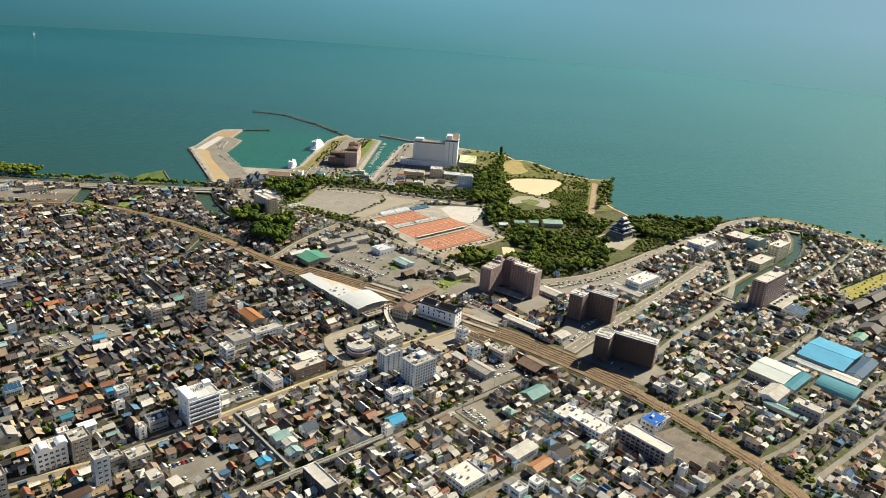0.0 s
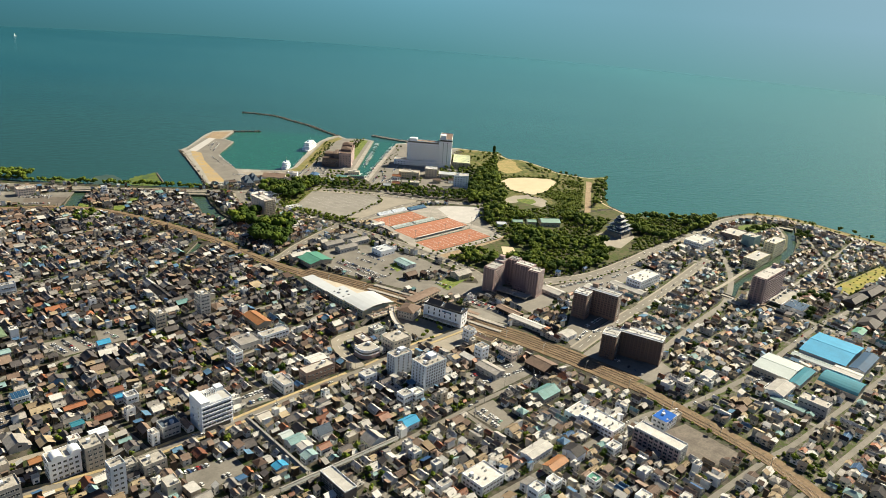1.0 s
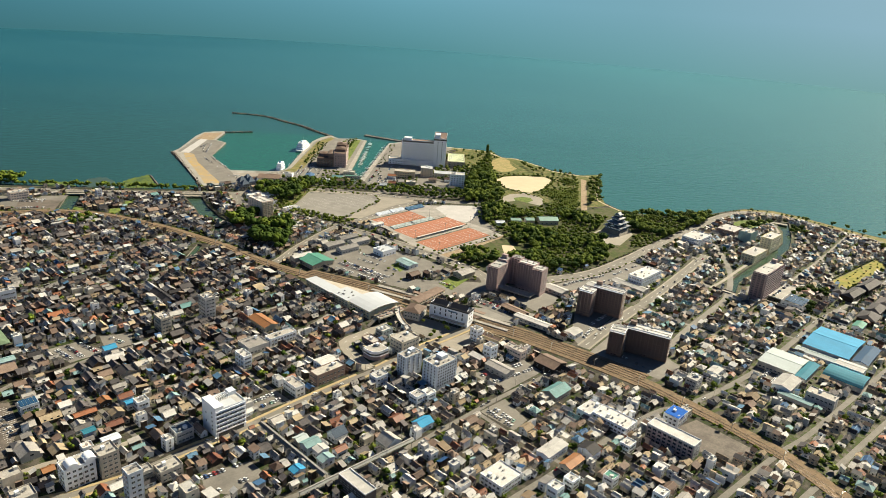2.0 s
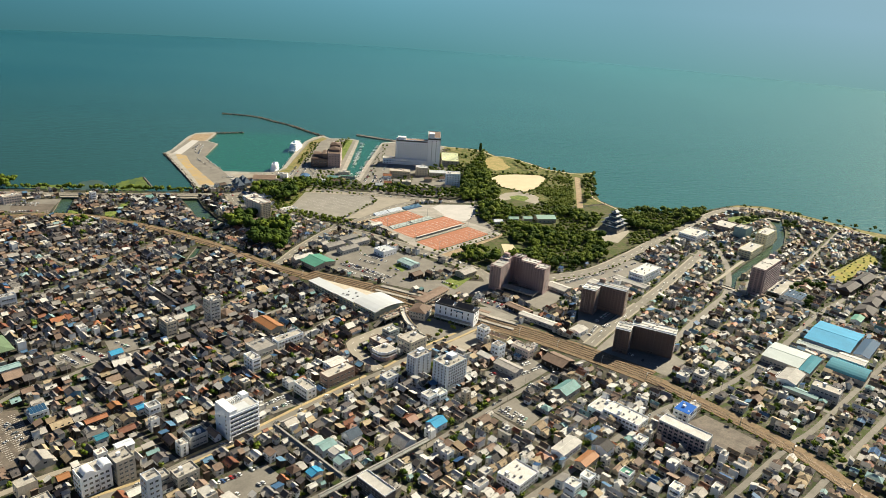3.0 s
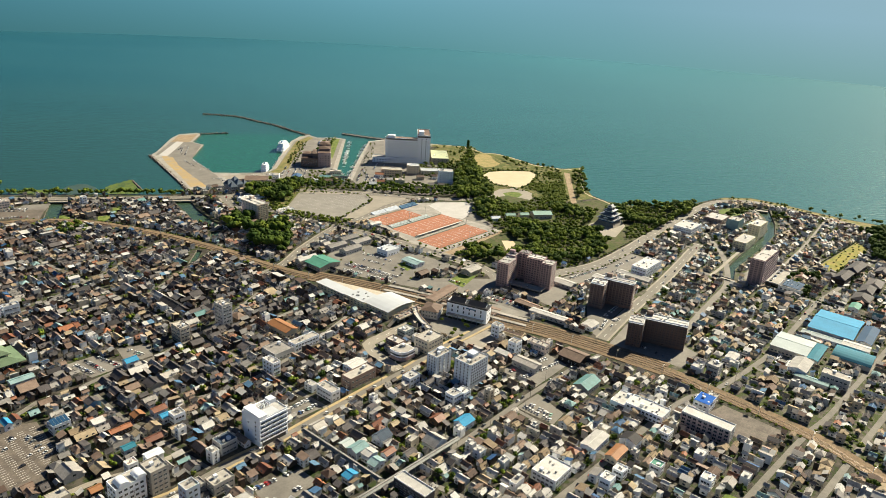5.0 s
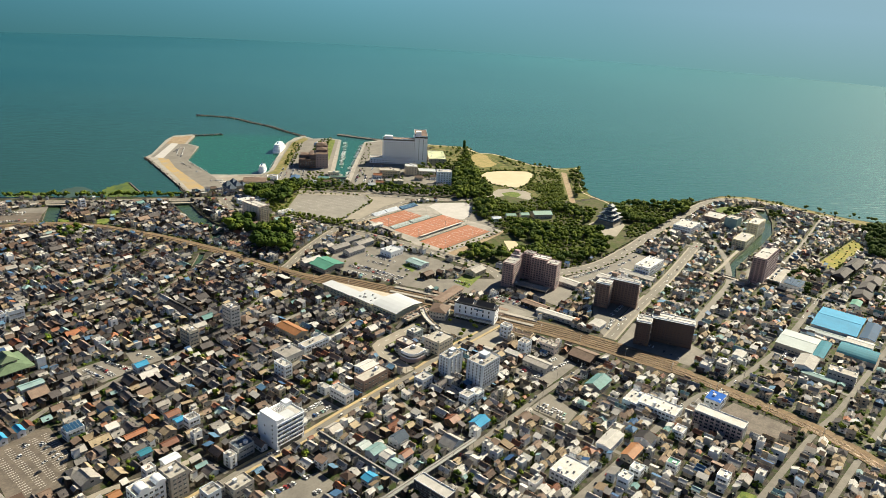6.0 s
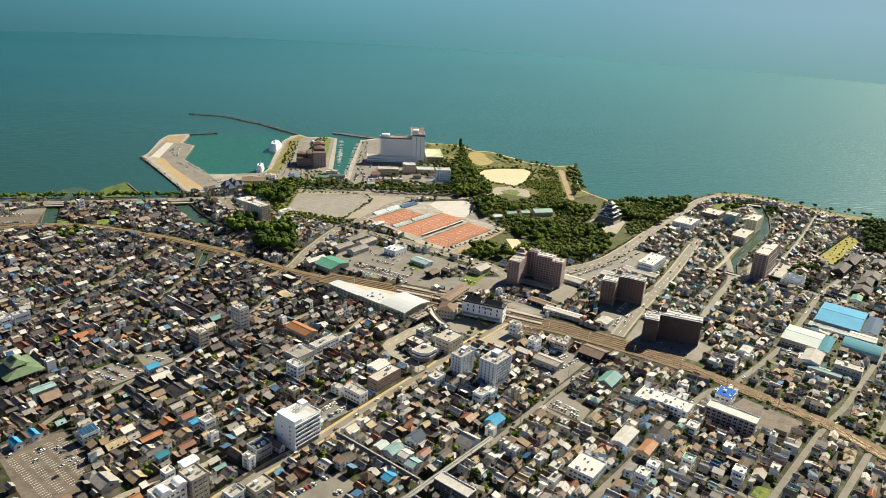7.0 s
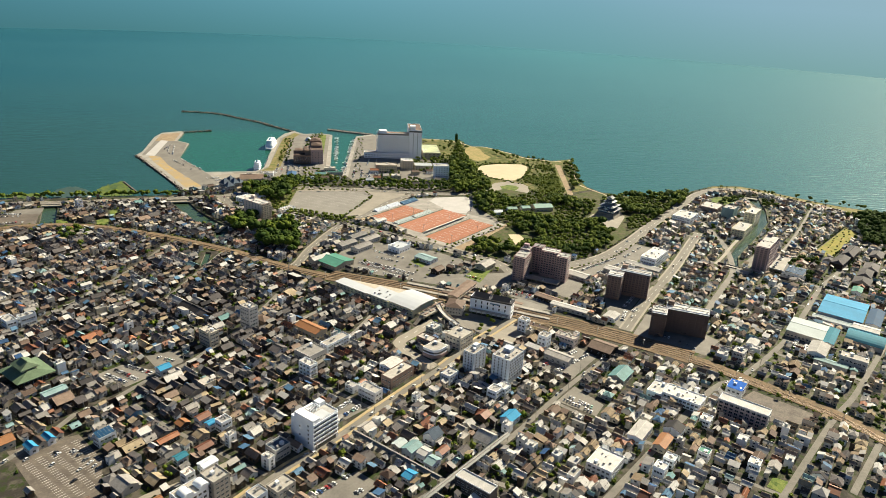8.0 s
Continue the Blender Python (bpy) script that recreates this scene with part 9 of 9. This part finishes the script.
# bay markings
bays, coach = Shape(), Shape()
for k in range(9):
    a, b = Vector((548, 858)).lerp(Vector((650, 822)), 0), Vector((0, 0))
    u0, v0 = 546 + k * 12.5, 846 - k * 3.5
    for i in range(22):
        p = (u0 + 8 + i * 0.6, v0 + 42 - i * 3.1 - k * 1.0)
        if inside(p, [(600, 905), (668, 840), (664, 816), (566, 782), (535, 853), (583, 890)]):
            coach.ribbon([p, (p[0] + 5, p[1] + 1)], 0.25, LAND, LAND + 0.09)
for k in range(5):
    for i in range(22):
        p = (40 + k * 8, 500 + i * 2.6)
        if inside(p, [(40, 574), (78, 558), (74, 522), (56, 493), (34, 500)]):
            bays.ribbon([p, (p[0] + 4.6, p[1])], 0.2, LAND, LAND + 0.09)
tagged(solid("bay_markings", coach, WPAVE, PLAN, "worn bay lines on the coach park", "road marking"), kind="stuff")
tagged(solid("bay_markings", bays, PAINTW, PLAN, "white painted bay lines on the car parks", "road marking"), kind="stuff")

# ---------------------------------------------------------------- boats
hull = Shape()
ring = [(-4, -1.1), (-4, 1.1), (0.5, 1.35), (2.8, 0.8), (4.2, 0.0), (2.8, -0.8), (0.5, -1.35)]
hull.add([(x * 0.9, y * 0.75, -0.3) for x, y in ring] + [(x, y, 0.9) for x, y in ring], [tuple(range(7, 14))[::-1]] + [(i, i + 7, (i + 1) % 7 + 7, (i + 1) % 7) for i in range(7)])
hull_mesh = hull.data("hull", [W_WHITE])
cab_mesh = Shape().add([(-2.2, -0.85, 0.9), (1.0, -0.85, 0.9), (1.0, 0.85, 0.9), (-2.2, 0.85, 0.9), (-2.0, -0.7, 1.9), (0.2, -0.7, 1.9), (0.2, 0.7, 1.9), (-2.0, 0.7, 1.9)],
                       [(4, 5, 6, 7), (0, 1, 5, 4), (1, 2, 6, 5), (2, 3, 7, 6), (3, 0, 4, 7)]).data("cabin", [W_WHITE])
mast_data = Shape().tube(0.4, 0, 0.9, 9.5, 0.07, 0.04, 5).data("mast", [METAL])
for (a, b, off, tn) in (((934, 1162), (712, 946), 7, -47), ((956, 1116), (724, 926), -7, 133)):
    for i in range(30):
        p = Vector(a).lerp(Vector(b), (i + 0.5) / 30)
        if rnd.random() < 0.22:
            continue
        n = Vector((0.69, -0.72)) * (1 if off > 0 else -1)
        q = p + n * (abs(off) + rnd.uniform(-1.5, 1.5))
        bt = thing("motorboat", spot(q.x, q.y, 0, tn + rnd.uniform(-9, 9)) @ Matrix.Diagonal((rnd.uniform(0.75, 1.35),) * 3 + (1,)), "small white boat moored in the marina", "boat", "boats in the marina")
        part("hull", hull_mesh, None, bt)
        part("cabin", cab_mesh, None, bt)
        if i % 3 == 0:
            part("mast", mast_data, None, bt)
for (a, b) in (((930, 1168), (706, 948)), ((960, 1120), (722, 922))):
    pn = thing("pontoon", PLAN, "grey floating pontoon of the marina", "pontoon", "marina pontoons")
    part("deck", Shape().ribbon([a, b], 2.0, -0.2, 0.5), CONCRETE, pn)


def ship(u, v, l, w, turn, label, decks=3):
    s = thing("ferry", spot(u, v, 0, turn) @ Matrix.Diagonal((1, 1, 1.15, 1)), label, "ferry")
    r = [(-l / 2, -w * 0.4), (-l / 2, w * 0.4), (-l * 0.3, w / 2), (l * 0.25, w / 2), (l * 0.42, w * 0.25), (l / 2, 0), (l * 0.42, -w * 0.25), (l * 0.25, -w / 2), (-l * 0.3, -w / 2)]
    h = Shape().add([(x * 0.95, y * 0.85, -0.6) for x, y in r] + [(x, y, 3.2) for x, y in r], [tuple(range(9, 18))[::-1]] + [(i, i + 9, (i + 1) % 9 + 9, (i + 1) % 9) for i in range(9)])
    part("hull", h, WHITE, s)
    for d in range(decks):
        x0, x1, y = -l * 0.42 + d * l * 0.03, l * (0.3 - d * 0.07), w * (0.44 - 0.04 * d)
        part("deck_house", Shape().box(x0, -y, 3.2 + d * 2.7, x1, y, 5.7 + d * 2.7), WHITE, s)
        part("deck_roof", Shape().box(x0 - 0.6, -y - 0.3, 5.7 + d * 2.7, x1 + 0.8, y + 0.3, 5.9 + d * 2.7), WHITE, s)
        for sy in (-y - 0.05, y - 0.05):
            part("window_band", Shape().box(x0 + 1, sy, 4.1 + d * 2.7, x1 - 1, sy + 0.1, 5.2 + d * 2.7), GLASS, s)
    part("mast", Shape().tube(0, 0, 5.9 + (decks - 1) * 2.7, 10.5 + decks * 2.7, 0.3, 0.12, 6), METAL, s)
    part("funnel", Shape().box(-l * 0.25, -1.2, 5.9 + (decks - 1) * 2.7, -l * 0.15, 1.2, 9 + (decks - 1) * 2.7), R_BLUE, s)


ship(781, 1180, 72, 16, 40, "white lake ferry with four decks moored at the quay", 4)
ship(650, 1062, 34, 11, 43, "small white excursion boat at the quay", 3)
bx = thing("sailing_boat", pose(-1841, 3283, 0, 0, 0, 70) @ Matrix.Diagonal((1.5, 1.5, 1.5, 1)), "small white sailing boat far out on the lake", "boat")
part("hull", hull_mesh, None, bx)
part("sail", Shape().add([(0.4, 0, 1.4), (-3.4, 0.3, 1.4), (0.4, 0, 9.3), (0.4, 0.08, 1.4), (-3.4, 0.38, 1.4), (0.4, 0.08, 9.3)], [(0, 1, 2), (3, 5, 4), (0, 3, 4, 1), (1, 4, 5, 2), (2, 5, 3, 0)]), W_WHITE, bx)
part("mast", mast_data, None, bx)

# water weed and shoals along the western shore
for ring, material, label, z in (([(383, 1100), (400, 1122), (420, 1130), (447, 1138), (444, 1122), (428, 1070), (413, 1056), (385, 1076)], WEED, "bright green mat of water weed", 0.05),
                                 ([(282, 1166), (307, 1171), (331, 1150), (326, 1120), (296, 1142)], WEED, "bright green mat of water weed", 0.05),
                                 ([(330, 1113), (347, 1150), (377, 1161), (385, 1130), (370, 1085)], SHOAL, "muddy shoal off the shore", 0.03)):
    fine = []
    for i in range(len(ring)):
        a, b = Vector(ring[i - 1]), Vector(ring[i])
        for k in range(6):
            p = a.lerp(b, k / 6)
            fine.append((p.x + rnd.uniform(-3, 3), p.y + rnd.uniform(-3, 3)))
    sh = Shape().add([(*p, z) for p in fine], [])
    for tri in tessellate_polygon([[Vector((*p, 0)) for p in fine]]):
        a, b, c = (Vector((*fine[i], 0)) for i in tri)
        sh.f.append(tuple(tri) if (b - a).cross(c - a).z > 0 else tuple(tri)[::-1]); sh.m.append(0)
    solid("water_weed" if material is WEED else "shoal", sh, material, PLAN, label, "water weed" if material is WEED else "shoal", kind="stuff")
gr = thing("groyne", PLAN, "dark stone groyne beside the weed bed", "groyne")
part("core", Shape().ribbon([(445, 1130), (428, 1062)], 2.2, -1, 1.2), STONE, gr)
print("COUNT", len(houses), len(bpy.data.objects), car_count, len(extra_cars), len(plants))
